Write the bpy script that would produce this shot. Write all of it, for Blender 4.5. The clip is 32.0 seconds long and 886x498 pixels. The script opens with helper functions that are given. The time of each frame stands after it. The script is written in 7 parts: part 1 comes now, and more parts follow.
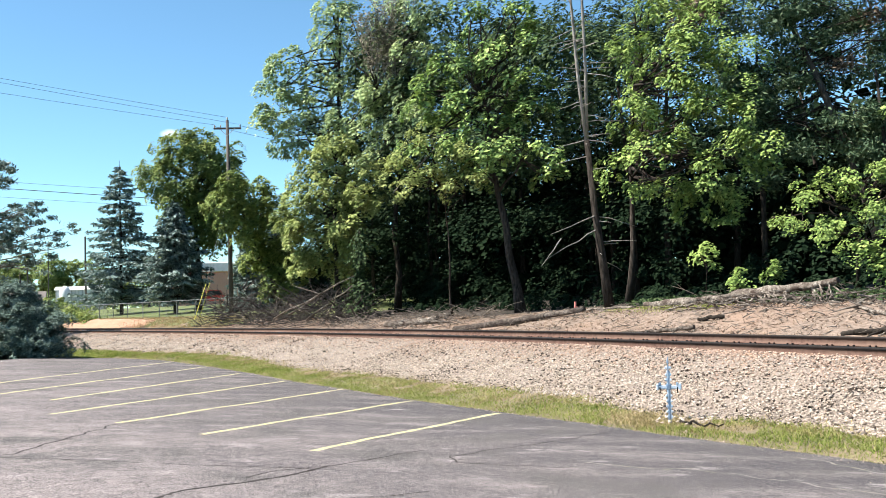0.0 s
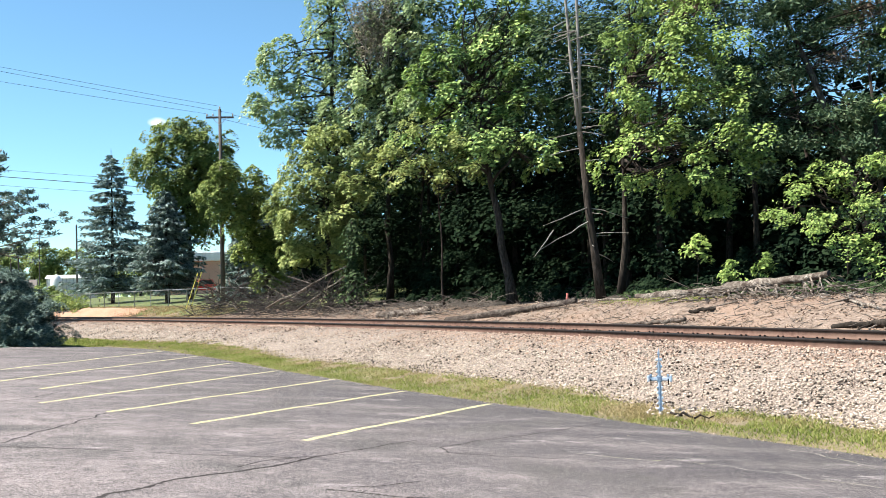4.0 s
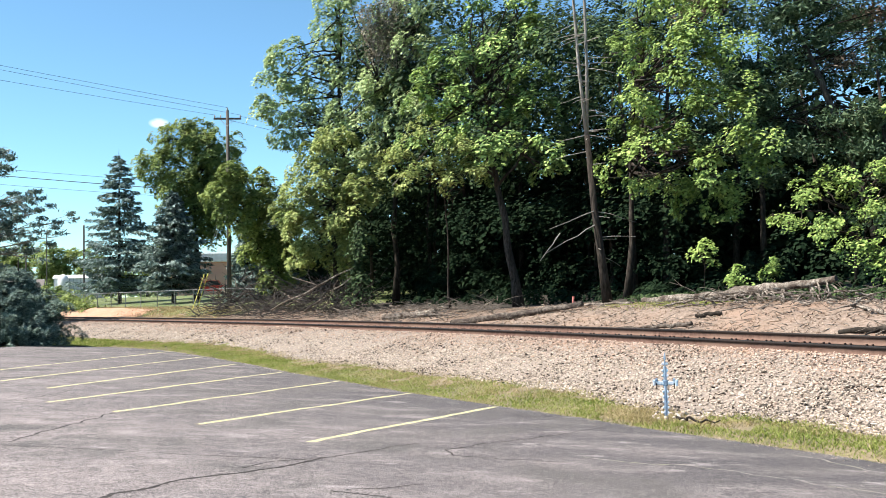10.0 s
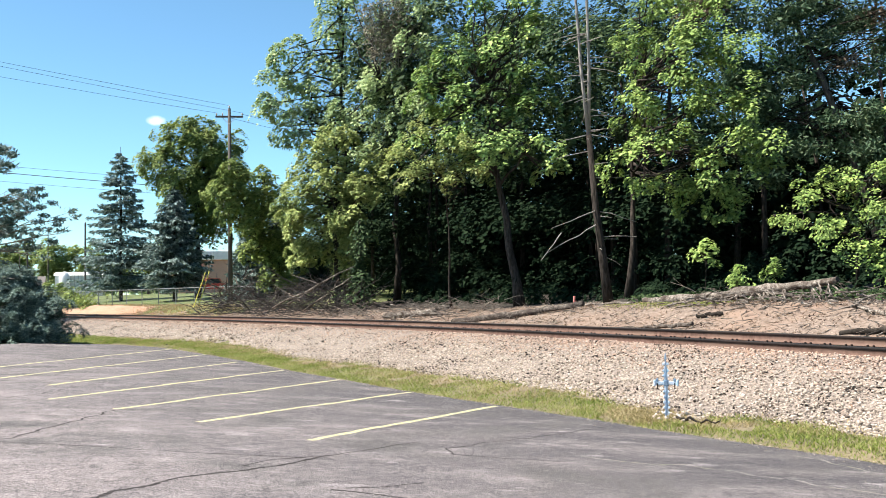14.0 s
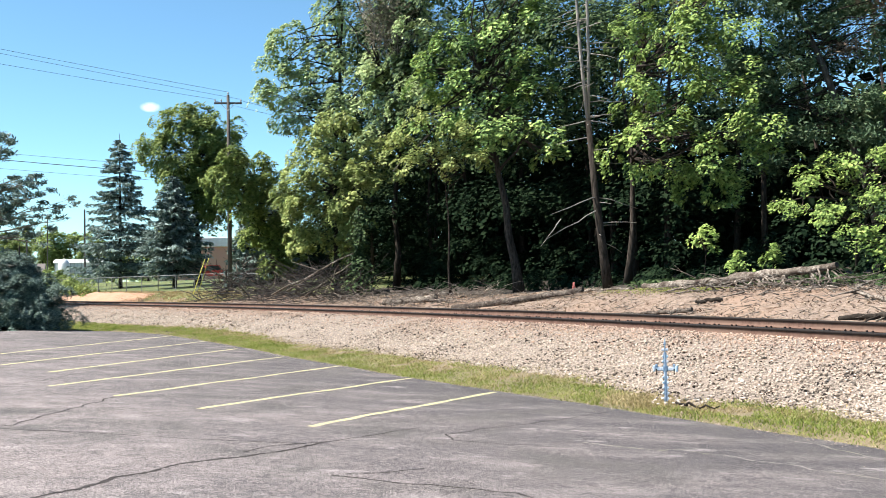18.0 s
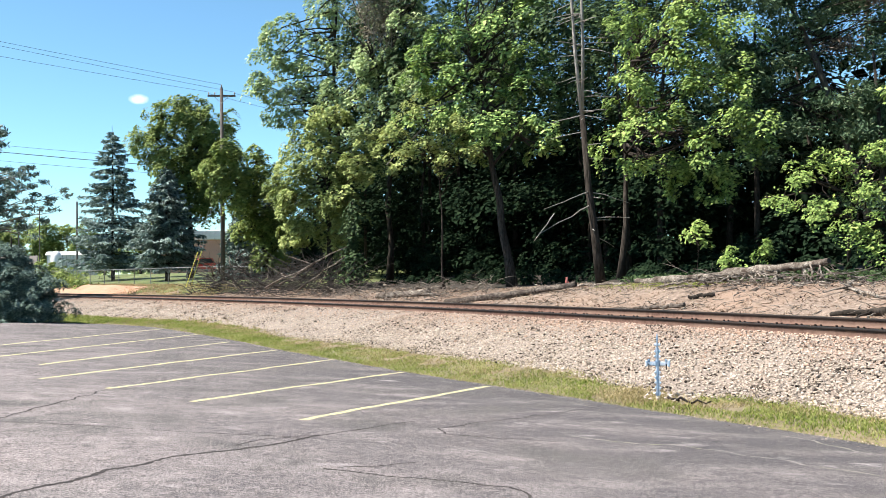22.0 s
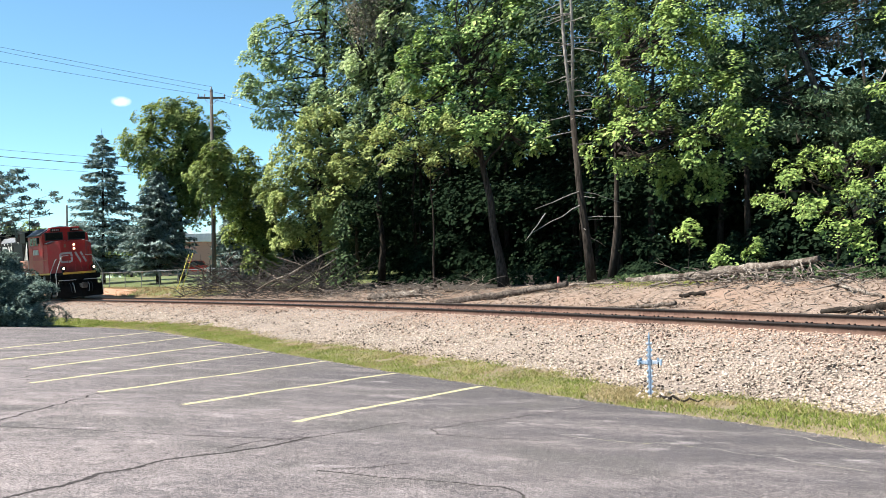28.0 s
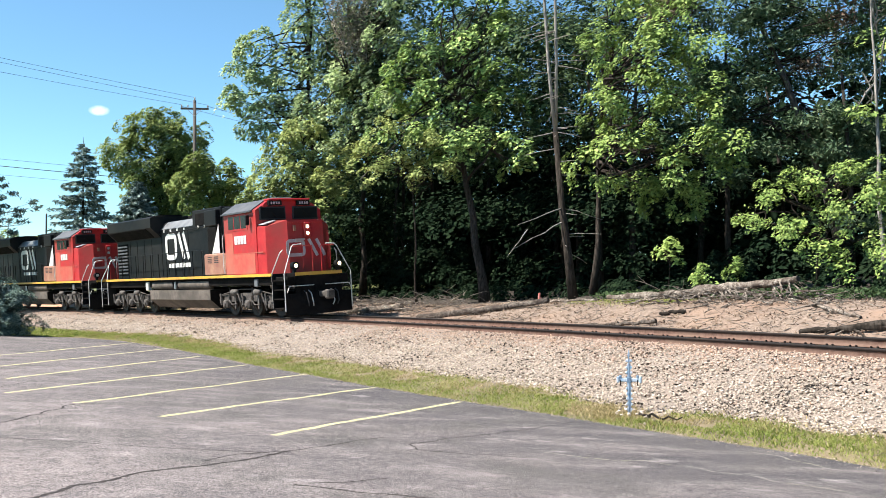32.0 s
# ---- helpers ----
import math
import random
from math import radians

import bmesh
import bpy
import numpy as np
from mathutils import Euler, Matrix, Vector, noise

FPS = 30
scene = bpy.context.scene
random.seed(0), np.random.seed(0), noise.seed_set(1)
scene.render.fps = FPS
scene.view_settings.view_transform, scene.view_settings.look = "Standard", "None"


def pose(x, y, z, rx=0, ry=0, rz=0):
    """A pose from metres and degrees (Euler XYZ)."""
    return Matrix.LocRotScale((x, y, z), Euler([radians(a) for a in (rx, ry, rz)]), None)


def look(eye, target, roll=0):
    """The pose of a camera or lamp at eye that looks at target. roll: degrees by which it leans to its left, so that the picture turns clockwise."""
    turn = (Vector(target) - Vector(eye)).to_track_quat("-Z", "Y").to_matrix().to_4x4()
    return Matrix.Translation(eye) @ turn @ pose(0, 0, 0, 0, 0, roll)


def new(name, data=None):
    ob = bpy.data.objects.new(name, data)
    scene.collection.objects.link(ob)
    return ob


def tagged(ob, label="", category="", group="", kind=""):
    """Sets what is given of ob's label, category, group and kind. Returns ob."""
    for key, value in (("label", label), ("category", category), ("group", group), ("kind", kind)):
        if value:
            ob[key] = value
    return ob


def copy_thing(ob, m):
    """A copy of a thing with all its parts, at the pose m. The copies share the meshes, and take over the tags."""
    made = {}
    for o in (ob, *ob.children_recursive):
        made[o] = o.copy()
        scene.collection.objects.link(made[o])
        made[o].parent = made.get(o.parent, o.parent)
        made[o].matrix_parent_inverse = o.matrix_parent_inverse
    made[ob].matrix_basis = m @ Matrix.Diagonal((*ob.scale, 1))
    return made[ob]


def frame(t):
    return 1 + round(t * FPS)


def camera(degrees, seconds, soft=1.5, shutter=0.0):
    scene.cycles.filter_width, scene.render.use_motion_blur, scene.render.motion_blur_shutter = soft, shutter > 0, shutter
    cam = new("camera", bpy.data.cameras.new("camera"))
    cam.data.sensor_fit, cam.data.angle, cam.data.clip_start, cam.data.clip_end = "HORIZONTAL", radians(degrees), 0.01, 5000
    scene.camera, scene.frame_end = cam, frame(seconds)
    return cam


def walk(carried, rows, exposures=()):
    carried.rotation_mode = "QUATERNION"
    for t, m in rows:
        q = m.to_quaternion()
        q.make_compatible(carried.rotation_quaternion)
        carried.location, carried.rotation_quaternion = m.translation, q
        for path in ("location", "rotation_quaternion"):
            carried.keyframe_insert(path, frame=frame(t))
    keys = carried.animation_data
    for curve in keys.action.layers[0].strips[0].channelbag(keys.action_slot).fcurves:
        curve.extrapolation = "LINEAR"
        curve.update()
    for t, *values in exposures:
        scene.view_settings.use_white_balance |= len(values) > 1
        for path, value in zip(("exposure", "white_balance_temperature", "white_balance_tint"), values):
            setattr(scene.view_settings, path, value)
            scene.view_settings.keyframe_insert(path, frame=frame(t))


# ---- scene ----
# ---- camera ----
EYE = (0, 0, 1.6)
cam = camera(49.56, 32.0, 0.3)


def aim(yaw, pitch):
    a, b = radians(yaw), radians(pitch)
    return (50 * math.sin(a) * math.cos(b), 50 * math.cos(a) * math.cos(b), EYE[2] + 50 * math.sin(b))


walk(cam, [(t, look(EYE, aim(yaw, pitch), roll)) for t, yaw, pitch, roll in (
    (0, -0.013, 3.157, -2.001), (0.5, 0.070, 3.008, -1.978), (1, 0.169, 2.902, -1.989), (1.5, 0.220, 2.859, -1.922), (2, 0.244, 2.849, -1.846), (2.5, 0.277, 2.819, -1.780), (3, 0.330, 2.766, -1.736), (3.5, 0.410, 2.666, -1.662), (5.5, 0.458, 2.538, -1.686), (6, 0.359, 2.584, -1.664), (6.5, 0.243, 2.629, -1.601), (7, 0.142, 2.649, -1.541), (7.5, 0.094, 2.667, -1.491), (8, 0.039, 2.696, -1.413), (8.5, 0.015, 2.725, -1.383), (9, 0.000, 2.758, -1.297), (9.5, 0.028, 2.764, -1.265), (10, 0.050, 2.750, -1.263), (10.5, 0.101, 2.741, -1.236), (11, 0.162, 2.718, -1.227), (11.5, 0.193, 2.695, -1.120), (12, 0.187, 2.686, -1.110), (12.5, 0.162, 2.669, -1.025), (13, 0.114, 2.675, -1.026), (13.5, 0.058, 2.686, -0.995), (14, -0.023, 2.693, -0.987), (14.5, -0.066, 2.671, -0.999), (16.5, -0.036, 2.234, -1.136), (17, -0.024, 2.122, -1.135), (17.5, -0.029, 1.987, -1.169), (18, -0.009, 1.879, -1.103), (18.5, 0.025, 1.790, -1.044), (19, 0.101, 1.727, -0.980), (19.5, 0.199, 1.669, -1.010), (20, 0.289, 1.623, -0.971), (20.5, 0.334, 1.580, -0.919), (21, 0.339, 1.551, -0.864), (21.5, 0.377, 1.543, -0.827), (22, 0.386, 1.520, -0.832), (22.5, 0.389, 1.479, -0.881), (23, 0.386, 1.426, -0.929), (23.5, 0.398, 1.385, -0.909), (24, 0.449, 1.371, -0.962), (24.5, 0.534, 1.369, -0.976), (25, 0.630, 1.360, -1.083), (25.5, 0.689, 1.371, -1.177), (27.5, 0.813, 1.508, -1.344), (28, 0.894, 1.543, -1.294), (28.5, 1.019, 1.582, -1.274), (29, 1.162, 1.649, -1.209), (29.5, 1.365, 1.763, -1.109), (30, 1.587, 1.915, -0.957), (30.5, 1.750, 2.052, -0.847), (31, 1.875, 2.167, -0.725), (31.5, 1.963, 2.283, -0.601), (32, 1.998, 2.409, -0.476))], exposures=[(0, 1.35), (32, 1.35)])

# ---- world and sun ----
SUN_EL, SUN_AZ = 52.0, 260.0  # degrees above the horizon; clockwise from +Y
world = bpy.data.worlds.new("sky")
scene.world = world
world.use_nodes = True
wn, wl = world.node_tree.nodes, world.node_tree.links
sky = wn.new("ShaderNodeTexSky")
sky.sky_type = "NISHITA"
sky.sun_disc = False
sky.sun_elevation, sky.sun_rotation = radians(SUN_EL), radians(SUN_AZ)
sky.air_density, sky.dust_density, sky.ozone_density = 0.8, 0.0, 2.0
wn["Background"].inputs["Strength"].default_value = 0.080
tone = wn.new("ShaderNodeMix")
tone.data_type, tone.blend_type = "RGBA", "MULTIPLY"
tone.inputs["Factor"].default_value, tone.inputs["B"].default_value = 1.0, (0.81, 1.07, 1.06, 1)
wl.new(sky.outputs["Color"], tone.inputs["A"])
wl.new(tone.outputs["Result"], wn["Background"].inputs["Color"])
sun = new("sun", bpy.data.lights.new("sun", "SUN"))
sun.data.energy, sun.data.angle, sun.data.color = 5.0, radians(0.53), (1.0, 0.95, 0.87)
sun_from = Vector((math.sin(radians(SUN_AZ)) * math.cos(radians(SUN_EL)), math.cos(radians(SUN_AZ)) * math.cos(radians(SUN_EL)), math.sin(radians(SUN_EL))))
sun.matrix_world = look(tuple(sun_from * 60), (0, 0, 0))


# ---- materials ----
def mat(name, c1, c2, scale=6.0, rough=0.85, metal=0.0, bump=0.0, bscale=40.0, c3=None, big=0.6, at="Object", spread=0.16, each=0.0, stretch=(1, 1, 1), spec=0.5):
    """A surface in two colours at a fine scale, a third in large stains, with relief."""
    m = bpy.data.materials.new(name)
    m.use_nodes = True
    n, l = m.node_tree.nodes, m.node_tree.links
    b = n["Principled BSDF"]
    b.inputs["Roughness"].default_value, b.inputs["Metallic"].default_value = rough, metal
    b.inputs["Specular IOR Level"].default_value = spec
    tc = n.new("ShaderNodeTexCoord")
    mp = n.new("ShaderNodeMapping")
    mp.inputs["Scale"].default_value = stretch
    l.new(tc.outputs[at], mp.inputs["Vector"])
    fine = n.new("ShaderNodeTexNoise")
    fine.inputs["Scale"].default_value, fine.inputs["Detail"].default_value, fine.inputs["Roughness"].default_value = scale, 6, 0.65
    l.new(mp.outputs["Vector"], fine.inputs["Vector"])
    ramp = n.new("ShaderNodeValToRGB")
    ramp.color_ramp.elements[0].position, ramp.color_ramp.elements[1].position = 0.5 - spread, 0.5 + spread
    ramp.color_ramp.elements[0].color, ramp.color_ramp.elements[1].color = (*c1, 1), (*c2, 1)
    l.new(fine.outputs["Fac"], ramp.inputs["Fac"])
    out = ramp.outputs["Color"]
    if c3:
        wide = n.new("ShaderNodeTexNoise")
        wide.inputs["Scale"].default_value, wide.inputs["Detail"].default_value = big, 4
        l.new(mp.outputs["Vector"], wide.inputs["Vector"])
        edge = n.new("ShaderNodeMapRange")
        edge.inputs["From Min"].default_value, edge.inputs["From Max"].default_value = 0.42, 0.68
        l.new(wide.outputs["Fac"], edge.inputs["Value"])
        mix = n.new("ShaderNodeMix")
        mix.data_type = "RGBA"
        l.new(edge.outputs["Result"], mix.inputs["Factor"])
        l.new(out, mix.inputs["A"])
        mix.inputs["B"].default_value = (*c3, 1)
        out = mix.outputs["Result"]
    if each:
        info = n.new("ShaderNodeObjectInfo")
        hsv = n.new("ShaderNodeHueSaturation")
        rng = n.new("ShaderNodeMapRange")
        rng.inputs["To Min"].default_value, rng.inputs["To Max"].default_value = 1 - each, 1 + each
        l.new(info.outputs["Random"], rng.inputs["Value"])
        l.new(rng.outputs["Result"], hsv.inputs["Value"])
        l.new(out, hsv.inputs["Color"])
        out = hsv.outputs["Color"]
    l.new(out, b.inputs["Base Color"])
    if bump:
        bn = n.new("ShaderNodeTexNoise")
        bn.inputs["Scale"].default_value, bn.inputs["Detail"].default_value = bscale, 5
        l.new(mp.outputs["Vector"], bn.inputs["Vector"])
        bp = n.new("ShaderNodeBump")
        bp.inputs["Strength"].default_value, bp.inputs["Distance"].default_value = 1.0, bump
        l.new(bn.outputs["Fac"], bp.inputs["Height"])
        l.new(bp.outputs["Normal"], b.inputs["Normal"])
    return m


def pieces_mat(name, colours, rough=0.9, scale=2.0, through_light=0.0, gloss=0.2):
    """Small pieces joined in one mesh: a colour of its own for each, large patches over all; leaves let light through."""
    m = bpy.data.materials.new(name)
    m.use_nodes = True
    n, l = m.node_tree.nodes, m.node_tree.links
    b = n["Principled BSDF"]
    b.inputs["Roughness"].default_value = rough
    b.inputs["Specular IOR Level"].default_value = gloss
    geo = n.new("ShaderNodeNewGeometry")
    ramp = n.new("ShaderNodeValToRGB")
    e = ramp.color_ramp.elements
    for i, c in enumerate(colours):
        k = e[i] if i < 2 else e.new(1.0)
        k.position, k.color = i / (len(colours) - 1), (*c, 1)
    nz = n.new("ShaderNodeTexNoise")
    nz.inputs["Scale"].default_value, nz.inputs["Detail"].default_value = scale, 3
    l.new(geo.outputs["Position"], nz.inputs["Vector"])
    add = n.new("ShaderNodeMath")
    add.operation = "MULTIPLY_ADD"
    l.new(nz.outputs["Fac"], add.inputs[0])
    add.inputs[1].default_value = 1.4
    sub = n.new("ShaderNodeMath")
    sub.operation = "SUBTRACT"
    l.new(geo.outputs["Random Per Island"], sub.inputs[0])
    sub.inputs[1].default_value = 0.7
    l.new(sub.outputs["Value"], add.inputs[2])
    l.new(add.outputs["Value"], ramp.inputs["Fac"])
    l.new(ramp.outputs["Color"], b.inputs["Base Color"])
    if through_light:
        tr = n.new("ShaderNodeBsdfTranslucent")
        l.new(ramp.outputs["Color"], tr.inputs["Color"])
        mx = n.new("ShaderNodeMixShader")
        mx.inputs["Fac"].default_value = through_light
        l.new(b.outputs["BSDF"], mx.inputs[1])
        l.new(tr.outputs["BSDF"], mx.inputs[2])
        l.new(mx.outputs["Shader"], n["Material Output"].inputs["Surface"])
    return m


def asphalt_mat():
    """Old asphalt: pale aggregate in dark binder, worn streaks, dark oily patches."""
    m = bpy.data.materials.new("old_asphalt")
    m.use_nodes = True
    n, l = m.node_tree.nodes, m.node_tree.links
    b = n["Principled BSDF"]
    b.inputs["Roughness"].default_value = 0.9
    b.inputs["Specular IOR Level"].default_value = 0.3
    tc = n.new("ShaderNodeTexCoord")

    def field(scale, detail, lo, hi, stretch=(1, 1, 1), turn=0.0):
        mp, nz, rg = n.new("ShaderNodeMapping"), n.new("ShaderNodeTexNoise"), n.new("ShaderNodeMapRange")
        mp.inputs["Scale"].default_value, mp.inputs["Rotation"].default_value = stretch, (0, 0, turn)
        nz.inputs["Scale"].default_value, nz.inputs["Detail"].default_value, nz.inputs["Roughness"].default_value = scale, detail, 0.6
        rg.inputs["From Min"].default_value, rg.inputs["From Max"].default_value = lo, hi
        l.new(tc.outputs["Object"], mp.inputs["Vector"])
        l.new(mp.outputs["Vector"], nz.inputs["Vector"])
        l.new(nz.outputs["Fac"], rg.inputs["Value"])
        return rg.outputs["Result"], nz.outputs["Fac"]

    def blend(fac, x, colour):
        mx = n.new("ShaderNodeMix")
        mx.data_type = "RGBA"
        l.new(fac, mx.inputs["Factor"])
        if isinstance(x, tuple):
            mx.inputs["A"].default_value = (*x, 1)
        else:
            l.new(x, mx.inputs["A"])
        if isinstance(colour, tuple):
            mx.inputs["B"].default_value = (*colour, 1)
        else:
            l.new(colour, mx.inputs["B"])
        return mx.outputs["Result"]

    patch, _ = field(0.3, 6, 0.42, 0.60)
    streak, _ = field(1.3, 8, 0.50, 0.72, (0.85, 1.2, 1), 0.55)
    oil, _ = field(0.6, 6, 0.50, 0.64)
    grain, raw = field(48, 3, 0.40, 0.62)
    blotch, _ = field(9, 5, 0.36, 0.66)
    pale, _ = field(95, 2, 0.56, 0.68)
    base = blend(patch, (0.098, 0.084, 0.084), (0.208, 0.172, 0.164))
    worn = blend(blotch, (0.062, 0.055, 0.057), (0.260, 0.218, 0.208))
    half = n.new("ShaderNodeMix")
    half.data_type = "RGBA"
    half.inputs["Factor"].default_value = 0.5
    l.new(base, half.inputs["A"])
    l.new(worn, half.inputs["B"])
    base = half.outputs["Result"]
    base = blend(streak, base, (0.262, 0.224, 0.216))
    side, fresh = n.new("ShaderNodeVectorMath"), n.new("ShaderNodeMapRange")
    side.operation = "DOT_PRODUCT"
    side.inputs[1].default_value = (-0.881, -0.472, 0)
    l.new(tc.outputs["Object"], side.inputs[0])
    fresh.inputs["From Min"].default_value, fresh.inputs["From Max"].default_value = -1.0, -8.6
    fresh.inputs["To Min"].default_value, fresh.inputs["To Max"].default_value = 0.0, 1.15
    l.new(side.outputs["Value"], fresh.inputs["Value"])
    less = n.new("ShaderNodeMath")
    less.operation = "MULTIPLY"
    l.new(fresh.outputs["Result"], less.inputs[0])
    l.new(field(0.8, 7, 0.30, 0.56, (0.7, 1.6, 1), 0.55)[0], less.inputs[1])
    base = blend(less.outputs["Value"], base, (0.050, 0.045, 0.048))
    base = blend(field(2.2, 9, 0.60, 0.74, (0.75, 1.25, 1), 0.5)[0], base, (0.285, 0.250, 0.244))
    base = blend(oil, base, (0.070, 0.063, 0.060))
    dark = n.new("ShaderNodeMix")
    dark.data_type, dark.blend_type = "RGBA", "MULTIPLY"
    dark.inputs["Factor"].default_value = 1.0
    shade = n.new("ShaderNodeMapRange")
    shade.inputs["To Min"].default_value, shade.inputs["To Max"].default_value = 0.45, 1.58
    l.new(grain, shade.inputs["Value"])
    l.new(base, dark.inputs["A"])
    l.new(shade.outputs["Result"], dark.inputs["B"])
    full = blend(pale, dark.outputs["Result"], (0.375, 0.334, 0.308))
    l.new(full, b.inputs["Base Color"])
    bp = n.new("ShaderNodeBump")
    bp.inputs["Strength"].default_value, bp.inputs["Distance"].default_value = 1.0, 0.012
    l.new(raw, bp.inputs["Height"])
    l.new(bp.outputs["Normal"], b.inputs["Normal"])
    return m


def glow(name, colour, strength):
    m = bpy.data.materials.new(name)
    m.use_nodes = True
    b = m.node_tree.nodes["Principled BSDF"]
    b.inputs["Base Color"].default_value = (*colour, 1)
    b.inputs["Emission Color"].default_value = (*colour, 1)
    b.inputs["Emission Strength"].default_value = strength
    return m


def bark_mat(name, c1, c2):
    return mat(name, c1, c2, 13, 0.95, bump=0.04, bscale=16, c3=tuple(x * 1.5 for x in c1), big=1.2, stretch=(1, 1, 0.25), spec=0.08)


ASPHALT = asphalt_mat()
TAR = mat("crack_sealer", (0.026, 0.022, 0.021), (0.064, 0.055, 0.051), 12, 0.9, bump=0.004, bscale=60, spec=0.15)
LINE_PAINT = mat("yellow_line_paint", (0.466, 0.417, 0.176), (0.564, 0.521, 0.288), 18, 0.85, c3=(0.316, 0.290, 0.192), big=2.5)
SOIL = mat("bank_soil", (0.115, 0.082, 0.061), (0.272, 0.203, 0.158), 7, 0.98, bump=0.05, bscale=9, c3=(0.231, 0.153, 0.109), big=0.5)
DRY_CRACK = mat("open_crack_with_grit", (0.150, 0.130, 0.118), (0.330, 0.295, 0.270), 26, 0.95, c3=(0.190, 0.180, 0.110), big=2.0)
# brown forest litter, darkened further: canopy shade put into the colour
SHADE_LITTER = mat("shade_toned_forest_litter", (0.014, 0.010, 0.007), (0.046, 0.033, 0.022), 9, 0.98, bump=0.04, bscale=14, c3=(0.026, 0.021, 0.012), big=0.6)
ORANGE_SOIL = mat("bare_orange_soil", (0.290, 0.170, 0.105), (0.400, 0.255, 0.170), 6, 0.98, bump=0.05, bscale=9, c3=(0.340, 0.190, 0.115), big=0.8)
LAWN = mat("mown_lawn", (0.045, 0.075, 0.016), (0.115, 0.145, 0.036), 14, 0.95, bump=0.03, bscale=30, c3=(0.150, 0.160, 0.055), big=0.3)
VERGE = mat("verge_soil_and_grass", (0.095, 0.082, 0.040), (0.205, 0.155, 0.095), 12, 0.98, bump=0.03, bscale=25, c3=(0.215, 0.165, 0.100), big=0.8)
# the bed's dark tone paints the shadowed holes between stones
BALLAST_BED = mat("ballast_bed", (0.040, 0.031, 0.025), (0.400, 0.322, 0.258), 30, 0.95, bump=0.03, bscale=34, c3=(0.230, 0.182, 0.146), big=0.8)
# darkest stone tones stand in for shaded voids in the ballast
STONE = pieces_mat("ballast_stone", [(0.030, 0.024, 0.020), (0.190, 0.152, 0.122), (0.410, 0.334, 0.268), (0.510, 0.424, 0.348), (0.420, 0.330, 0.264), (0.540, 0.458, 0.384)], 0.95, 0.6)
RUSTY_STONE = pieces_mat("rust_stained_stone", [(0.050, 0.034, 0.027), (0.400, 0.285, 0.220), (0.470, 0.350, 0.280), (0.390, 0.255, 0.180)], 0.92, 0.8)
RAIL_STEEL = mat("rusty_rail_steel", (0.006, 0.005, 0.005), (0.020, 0.014, 0.012), 9, 0.7, 0.0, bump=0.003, bscale=50, c3=(0.022, 0.014, 0.011), big=0.7, spec=0.2)
RAIL_WEB = mat("dusty_rust_rail_web", (0.078, 0.044, 0.034), (0.160, 0.098, 0.077), 9, 0.95, 0.0, bump=0.003, bscale=50, c3=(0.155, 0.102, 0.078), big=0.9, spec=0.1)
RAIL_TOP = mat("worn_rail_head", (0.025, 0.022, 0.021), (0.060, 0.055, 0.052), 20, 0.45, 0.4)
TIE_WOOD = mat("creosoted_tie_wood", (0.090, 0.062, 0.050), (0.235, 0.165, 0.130), 12, 0.95, bump=0.01, bscale=30, c3=(0.270, 0.180, 0.140), big=2.0, each=0.25, stretch=(1, 5, 5))
GRASS_BLADE = pieces_mat("grass_blade", [(0.110, 0.145, 0.026), (0.190, 0.245, 0.050), (0.285, 0.315, 0.084), (0.385, 0.350, 0.145)], 0.8, 0.7, 0.35)
DRY_BLADE = pieces_mat("dry_grass_blade", [(0.240, 0.200, 0.080), (0.368, 0.288, 0.144), (0.440, 0.360, 0.208)], 0.85, 1.0, 0.3)
LEAF_MAPLE = pieces_mat("maple_leaf", [(0.058, 0.110, 0.032), (0.180, 0.285, 0.082), (0.430, 0.540, 0.170)], 0.65, 0.35, 0.20, 0.2)
LEAF_LAWN = pieces_mat("lawn_tree_leaf", [(0.094, 0.138, 0.038), (0.212, 0.272, 0.076), (0.332, 0.384, 0.118)], 0.65, 0.35, 0.28, 0.2)
# dimmed maple leaf: shade inside the wood put into the colour; ivy shares it
LEAF_HALF_SHADE = pieces_mat("half_shade_toned_leaf", [(0.020, 0.038, 0.016), (0.044, 0.074, 0.030), (0.090, 0.130, 0.052)], 0.65, 0.35, 0.16, 0.1)
LEAF_LIGHT = pieces_mat("light_green_leaf", [(0.085, 0.138, 0.034), (0.205, 0.295, 0.074), (0.350, 0.445, 0.125)], 0.65, 0.4, 0.22, 0.2)
LEAF_PALE = pieces_mat("grey_green_leaf", [(0.185, 0.250, 0.115), (0.350, 0.440, 0.205), (0.500, 0.580, 0.290)], 0.65, 0.4, 0.32, 0.2)
LEAF_YELLOW = pieces_mat("yellow_green_leaf", [(0.140, 0.182, 0.052), (0.282, 0.335, 0.104), (0.425, 0.462, 0.172)], 0.65, 0.5, 0.28, 0.2)
LEAF_WITHERED = pieces_mat("withered_leaf", [(0.130, 0.118, 0.090), (0.235, 0.215, 0.162), (0.330, 0.305, 0.225)], 0.8, 0.6, 0.2, 0.1)
# near-black leaf: the shade deep in the wood is put into the colour
LEAF_SHADE = pieces_mat("shade_toned_wood_leaf", [(0.006, 0.013, 0.007), (0.012, 0.023, 0.012), (0.022, 0.036, 0.018)], 0.9, 0.3, 0.10, 0.02)
NEEDLE_BLUE = pieces_mat("blue_spruce_needle", [(0.055, 0.090, 0.078), (0.140, 0.200, 0.178), (0.320, 0.385, 0.355)], 0.75, 0.8, 0.12, 0.2)
NEEDLE_BUSH = pieces_mat("spruce_bush_needle", [(0.034, 0.060, 0.048), (0.108, 0.160, 0.130), (0.285, 0.362, 0.300)], 0.75, 1.6, 0.10, 0.15)
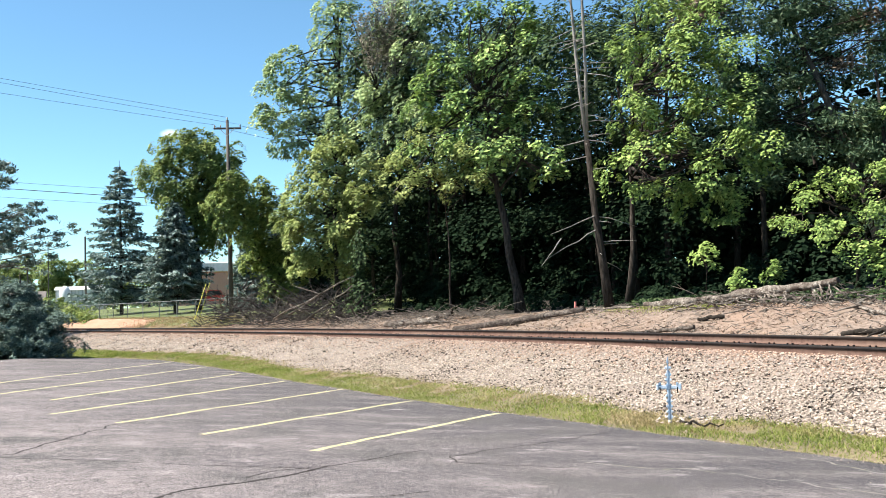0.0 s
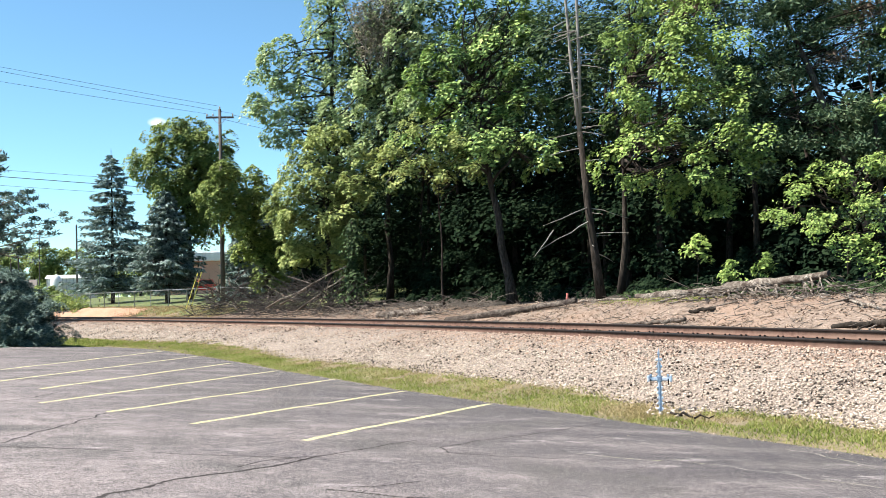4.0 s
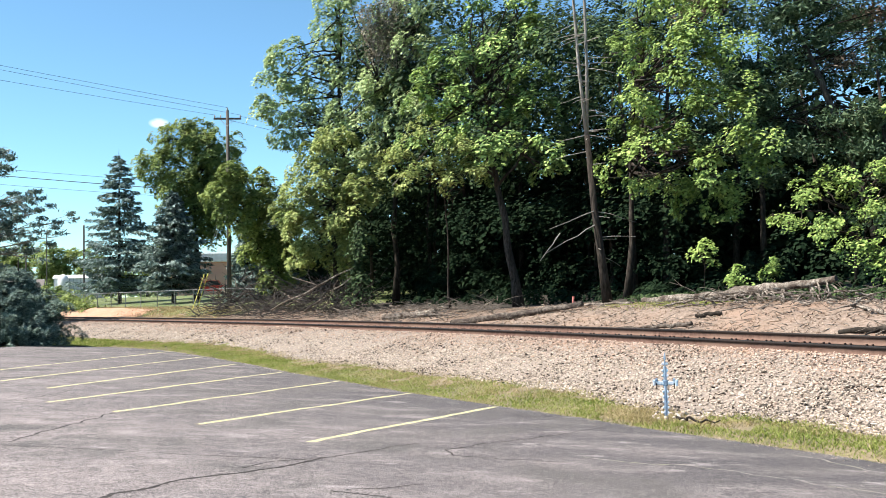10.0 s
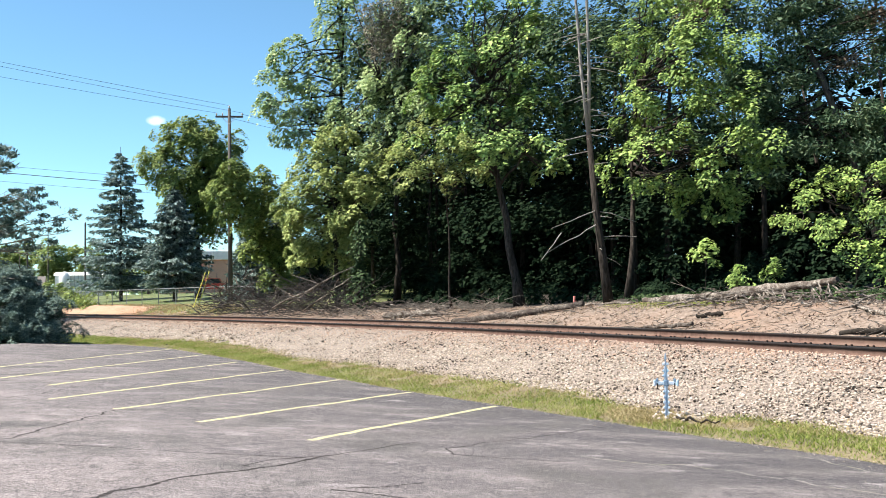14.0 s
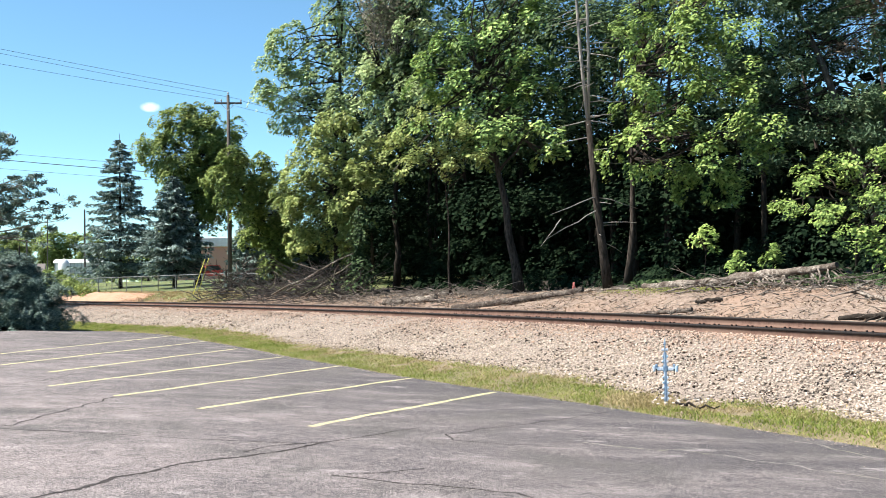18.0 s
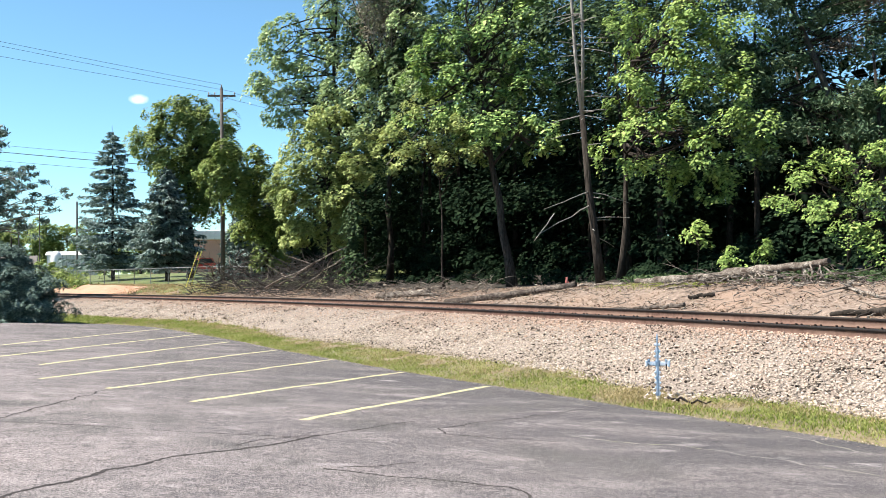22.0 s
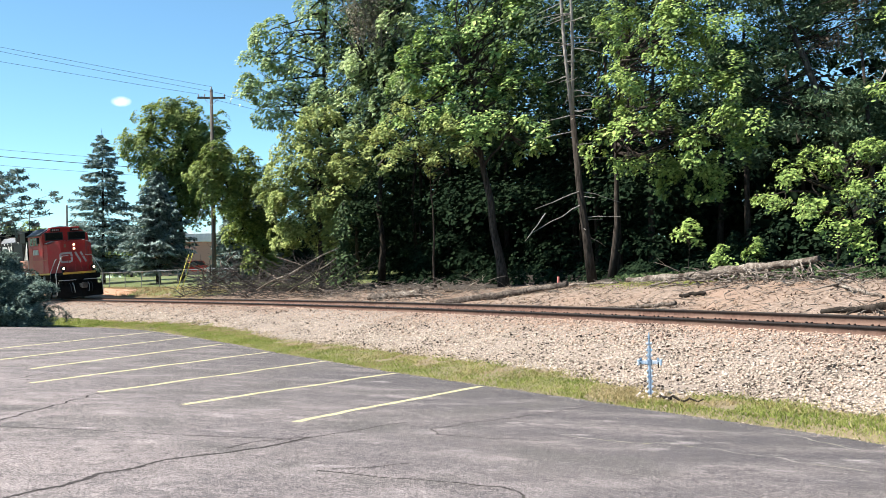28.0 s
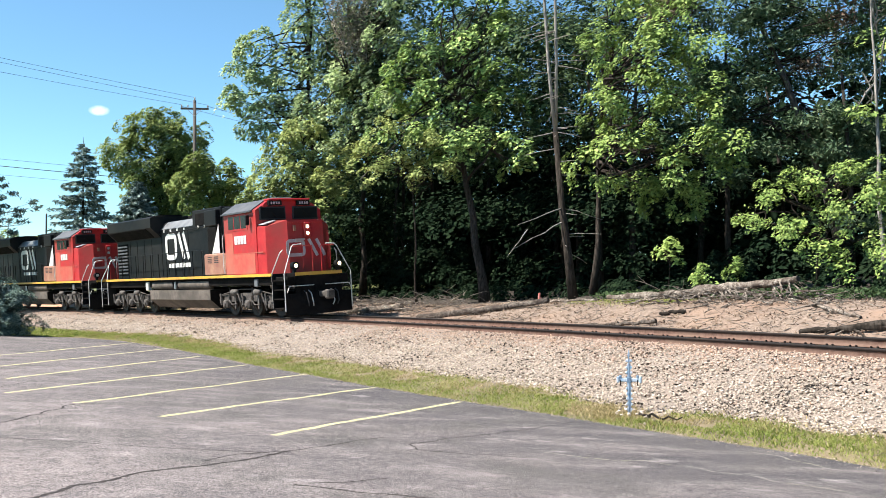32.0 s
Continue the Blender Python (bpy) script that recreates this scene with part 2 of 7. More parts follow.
NEEDLE_DARK = pieces_mat("dark_pine_needle", [(0.034, 0.068, 0.034), (0.068, 0.119, 0.060), (0.128, 0.170, 0.085)], 0.7, 0.7, 0.15, 0.3)
NEEDLE_BROWN = pieces_mat("withered_needle", [(0.085, 0.062, 0.045), (0.160, 0.120, 0.086), (0.230, 0.175, 0.125)], 0.85, 0.8, 0.15)
BARK = bark_mat("grey_brown_bark", (0.012, 0.010, 0.008), (0.078, 0.064, 0.054))
BARK_GREY = bark_mat("grey_pine_bark", (0.045, 0.038, 0.033), (0.12, 0.105, 0.092))
BARK_DEAD = bark_mat("dead_grey_bark", (0.125, 0.112, 0.10), (0.33, 0.305, 0.275))
LOG_BARK = mat("weathered_log", (0.08, 0.062, 0.05), (0.34, 0.295, 0.25), 11, 0.95, bump=0.03, bscale=22, c3=(0.055, 0.04, 0.032), big=2.6, spec=0.1, spread=0.12)
LOG_GREY = mat("grey_brown_log", (0.045, 0.036, 0.03), (0.20, 0.168, 0.142), 11, 0.95, bump=0.04, bscale=18, c3=(0.04, 0.03, 0.025), big=2.6, spec=0.1, spread=0.12)
TWIG = mat("dry_twig", (0.011, 0.009, 0.008), (0.058, 0.047, 0.040), 6, 0.95, c3=(0.028, 0.023, 0.020), big=0.7)
DRY_STICK = mat("bleached_dry_stick", (0.050, 0.040, 0.033), (0.210, 0.178, 0.150), 9, 0.95, c3=(0.110, 0.088, 0.072), big=1.2)
POLE_WOOD = mat("grey_pole_wood", (0.045, 0.037, 0.033), (0.10, 0.085, 0.075), 6, 0.9, bump=0.004, bscale=30, stretch=(3, 3, 0.2))
FENCE_STEEL = mat("weathered_fence_steel", (0.12, 0.125, 0.12), (0.22, 0.225, 0.215), 20, 0.6, 0.3)
STEEL = mat("galvanised_steel", (0.30, 0.31, 0.31), (0.45, 0.46, 0.46), 20, 0.5, 0.7)
CABLE = mat("black_cable", (0.02, 0.02, 0.022), (0.04, 0.04, 0.045), 3, 0.6)
YELLOW_PLASTIC = mat("yellow_plastic", (0.52, 0.45, 0.06), (0.62, 0.55, 0.12), 5, 0.6)
PORCELAIN = mat("insulator", (0.30, 0.27, 0.25), (0.42, 0.38, 0.35), 5, 0.25)


# ---- builders ----
def fast_mesh(name, verts, faces, material, smooth=False):
    """A mesh from arrays: faces all of one size."""
    me = bpy.data.meshes.new(name)
    verts, faces = np.asarray(verts, np.float32), np.asarray(faces, np.int32)
    k = faces.shape[1]
    me.vertices.add(len(verts))
    me.vertices.foreach_set("co", verts.ravel())
    me.loops.add(faces.size)
    me.loops.foreach_set("vertex_index", faces.ravel())
    me.polygons.add(len(faces))
    me.polygons.foreach_set("loop_start", np.arange(0, faces.size, k, dtype=np.int32))
    if smooth:
        me.polygons.foreach_set("use_smooth", np.ones(len(faces), bool))
    me.materials.append(material)
    me.update(calc_edges=True)
    return me


def under(ob, parent):
    ob.parent = parent
    return ob


def part(name, bm, material, parent, label="", smooth=False):
    """Links a bmesh as one mesh object under a thing or a part."""
    me = bpy.data.meshes.new(name)
    bmesh.ops.recalc_face_normals(bm, faces=bm.faces)
    bm.to_mesh(me)
    bm.free()
    for m in material if isinstance(material, (list, tuple)) else (material,):
        me.materials.append(m)
    if smooth:
        me.polygons.foreach_set("use_smooth", np.ones(len(me.polygons), bool))
    ob = under(new(name, me), parent)
    return tagged(ob, label) if label else ob


def thing(name, label, category, m=None, group="", kind=""):
    ob = new(name)
    if m is not None:
        ob.matrix_basis = m
    return tagged(ob, label, category, group, kind)


def add_box(bm, x0, x1, y0, y1, z0, z1, bevel=0.0, m=None):
    vs = [bm.verts.new(Vector((x, y, z)) if m is None else m @ Vector((x, y, z))) for x in (x0, x1) for y in (y0, y1) for z in (z0, z1)]
    fs = [bm.faces.new([vs[i] for i in q]) for q in ((0, 1, 3, 2), (4, 6, 7, 5), (0, 4, 5, 1), (2, 3, 7, 6), (0, 2, 6, 4), (1, 5, 7, 3))]
    if bevel:
        bmesh.ops.bevel(bm, geom=list({e for f in fs for e in f.edges}), offset=bevel, segments=1, affect="EDGES", profile=0.5)
    return bm


def box(x0, x1, y0, y1, z0, z1, bevel=0.0, m=None):
    return add_box(bmesh.new(), x0, x1, y0, y1, z0, z1, bevel, m)


def add_prism(bm, outline, axis, a, b):
    """An outline in two axes drawn out along the third, from a to b. axis: 0, 1 or 2."""
    def at(p, d):
        q = list(p)
        q.insert(axis, d)
        return bm.verts.new(q)
    lo, hi = [at(p, a) for p in outline], [at(p, b) for p in outline]
    bm.faces.new(lo)
    bm.faces.new(hi[::-1])
    for i in range(len(lo)):
        j = (i + 1) % len(lo)
        bm.faces.new((lo[i], hi[i], hi[j], lo[j]))
    return bm


def prism(outline, axis, a, b):
    return add_prism(bmesh.new(), outline, axis, a, b)


def tube_arrays(points, radii, sides=7, bumpy=0.0, seed=0):
    """A tapered, jointed tube through the points, as arrays of corners and quads."""
    pts = [Vector(p) for p in points]
    rnd = random.Random(seed)
    verts, faces = [], []
    ref = Vector((0, 0, 1)) if abs((pts[-1] - pts[0]).normalized().z) < 0.9 else Vector((1, 0, 0))
    for i, p in enumerate(pts):
        d = (pts[min(i + 1, len(pts) - 1)] - pts[max(i - 1, 0)]).normalized()
        a = d.cross(ref).normalized()
        b = d.cross(a)
        r = radii[i] if not isinstance(radii, (int, float)) else radii
        for k in range(sides):
            an = 2 * math.pi * k / sides
            rr = r * (1 + bumpy * (rnd.random() - 0.5))
            verts.append(p + (a * math.cos(an) + b * math.sin(an)) * rr)
    for i in range(len(pts) - 1):
        for k in range(sides):
            k2 = (k + 1) % sides
            faces.append((i * sides + k, i * sides + k2, (i + 1) * sides + k2, (i + 1) * sides + k))
    return verts, faces


def add_tube(bm, points, radii, sides=7, bumpy=0.0, seed=0, caps=True):
    v, f = tube_arrays(points, radii, sides, bumpy, seed)
    vs = [bm.verts.new(p) for p in v]
    for q in f:
        bm.faces.new([vs[i] for i in q])
    if caps:
        bm.faces.new(vs[:sides][::-1])
        bm.faces.new(vs[-sides:])
    return bm


def tube(points, radii, sides=7, bumpy=0.0, seed=0):
    return add_tube(bmesh.new(), points, radii, sides, bumpy, seed)


def tubes_mesh(name, list_of, material):
    """Many open tubes in one mesh: each (points, radii, sides)."""
    verts, faces, n = [], [], 0
    for i, (p, r, k) in enumerate(list_of):
        v, f = tube_arrays(p, r, k, 0.25, i)
        verts += [tuple(x) for x in v]
        faces += [[a + n for a in q] for q in f]
        n += len(v)
    return fast_mesh(name, verts, faces, material, True)


# ---- the track's line: s metres along it, v metres to the side (away from the lot) ----
S_ALL = np.arange(-760.0, 961.0, 0.5)
sc = np.clip(S_ALL, -20, 45)
TH = 2.103185 + 0.005961 * sc - 5.2e-05 * sc * sc
CX, CY = np.cumsum(np.cos(TH)) * 0.5, np.cumsum(np.sin(TH)) * 0.5
I0 = int(np.argmin(abs(S_ALL)))
CX, CY = CX + 1.389548 - CX[I0], CY + 29.722534 - CY[I0]
RAIL_Z, CANT = 0.5915, 0.0583


def line(s, v=0.0):
    """The place in the plan at s and v: arrays or numbers."""
    th = np.interp(s, S_ALL, TH)
    return np.interp(s, S_ALL, CX) + v * np.sin(th), np.interp(s, S_ALL, CY) - v * np.cos(th)


def lot_z(x, y):
    return np.clip(0.159 - 0.05047 * x - 0.02995 * y, -0.75, 1.6)


def lot_edge(s):
    return np.interp(s, [-40, -18.7, -15.5, -11.4, -7.4, 0, 4, 10.4, 16.4, 21.5, 40], [-5.2, -5.25, -5.76, -6.24, -6.64, -6.56, -6.12, -5.57, -5.09, -5.39, -6])


def toe(s):
    return np.interp(s, [-40, -18, -15.5, -14.4, -13.1, -10.7, -6.4, 0, 3.6, 8, 13.4, 18, 24, 30, 60], [-4.3, -4.4, -4.6, -5.2, -5.0, -4.56, -4.74, -4.81, -5.09, -4.36, -3.8, -4.0, -4.6, -5.4, -5.4])


def ground_z(s, v):
    """The height of the ground at s and v."""
    s, v = np.broadcast_arrays(np.asarray(s, float), np.asarray(v, float))
    x, y = line(s, v)
    bank = np.interp(v, [-6.15, -4.0, -1.9, -1.3, 1.5, 2.1, 2.7], [-0.42, -0.22, 0.31, 0.375, 0.46, 0.46, 0.40])
    rise = np.interp(s, [-30, -2, 4, 10, 26, 33, 60], [0.72, 0.74, 0.66, 0.42, 0.42, 0.72, 0.75])
    k = np.clip((v - 2.9) / 3.4, 0, 1)
    bank = bank + rise * k * k * (3 - 2 * k)
    bank = bank + np.interp(v, [6, 12, 25, 60], [0, 0.35, 1.05, 1.2])
    lot = lot_z(x, y) - 0.06
    w = np.clip((lot_edge(s) - v) / 0.35 + 0.5, 0, 1)
    w = np.where(s > 24, np.clip((-6.0 - v) / 3, 0, 1), w)
    return bank * (1 - w) + lot * w


def ground_at(x, y):
    """The ground's height at a place in the plan."""
    i = int(np.argmin((CX - x) ** 2 + (CY - y) ** 2))
    th = TH[i]
    dx, dy = x - CX[i], y - CY[i]
    s, v = S_ALL[i] + dx * math.cos(th) + dy * math.sin(th), dx * math.sin(th) - dy * math.cos(th)
    return float(ground_z(s, v))


def spot(s, v, dz=0.0):
    x, y = line(s, v)
    return Vector((float(x), float(y), float(ground_z(s, v)) + dz))


def grid_faces(rows, cols):
    a = np.arange(rows * cols).reshape(rows, cols)
    return np.stack([a[:-1, :-1], a[1:, :-1], a[1:, 1:], a[:-1, 1:]], -1).reshape(-1, 4)


# ---- ground, lot and track ----
def ground_sheet():
    s = np.concatenate([[-750, -400, -200, -120], np.arange(-80, -24, 4), np.arange(-24, 60, 0.5), np.arange(60, 130, 4), [150, 200, 300, 500, 950]])
    v = np.concatenate([[-110, -80, -60, -45, -35, -28, -22, -17, -13, -10, -8.5], np.arange(-7.6, 9.0, 0.2), [9.5, 10.5, 12, 14, 17, 20, 25, 30, 40, 60, 90, 140, 220, 400, 900]])
    g, h = np.meshgrid(s, v, indexing="ij")
    x, y = line(g, h)
    z = ground_z(g, h)
    rough_part = (h > -6.0) & (abs(g) < 70)
    lump = np.array([noise.noise((a * 0.9, b * 0.9, 0.0)) + 0.5 * noise.noise((a * 2.7, b * 2.7, 3.0)) for a, b in zip(x.ravel(), y.ravel())]).reshape(x.shape)
    z = z + np.where(rough_part & (h > 2.7), 0.07, np.where(rough_part, 0.02, 0.0)) * lump
    first = np.stack([x[:, 0] * 12, y[:, 0] * 12 - 200, np.full(len(s), -0.7)], -1)
    verts = np.concatenate([first[:, None, :], np.stack([x, y, z], -1)], 1)
    ob = new("ground", fast_mesh("ground", verts.reshape(-1, 3), grid_faces(len(s), len(v) + 1), SOIL, True))
    for m in (LAWN, VERGE, BALLAST_BED, SHADE_LITTER):
        ob.data.materials.append(m)
    vm = np.concatenate([[-150], v])
    vmid = (vm[:-1] + vm[1:]) / 2
    smid = (s[:-1] + s[1:]) / 2
    a, b = np.meshgrid(smid, vmid, indexing="ij")
    index = np.zeros(a.shape, np.int32)
    index[(b > toe(a) - 0.1) & (b < 2.7)] = 3
    index[b <= toe(a) - 0.1] = 2
    index[b < -9] = 1
    index[(b > 6.4) & (a > 26)] = 1
    index[b > 60] = 1
    index[(b > 4.3 + 0.25 * np.sin(a * 1.7)) & (a > 30) & (a < 47)] = 1
    # litter with painted canopy shade, from the bank top into the wood
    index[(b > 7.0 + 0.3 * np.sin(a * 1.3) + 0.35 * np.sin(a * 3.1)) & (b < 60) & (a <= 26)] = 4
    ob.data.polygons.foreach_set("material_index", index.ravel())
    tagged(ob, "brown soil bank, mown lawn and grass verge", "ground", kind="structure")


def soil_mound():
    """Bare orange soil thrown up beside the track."""
    s, v = np.arange(41, 74, 0.5), np.arange(2.9, 6.0, 0.2)
    g, h = np.meshgrid(s, v, indexing="ij")
    x, y = line(g, h)
    edge = np.minimum(np.minimum((g - 41) / 9, (73.5 - g) / 4), np.minimum((h - 2.9) / 0.8, (5.9 - h) / 0.9))
    lump = np.array([noise.noise((a * 0.7, b * 0.7, 5.0)) + 0.6 * noise.noise((a * 2.3, b * 2.3, 9.0)) for a, b in zip(x.ravel(), y.ravel())]).reshape(x.shape)
    z = ground_z(g, h) - 0.12 + np.clip(edge, 0, 1) * (0.36 + 0.16 * lump)
    ob = new("soil_mound", fast_mesh("soil_mound", np.stack([x, y, z], -1).reshape(-1, 3), grid_faces(len(s), len(v)), ORANGE_SOIL, True))
    tagged(ob, "low mound of bare orange soil beside the track", "soil", kind="structure")
    rs = np.random.RandomState(44)
    s, v = rs.uniform(40, 73, 3000), rs.uniform(2.9, 5.6, 3000)
    x, y = line(s, v)
    clods = scatter(np.stack([x, y, ground_z(s, v) + rs.uniform(0.04, 0.20, 3000) * np.clip((v - 2.8) / 0.9, 0, 1)], -1), 0.02 + 0.06 * rs.uniform(0, 1, 3000) ** 2.5, rs, 0.6)
    tagged(new("soil_clods", fast_mesh("soil_clods", *clods, ORANGE_SOIL)), "crumbled orange soil clods on the mound", "soil", kind="stuff")


def parking_lot():
    s = np.concatenate([np.arange(-60, -20, 4), np.arange(-20, 22.1, 0.2)])
    k = np.linspace(0, 1, 60)
    verts = []
    for a in s:
        limit = float(lot_edge(a)) + 0.10 * noise.noise((a * 1.3, 0, 0)) + 0.09 * noise.noise((a * 3.7, 5, 0))
        corner = max(0.0, a - 17.0)
        limit -= 0.16 * corner ** 2 if a > 17 else 0
        for t in k:
            v = limit - 70 * t ** 1.6
            shift = a - max(0.0, (a - 14.0)) * 0.55 * min(1.0, t * 8) if a > 14 else a
            x, y = line(shift, v)
            verts.append((float(x), float(y), float(lot_z(x, y)) + 0.012 * noise.noise((float(x) * 0.5, float(y) * 0.5, 1.0))))
    top = np.array(verts)
    n = len(top)
    low = top - [0, 0, 0.08]
    f = grid_faces(len(s), len(k))
    rim = [i * len(k) for i in range(len(s))] + [(len(s) - 1) * len(k) + j for j in range(1, len(k))]
    skirt = np.array([(a, b, b + n, a + n) for a, b in zip(rim[:-1], rim[1:])])
    ob = new("parking_lot", fast_mesh("parking_lot", np.concatenate([top, low]), np.concatenate([f, skirt]), ASPHALT, True))
    tagged(ob, "weathered grey asphalt parking lot with sealed cracks", "parking lot", kind="structure")


def lot_level(x, y):
    return float(lot_z(x, y)) + 0.012 * noise.noise((x * 0.5, y * 0.5, 1.0))


def ribbon(points, width, lift, step=0.12, wobble=0.0, ragged=0.15, seed=0):
    """A thin band laid on the lot along the points, with uneven edges."""
    rnd = random.Random(seed)
    pts = [Vector((*p, 0)) for p in points]
    path = []
    for a, b in zip(pts[:-1], pts[1:]):
        n = max(2, int((b - a).length / step))
        path += [a.lerp(b, i / n) for i in range(n)]
    path.append(pts[-1])
    verts, faces = [], []
    for i, p in enumerate(path):
        d = (path[min(i + 1, len(path) - 1)] - path[max(i - 1, 0)]).normalized()
        side = Vector((-d.y, d.x, 0))
        p = p + side * wobble * noise.noise((p.x * 3, p.y * 3, seed))
        for sgn in (-1, 1):
            q = p + side * sgn * width / 2 * (1 + ragged * (rnd.random() - 0.5) * 2)
            verts.append((q.x, q.y, lot_level(q.x, q.y) + lift))
        if i:
            faces.append((2 * i - 2, 2 * i - 1, 2 * i + 1, 2 * i))
    return verts, faces


def markings():
    stalls = [((0.9, 17.19), (-1.63, 11.45)), ((-0.73, 19.75), (-3.35, 13.04)), ((-2.52, 23.19), (-4.9, 14.31)), ((-4.43, 26.46), (-6.42, 15.53)),
              ((-6.53, 30.24), (-7.6, 18.4)), ((-8.72, 35.19), (-9.2, 19.6)), ((-11.2, 39.6), (-10.9, 20.5))]
    for i, (a, b) in enumerate(stalls):
        v, f = ribbon([a, b], 0.10, 0.003, 0.06, 0.02, 0.28, i)
        ob = new("parking_line", fast_mesh("parking_line", v, f, LINE_PAINT))
        tagged(ob, "faded yellow painted parking stall line on asphalt", "road marking", "stall lines", "structure")
    cracks = [([(-3.6, 5.2), (-3.02, 6.66), (-2.86, 7.22), (-2.39, 8.56), (-1.81, 9.18), (-1.46, 9.7), (-1.36, 10.05)], 0.06),
              ([(-1.36, 10.05), (-0.57, 11.28), (-0.3, 11.7)], 0.03), ([(-7.5, 11.2), (-4.74, 10.45), (-3.79, 10.35), (-2.66, 10.18), (-1.44, 9.99)], 0.028),
              ([(-5.3, 10.2), (-4.88, 10.77), (-4.85, 12.85), (-4.85, 14.17)], 0.035), ([(2.39, 14.28), (1.55, 12.99), (0.52, 11.89), (-0.01, 11.17), (0.06, 10.65), (0.58, 10.51), (1.27, 10.4)], 0.03),
              ([(-0.99, 8.21), (-0.36, 7.95), (0.24, 7.81), (0.55, 7.69), (0.69, 7.53), (0.68, 7.16)], 0.035),
              ([(-8.2, 14.2), (-7.16, 15.5), (-6.93, 16.67), (-6.99, 18.52), (-6.67, 19.67)], 0.03), ([(-5.92, 15.93), (-4.82, 16.31), (-3.98, 15.81), (-3.42, 15.99)], 0.03), ([(0.91, 16.41), (1.25, 15.42), (1.53, 15.5), (1.98, 15.44)], 0.03), ([(-1.97, 9.33), (-1.75, 9.8), (-1.27, 10.22)], 0.025), ([(-0.86, 8.29), (-0.46, 8.5), (-0.2, 8.72)], 0.025)]
    for i, (p, w) in enumerate(cracks):
        v, f = ribbon(p, w * 0.8, 0.002, 0.04, 0.07, 0.6, 20 + i)
        ob = new("crack_sealer", fast_mesh("crack_sealer", v, f, TAR))
        tagged(ob, "black tar seam over a crack in the asphalt", "crack seal", "sealed cracks", "structure")
    for i, p in enumerate(([(1.48, 10.81), (2.07, 10.46), (2.72, 10.27), (3.12, 9.89), (3.43, 9.52), (3.63, 9.11), (4.11, 8.89)], [(4.09, 11.52), (4.29, 11.23), (4.42, 10.68), (4.65, 10.28)])):
        v, f = ribbon(p, 0.028, 0.002, 0.03, 0.16, 1.0, 50 + i)
        ob = new("open_crack", fast_mesh("open_crack", v, f, DRY_CRACK))
        tagged(ob, "pale gritty open crack in the asphalt", "crack", "open cracks", "structure")


ROCK = np.array([(1, 0, 0), (-1, 0, 0), (0, 1, 0), (0, -1, 0), (0, 0, 1), (0, 0, -1)], float)
ROCK_F = np.array([(0, 2, 4), (2, 1, 4), (1, 3, 4), (3, 0, 4), (2, 0, 5), (1, 2, 5), (3, 1, 5), (0, 3, 5)])


def scatter(places, sizes, rs, flat=0.7, base=ROCK, base_f=ROCK_F, uneven=0.45):
    """Uneven small lumps, turned at random, joined."""
    n = len(places)
    q = rs.normal(size=(n, 4))
    q /= np.linalg.norm(q, axis=1)[:, None]
    w, x, y, z = q.T
    rot = np.stack([1 - 2 * (y * y + z * z), 2 * (x * y - z * w), 2 * (x * z + y * w), 2 * (x * y + z * w), 1 - 2 * (x * x + z * z), 2 * (y * z - x * w),
                    2 * (x * z - y * w), 2 * (y * z + x * w), 1 - 2 * (x * x + y * y)], -1).reshape(n, 3, 3)
    shape = base[None] * (1 + uneven * rs.uniform(-1, 1, size=(n, len(base), 3))) * rs.uniform([0.8, 0.6, 0.45], [1.3, 1.0, 0.9], size=(n, 3))[:, None, :]
    verts = np.einsum("nij,nkj->nki", rot, shape) * sizes[:, None, None]
    verts[:, :, 2] *= flat
    verts += places[:, None, :]
    faces = base_f[None] + (np.arange(n) * len(base))[:, None, None]
    return verts.reshape(-1, 3), faces.reshape(-1, base_f.shape[1])


